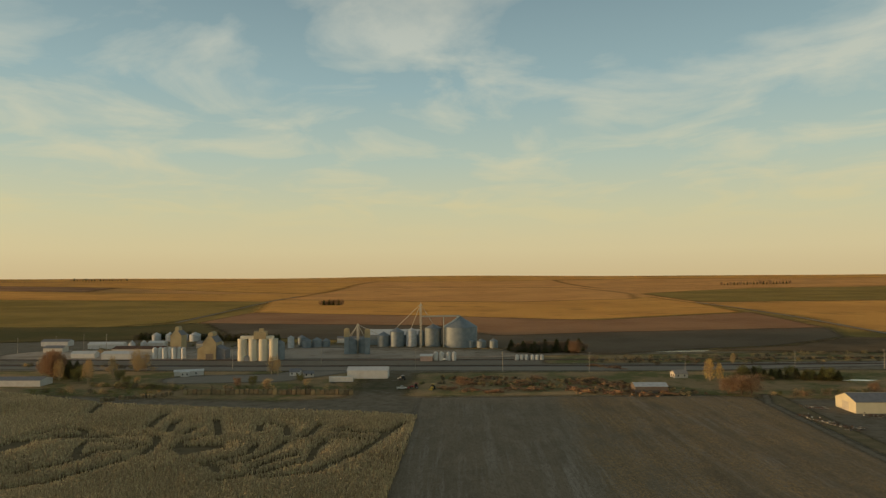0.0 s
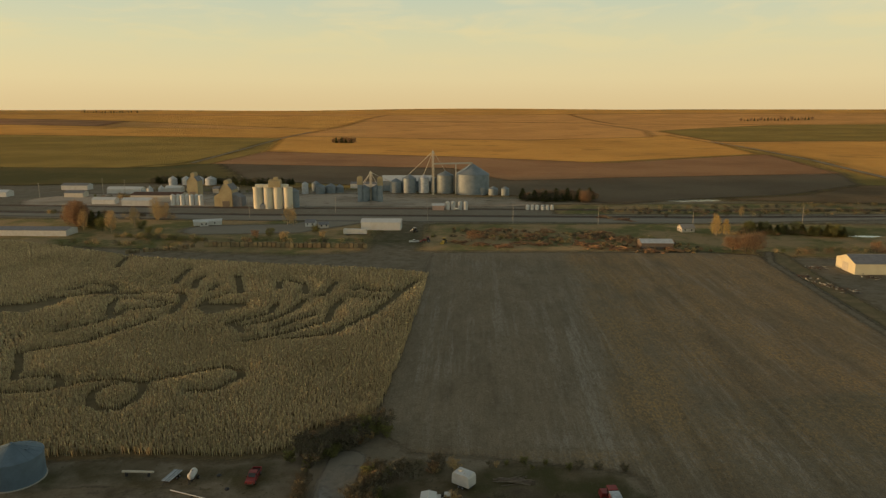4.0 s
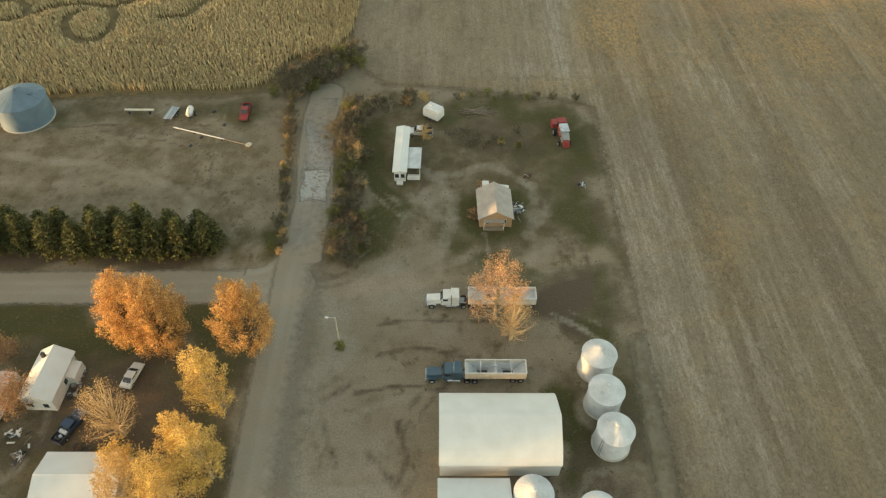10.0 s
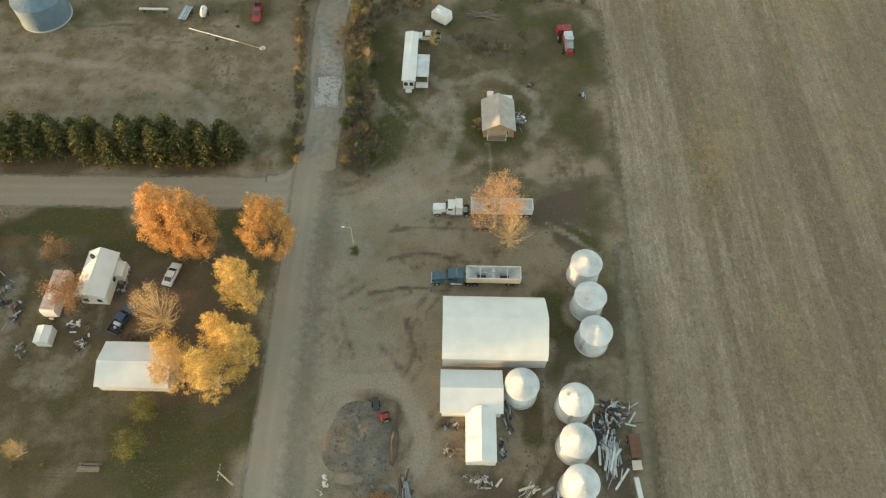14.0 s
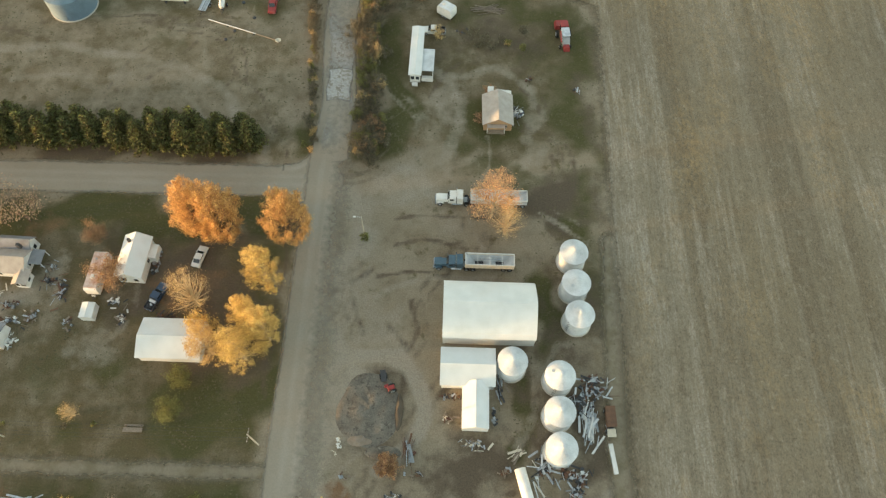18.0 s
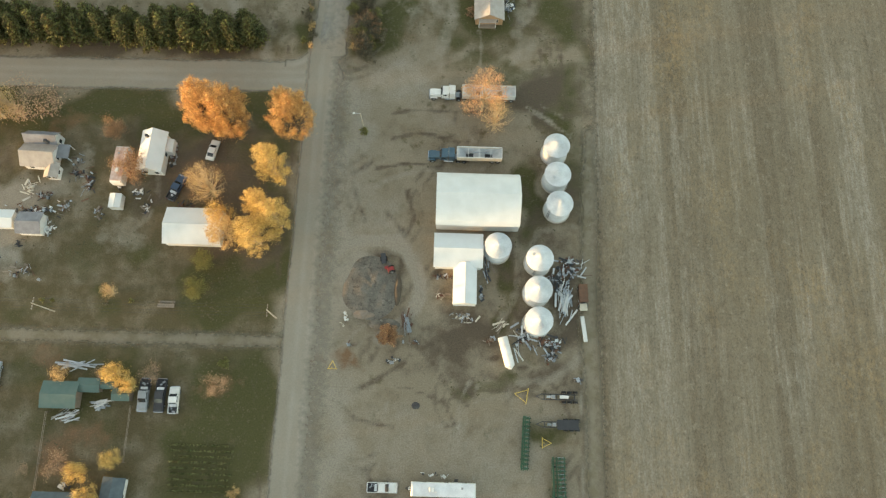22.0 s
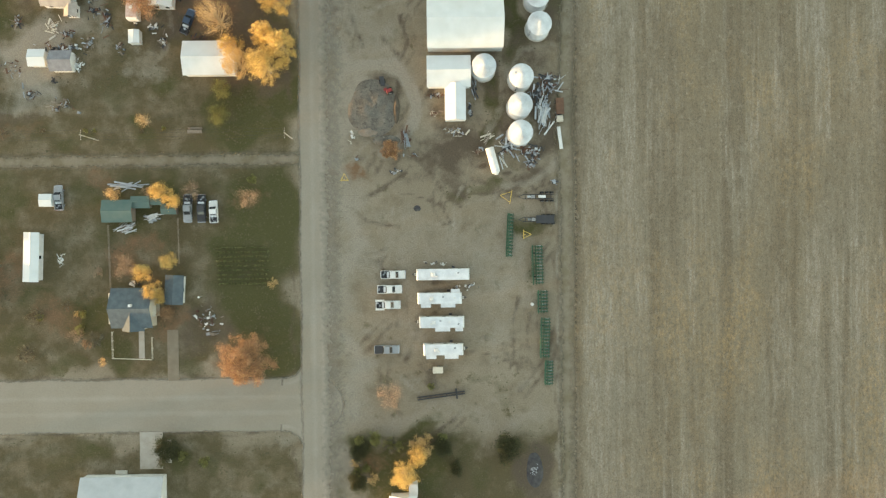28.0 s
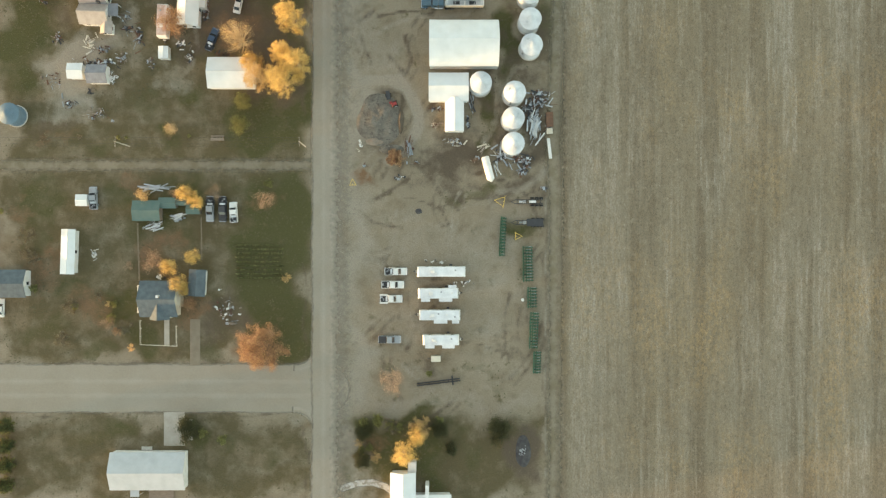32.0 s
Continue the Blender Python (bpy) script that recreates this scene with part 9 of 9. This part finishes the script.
# buildings between the field and the railway
shed("long_white_shed", -67, -43, 410, 420, 4.8, 6.4, "long white metal storage shed", M_WHITE_METAL, M_WHITE_METAL, door=(("S", -4, 4, 4),))
_b = thing("van_trailer", -67.8, 394, 0, "white box trailer parked in the yard", "trailer")
part("box", Shape().box(0, 0, 2.2, 13.6, 2.6, 2.8), M_WHITE_PAINT, _b)
part("undercarriage", Shape().box(0, 0, 0.7, 12.8, 1.4, 0.3), M_DARK, _b)
for _s in (-1, 1):
    for _wx in (-5.2, -4.0):
        wheel_on(_b, _wx, _s * 1.1, 0.5, 0.4)
    part("landing_leg", Shape().rod((4.2, _s * 0.7, 0), (4.2, _s * 0.7, 0.8), 0.08), M_DARK, _b)
shed("open_barn", 89, 105.5, 358, 367, 3.4, 4.8, "grey-roofed open-fronted pole barn", M_WOOD, M_GALV)
shed("yellow_barn", 170.5, 232, 305.5, 322, 4.9, 7.6, "long metal barn with yellow sunlight on its walls and a grey roof", M_SUNLIT_CLAD, M_GREY_ROOF, door=(("S", -12, 6, 4.2), ("S", 6, 6, 4.2), ("W", 0, 5, 4.0)), trim=M_CREAM)
_b = thing("roof_ventilator", 202, 314, 0, "white box ventilator on a barn roof", "ventilator", z=7.5)
part("box", Shape().box(0, 0, 0.7, 2.0, 2.0, 1.6), M_WHITE_PAINT, _b)
house("far_mobile_home", -167, 426, 18, "pale mobile home in an open yard", [(-9, 8, -2.4, 2.4, 2.8, 3.6, "x"), (-5, 0, -6, -2.4, 2.6, 3.2, "y")], M_WHITE_PAINT, M_WHITE_METAL, category="mobile home")
house("far_cottage", -101, 424, 0, "small pale house beside brush", [(-3, 3, -2.6, 2.6, 2.6, 4.2, "x")], M_WHITE_PAINT, M_GREY_ROOF)
house("far_cottage", -92, 419, 20, "small pale outbuilding beside brush", [(-3, 3, -2.6, 2.6, 2.2, 3.4, "x")], M_SIDING, M_GREY_ROOF)
house("far_cottage", 128, 412, 10, "small tan house beside the road", [(-4, 4, -3, 3, 2.6, 4.4, "x")], M_SIDING, M_TAN_ROOF)
shed("low_barn", -285, -235, 384, 396, 3.4, 4.6, "long low white-sided barn", M_WHITE_PAINT, M_GREY_ROOF)
for _x, _y, _w, _d, _e, _l in ((-254, 512, 22, 9, 4.2, "low white elevator office"), (-284, 520, 18, 7, 3.4, "low white storage building"), (-300, 585, 30, 9, 4.0, "long white storage building"), (-330, 560, 16, 9, 3.6, "small tan town building"), (-262, 596, 14, 9, 3.8, "small white town building"), (-358, 610, 24, 10, 4.2, "long pale town building"), (-250, 540, 40, 16, 5.0, "rust-roofed storage building"), (-214, 590, 20, 10, 4.0, "small grey storage shed"), (-168, 580, 18, 9, 4.2, "small grey storage shed"), (-400, 560, 26, 10, 4.0, "long white town building"), (-98, 628, 26, 8, 4.2, "long pale shed behind the yard")):
    shed("town_building", _x - _w / 2, _x + _w / 2, _y - _d / 2, _y + _d / 2, _e, _e + 1.6, _l + " near the elevators", M_WHITE_PAINT if "white" in _l or "pale" in _l else M_SIDING, M_RUST if "rust" in _l else M_WHITE_METAL if "white" in _l else M_GREY_ROOF)
for _x, _y, _r in ((-286, 648, 4.0), (-274, 650, 4.0), (-262, 652, 4.4), (-250, 650, 5.2), (-262, 570, 2.6), (-270, 566, 2.6)):
    grain_bin(_x, _y, _r, 6.0, 8.4, "steel bin at the edge of town", M_GALV, "edge bins", plinth=False)

# machines in the yard by the field
pickup(-31.5, 372, 10, M_WHITE_PAINT, "white pickup in the far yard", "old")
for _x, _y, _m, _l in ((-24.5, 374, M_RED_PAINT, "red farm tractor in the far yard"), (-15.0, 371, M_YELLOW_PAINT, "yellow loader in the far yard"), (172.7, 274, M_RED_PAINT, "red farm machine beside the track"), (152.5, 237, M_YELLOW_PAINT, "yellow loader beside the track"), (-34, 404, M_WHITE_PAINT, "white farm machine in the far yard")):
    _b = thing("farm_tractor", _x, _y, (_x * 7) % 360, _l, "tractor")
    part("hood", Shape().box(1.3, 0, 1.35, 2.0, 0.9, 0.9, taper=0.9), _m, _b)
    part("cab", Shape().box(-0.5, 0, 2.0, 1.5, 1.5, 1.6, taper=0.9), M_GLASS_DARK, _b)
    part("cab_roof", Shape().box(-0.5, 0, 2.86, 1.7, 1.7, 0.14), _m, _b)
    part("bucket", Shape().box(3.6, 0, 0.6, 0.8, 2.0, 0.7), _m, _b)
    part("loader_arm", Shape().rod((0.6, 0.7, 1.5), (3.4, 0.7, 0.7), 0.1).rod((0.6, -0.7, 1.5), (3.4, -0.7, 0.7), 0.1), _m, _b)
    for _s in (-1, 1):
        wheel_on(_b, -0.8, _s * 1.0, 0.85, 0.5)
        wheel_on(_b, 2.0, _s * 0.85, 0.5, 0.35)

# rows of old bales along the field edge
_bale = thing("straw_bale", -142, 357, 2, "big weathered straw bale in a long row", "straw bale", "bale rows")
part("bale", Shape().box(0, 0, 1.2, 2.2, 1.6, 2.5, taper=0.94), M_BALE, _bale)
part("top_bale", Shape().box(0.1, 0, 2.75, 2.0, 1.5, 0.6, 6, taper=0.9), M_BALE, _bale)
_rng = random.Random(12)
for _i in range(1, 36):
    copy_thing(_bale, pose(-142 + _i * 2.45, 357 - 0.02 * _i + _rng.uniform(-0.4, 0.4), -0.05 - 0.4 * _rng.random(), 0, 0, _rng.uniform(-6, 8)))
for _i in range(14):
    copy_thing(_bale, pose(-176 + _i * 2.1 + _rng.uniform(-0.6, 0.6), 340 + 14 * (_i / 14) + _rng.uniform(-3, 3), -0.8 - 0.6 * _rng.random(), 0, 0, _rng.uniform(0, 180)))


def log_heap(x, y, rx, ry, n, label, seed):
    rng = random.Random(seed)
    b = thing("log_heap", x, y, 0, label, "log heap")
    for i in range(n):
        px, py, a, l = rng.gauss(0, rx * 0.5), rng.gauss(0, ry * 0.5), rng.uniform(0, 6.28), rng.uniform(1.5, 4.0)
        z = 0.2 + 1.5 * rng.random() * max(0, 1 - abs(px) / rx)
        part("log", Shape().rod((px - math.cos(a) * l / 2, py - math.sin(a) * l / 2, z), (px + math.cos(a) * l / 2, py + math.sin(a) * l / 2, z + rng.uniform(-0.15, 0.4)), rng.uniform(0.2, 0.42), rng.uniform(0.12, 0.3), 6), M_LOG, b)
    return b


for _i, (_x, _y, _rx) in enumerate(((-8, 372, 6), (6, 366, 8), (18, 362, 5), (28, 370, 6), (38, 368, 7), (60, 369, 6), (68, 360, 8), (80, 356, 8), (92, 351, 6), (104, 353, 6), (100, 452, 6), (88, 462, 5))):
    log_heap(_x, _y, _rx, 3.2, 34, "heap of brown cut logs and brush", 70 + _i)
for _i, (_x, _y, _rx) in enumerate(((146, 300, 4), (148, 290, 5), (153, 276, 6), (150, 283, 3), (160, 318, 5), (175, 300, 4))):
    scrap_pile(_x, _y, _rx, 4, 26, "old farm machinery and scrap beside the track", 80 + _i, (M_RUST, M_DARK, M_CREAM, M_RUST), (0.8, 3.0))
road("road_east_track", [(152, 352), (144, 330), (140.5, 275), (137.5, 225), (136, 180), (148, 60)], 1.3, 0.06, "dirt track down the east side of the field", 5.0, 1.6, M_LANE)
patch("grass_strip", [(146, 352), (158, 352), (153, 300), (149, 240), (146, 180), (139, 180), (142, 240), (145, 300)], 0.03, soil("ditch_grass", [((0.165, 0.138, 0.072),), ((0.23, 0.175, 0.098), "", 0.2, 0.45, 0.6)], cover=True), "dark weedy strip along the east track", 3)
road("road_far_yard", [(-160, 408), (-110, 415), (-80, 450)], 14, 0.03, "bare dirt yard by the far houses", 14, 4.0)
tagged(new("water", Shape().add([(138, 555, 0.06), (150, 546, 0.06), (166, 543, 0.06), (190, 547, 0.06), (197, 552, 0.06), (182, 563, 0.06), (158, 561, 0.06)], [(0, 1, 2, 3, 4, 5, 6)]).mesh("water", M_WATER)), "pale strip of still water in a field", "pond", "", "structure")
tagged(new("water", Shape().add([(215, 398, 0.06), (228, 396, 0.06), (236, 400, 0.06), (222, 402, 0.06)], [(0, 1, 2, 3)]).mesh("water", M_WATER)), "small pale puddle in the grass", "pond", "", "structure")

def far_brush(x0, y0, x1, y1, n, wide, seed, weights, size=(0.7, 1.3), group=""):
    """A far strip of brush: many small clumps of leaves, one mesh for each colour."""
    rng = np.random.default_rng(seed)
    k = (np.arange(n) + rng.random(n)) / n
    c = np.stack([x0 + (x1 - x0) * k + rng.normal(0, wide, n), y0 + (y1 - y0) * k + rng.normal(0, wide * 0.6, n)], -1)
    s = rng.uniform(*size, n)
    kind = rng.choice(4, n, p=np.array(weights) / sum(weights))
    for q, m in enumerate((M_BRUSH, M_RUSSET_LEAF, M_OLIVE_LEAF, M_TAN_LEAF)):
        cc, ss = c[kind == q], s[kind == q]
        if not len(cc):
            continue
        per = 150
        P = np.repeat(np.concatenate([cc, np.zeros((len(cc), 1))], 1), per, 0)
        r = np.repeat(ss, per)[:, None]
        d = rng.normal(0, 1, P.shape) * np.array([0.75, 0.75, 0.55])
        P = P + d * r + np.array([0, 0, 1.0]) * r
        P[:, 2] = np.maximum(P[:, 2], 0.1)
        tagged(new("brush", leaf_mesh("brush", P, 0.1, 0.24, m, rng)), ("brown dry brush", "russet brush", "dull olive brush", "tan dry weeds")[q] + " in a far strip", "brush", "", "stuff")


# far trees
tree("russet", 140, 351, "broad russet tree clump at the field edge", 2.0, tall=0.75)
tree("russet", 146, 354, "broad russet tree clump at the field edge", 2.1, tall=0.72)
tree("russet", 134, 353, "broad russet tree clump at the field edge", 1.7, tall=0.75)
tree("gold_b", 141, 398, "golden spreading poplar clump", 0.85)
tree("gold_a", 146, 396, "golden upright poplar clump", 0.7)
_rng = random.Random(21)
for _i in range(18):
    tree("pine_c" if _i % 3 else "olive", 164 + _i * 2.8, 410 - _i * 0.8 + _rng.uniform(-2, 2), "dark evergreen in a far hedge row", _rng.uniform(0.7, 1.0) * (1.0 if _i % 3 else 1.5), group="far hedge")
for _i in range(12):
    tree("pine_c" if _i % 2 else "shrub_brown", 42 + _i * 2.6, 541 + _rng.uniform(-2, 2), "dark tree in a row beyond the railway", _rng.uniform(0.8, 1.1) * (1 if _i % 2 else 2.0), group="railway trees")
tree("russet", 87, 536, "brown rounded tree beyond the railway", 1.6)
tree("russet", 91, 538, "brown rounded tree beyond the railway", 1.4)
for _i in range(48):
    tree("pine_c" if _i % 3 else "shrub_brown", -308 + _i * 2.9, 655 + 12 * math.sin(_i * 0.13) + _rng.uniform(-2, 2), "dark shelterbelt tree behind the town", _rng.uniform(0.8, 1.1) * (1 if _i % 3 else 2.2), group="town shelterbelt")
for _x, _y, _k, _s in ((-250, 420, "russet_big", 1.2), (-244, 412, "russet", 1.8), (-234, 411, "pine_b", 1.3), (-231, 414, "pine_a", 1.3), (-218, 405, "bare", 0.9), (-212, 420, "tan", 1.0), (-216, 456, "bare", 1.0), (-206, 440, "tan", 0.9), (-262, 430, "bare", 0.9), (-120, 452, "bare", 0.7), (-117, 428, "tan", 0.9), (-112, 424, "tan", 0.8), (-116, 386, "olive", 1.0), (-122, 378, "russet", 0.9), (-104, 372, "fruit", 1.4), (-200, 404, "olive", 1.2), (-190, 392, "olive", 0.9), (-182, 388, "fruit", 1.1),
                       (0, 376, "russet", 1.0), (182, 470, "tan", 0.6), (252, 395, "tan", 0.7), (246, 340, "russet", 0.8), (206, 352, "russet", 1.0), (220, 350, "russet", 1.1), (228, 356, "olive", 1.0), (-84, 380, "fruit", 1.1), (-92, 398, "olive", 0.9)):
    tree(_k, _x, _y, "far autumn tree beside the town", _s)
far_brush(-130, 372, -60, 372, 22, 4, 31, (4, 1, 5, 2), (0.8, 1.6), "far brush")
far_brush(-20, 388, 120, 384, 34, 7, 32, (4, 2, 4, 3), (0.6, 1.3), "far brush")
far_brush(120, 470, 300, 485, 26, 6, 33, (4, 3, 2, 3), (0.8, 1.6), "railway brush")
far_brush(-205, 385, -150, 372, 18, 4, 34, (5, 0, 5, 2), (0.8, 1.5), "far brush")
far_brush(150, 345, 240, 362, 18, 5, 35, (4, 3, 3, 3), (0.8, 1.6), "far brush")
far_brush(-170, 326, -40, 304, 26, 1.4, 36, (3, 3, 1, 4), (0.5, 0.9), "corn edge brush")
for _i in range(9):
    tree("pine_b" if _i % 2 else "russet", -275 + _i * 5.0, 1371 + _rng.uniform(-6, 6), "far farmstead tree on the plain", _rng.uniform(1.0, 1.5) * (1 if _i % 2 else 1.4), group="farmstead trees").location.z = land(-255.0, 1371.0) - 0.4
for _i in range(22):
    _x = 1010 + _i * 12.5
    tree("pine_b" if _i % 3 else "russet", _x, 2709, "far shelterbelt tree on the plain", _rng.uniform(1.0, 1.6) * (1 if _i % 3 else 1.8), group="far shelterbelt").location.z = land(_x, 2709.0) - 0.4
for _i in range(20):
    _x = -2230 + _i * 17.0
    tree("pine_b" if _i % 3 else "russet", _x, 3926, "far farm tree on the horizon", _rng.uniform(1.4, 2.2), group="horizon trees").location.z = land(_x, 3926.0) - 0.5

# log and brush yards north of the stubble
for _i, (_x, _y, _rx, _ry, _n) in enumerate(((4, 392, 9, 12, 46), (14, 410, 7, 8, 34), (34, 386, 8, 16, 50), (44, 405, 6, 8, 30), (66, 392, 9, 12, 56), (82, 384, 11, 10, 56), (98, 372, 10, 8, 46), (76, 402, 9, 7, 40), (72, 366, 9, 7, 40))):
    log_heap(_x, _y, _rx, _ry, _n, "broad heap of brown cut logs and brush", 170 + _i)
far_brush(93, 496, 330, 530, 70, 5, 41, (6, 3, 0, 4), (0.9, 1.7), "railway brush")
far_brush(110, 480, 320, 505, 40, 4, 42, (5, 4, 0, 4), (0.7, 1.3), "railway brush")
far_brush(-225, 365, -150, 352, 26, 5, 43, (6, 1, 4, 3), (0.9, 1.8), "far brush")
far_brush(165, 348, 215, 350, 14, 3, 44, (3, 5, 1, 3), (1.2, 2.0), "far brush")
for _i in range(14):
    tree("russet" if _i % 2 else "pine_c", 40 + _i * 4.4, 545 + _rng.uniform(-4, 4), "autumn tree in a clump behind the bins", _rng.uniform(1.0, 1.5), group="railway trees")

for _k, (_a, _b, _c, _d, _n) in enumerate(((-6, 410, 20, 385, 60), (24, 412, 48, 372, 60), (60, 402, 112, 366, 130), (66, 364, 118, 354, 50))):
    far_brush(_a, _b, _c, _d, _n, 5, 50 + _k, (6, 5, 0, 5), (0.5, 0.9))
far_brush(-198, 384, -150, 368, 40, 4, 60, (4, 0, 6, 2), (0.9, 1.6))
far_brush(-300, 470, -200, 450, 40, 8, 61, (6, 3, 2, 4), (0.9, 1.7))
for _x, _y, _k, _s in ((-242, 411, "russet_big", 1.25), (-236, 404, "tan", 1.0), (-214, 395, "tan", 1.1), (-209, 447, "bare", 1.1), (-205, 450, "tan", 0.9), (-222, 400, "olive", 1.6)):
    tree(_k, _x, _y, "autumn tree by the far houses", _s)
far_brush(158, 409, 218, 397, 70, 2.2, 62, (2, 1, 9, 0), (1.3, 2.2))
far_brush(150, 400, 176, 402, 26, 3.0, 63, (4, 5, 3, 2), (1.0, 1.9))
far_brush(-310, 560, -236, 540, 60, 9, 64, (6, 2, 4, 3), (0.8, 1.6))
far_brush(-300, 610, -200, 590, 50, 8, 65, (6, 2, 4, 3), (0.8, 1.6))
far_brush(90, 486, 330, 500, 90, 3, 66, (5, 6, 0, 4), (0.6, 1.2))
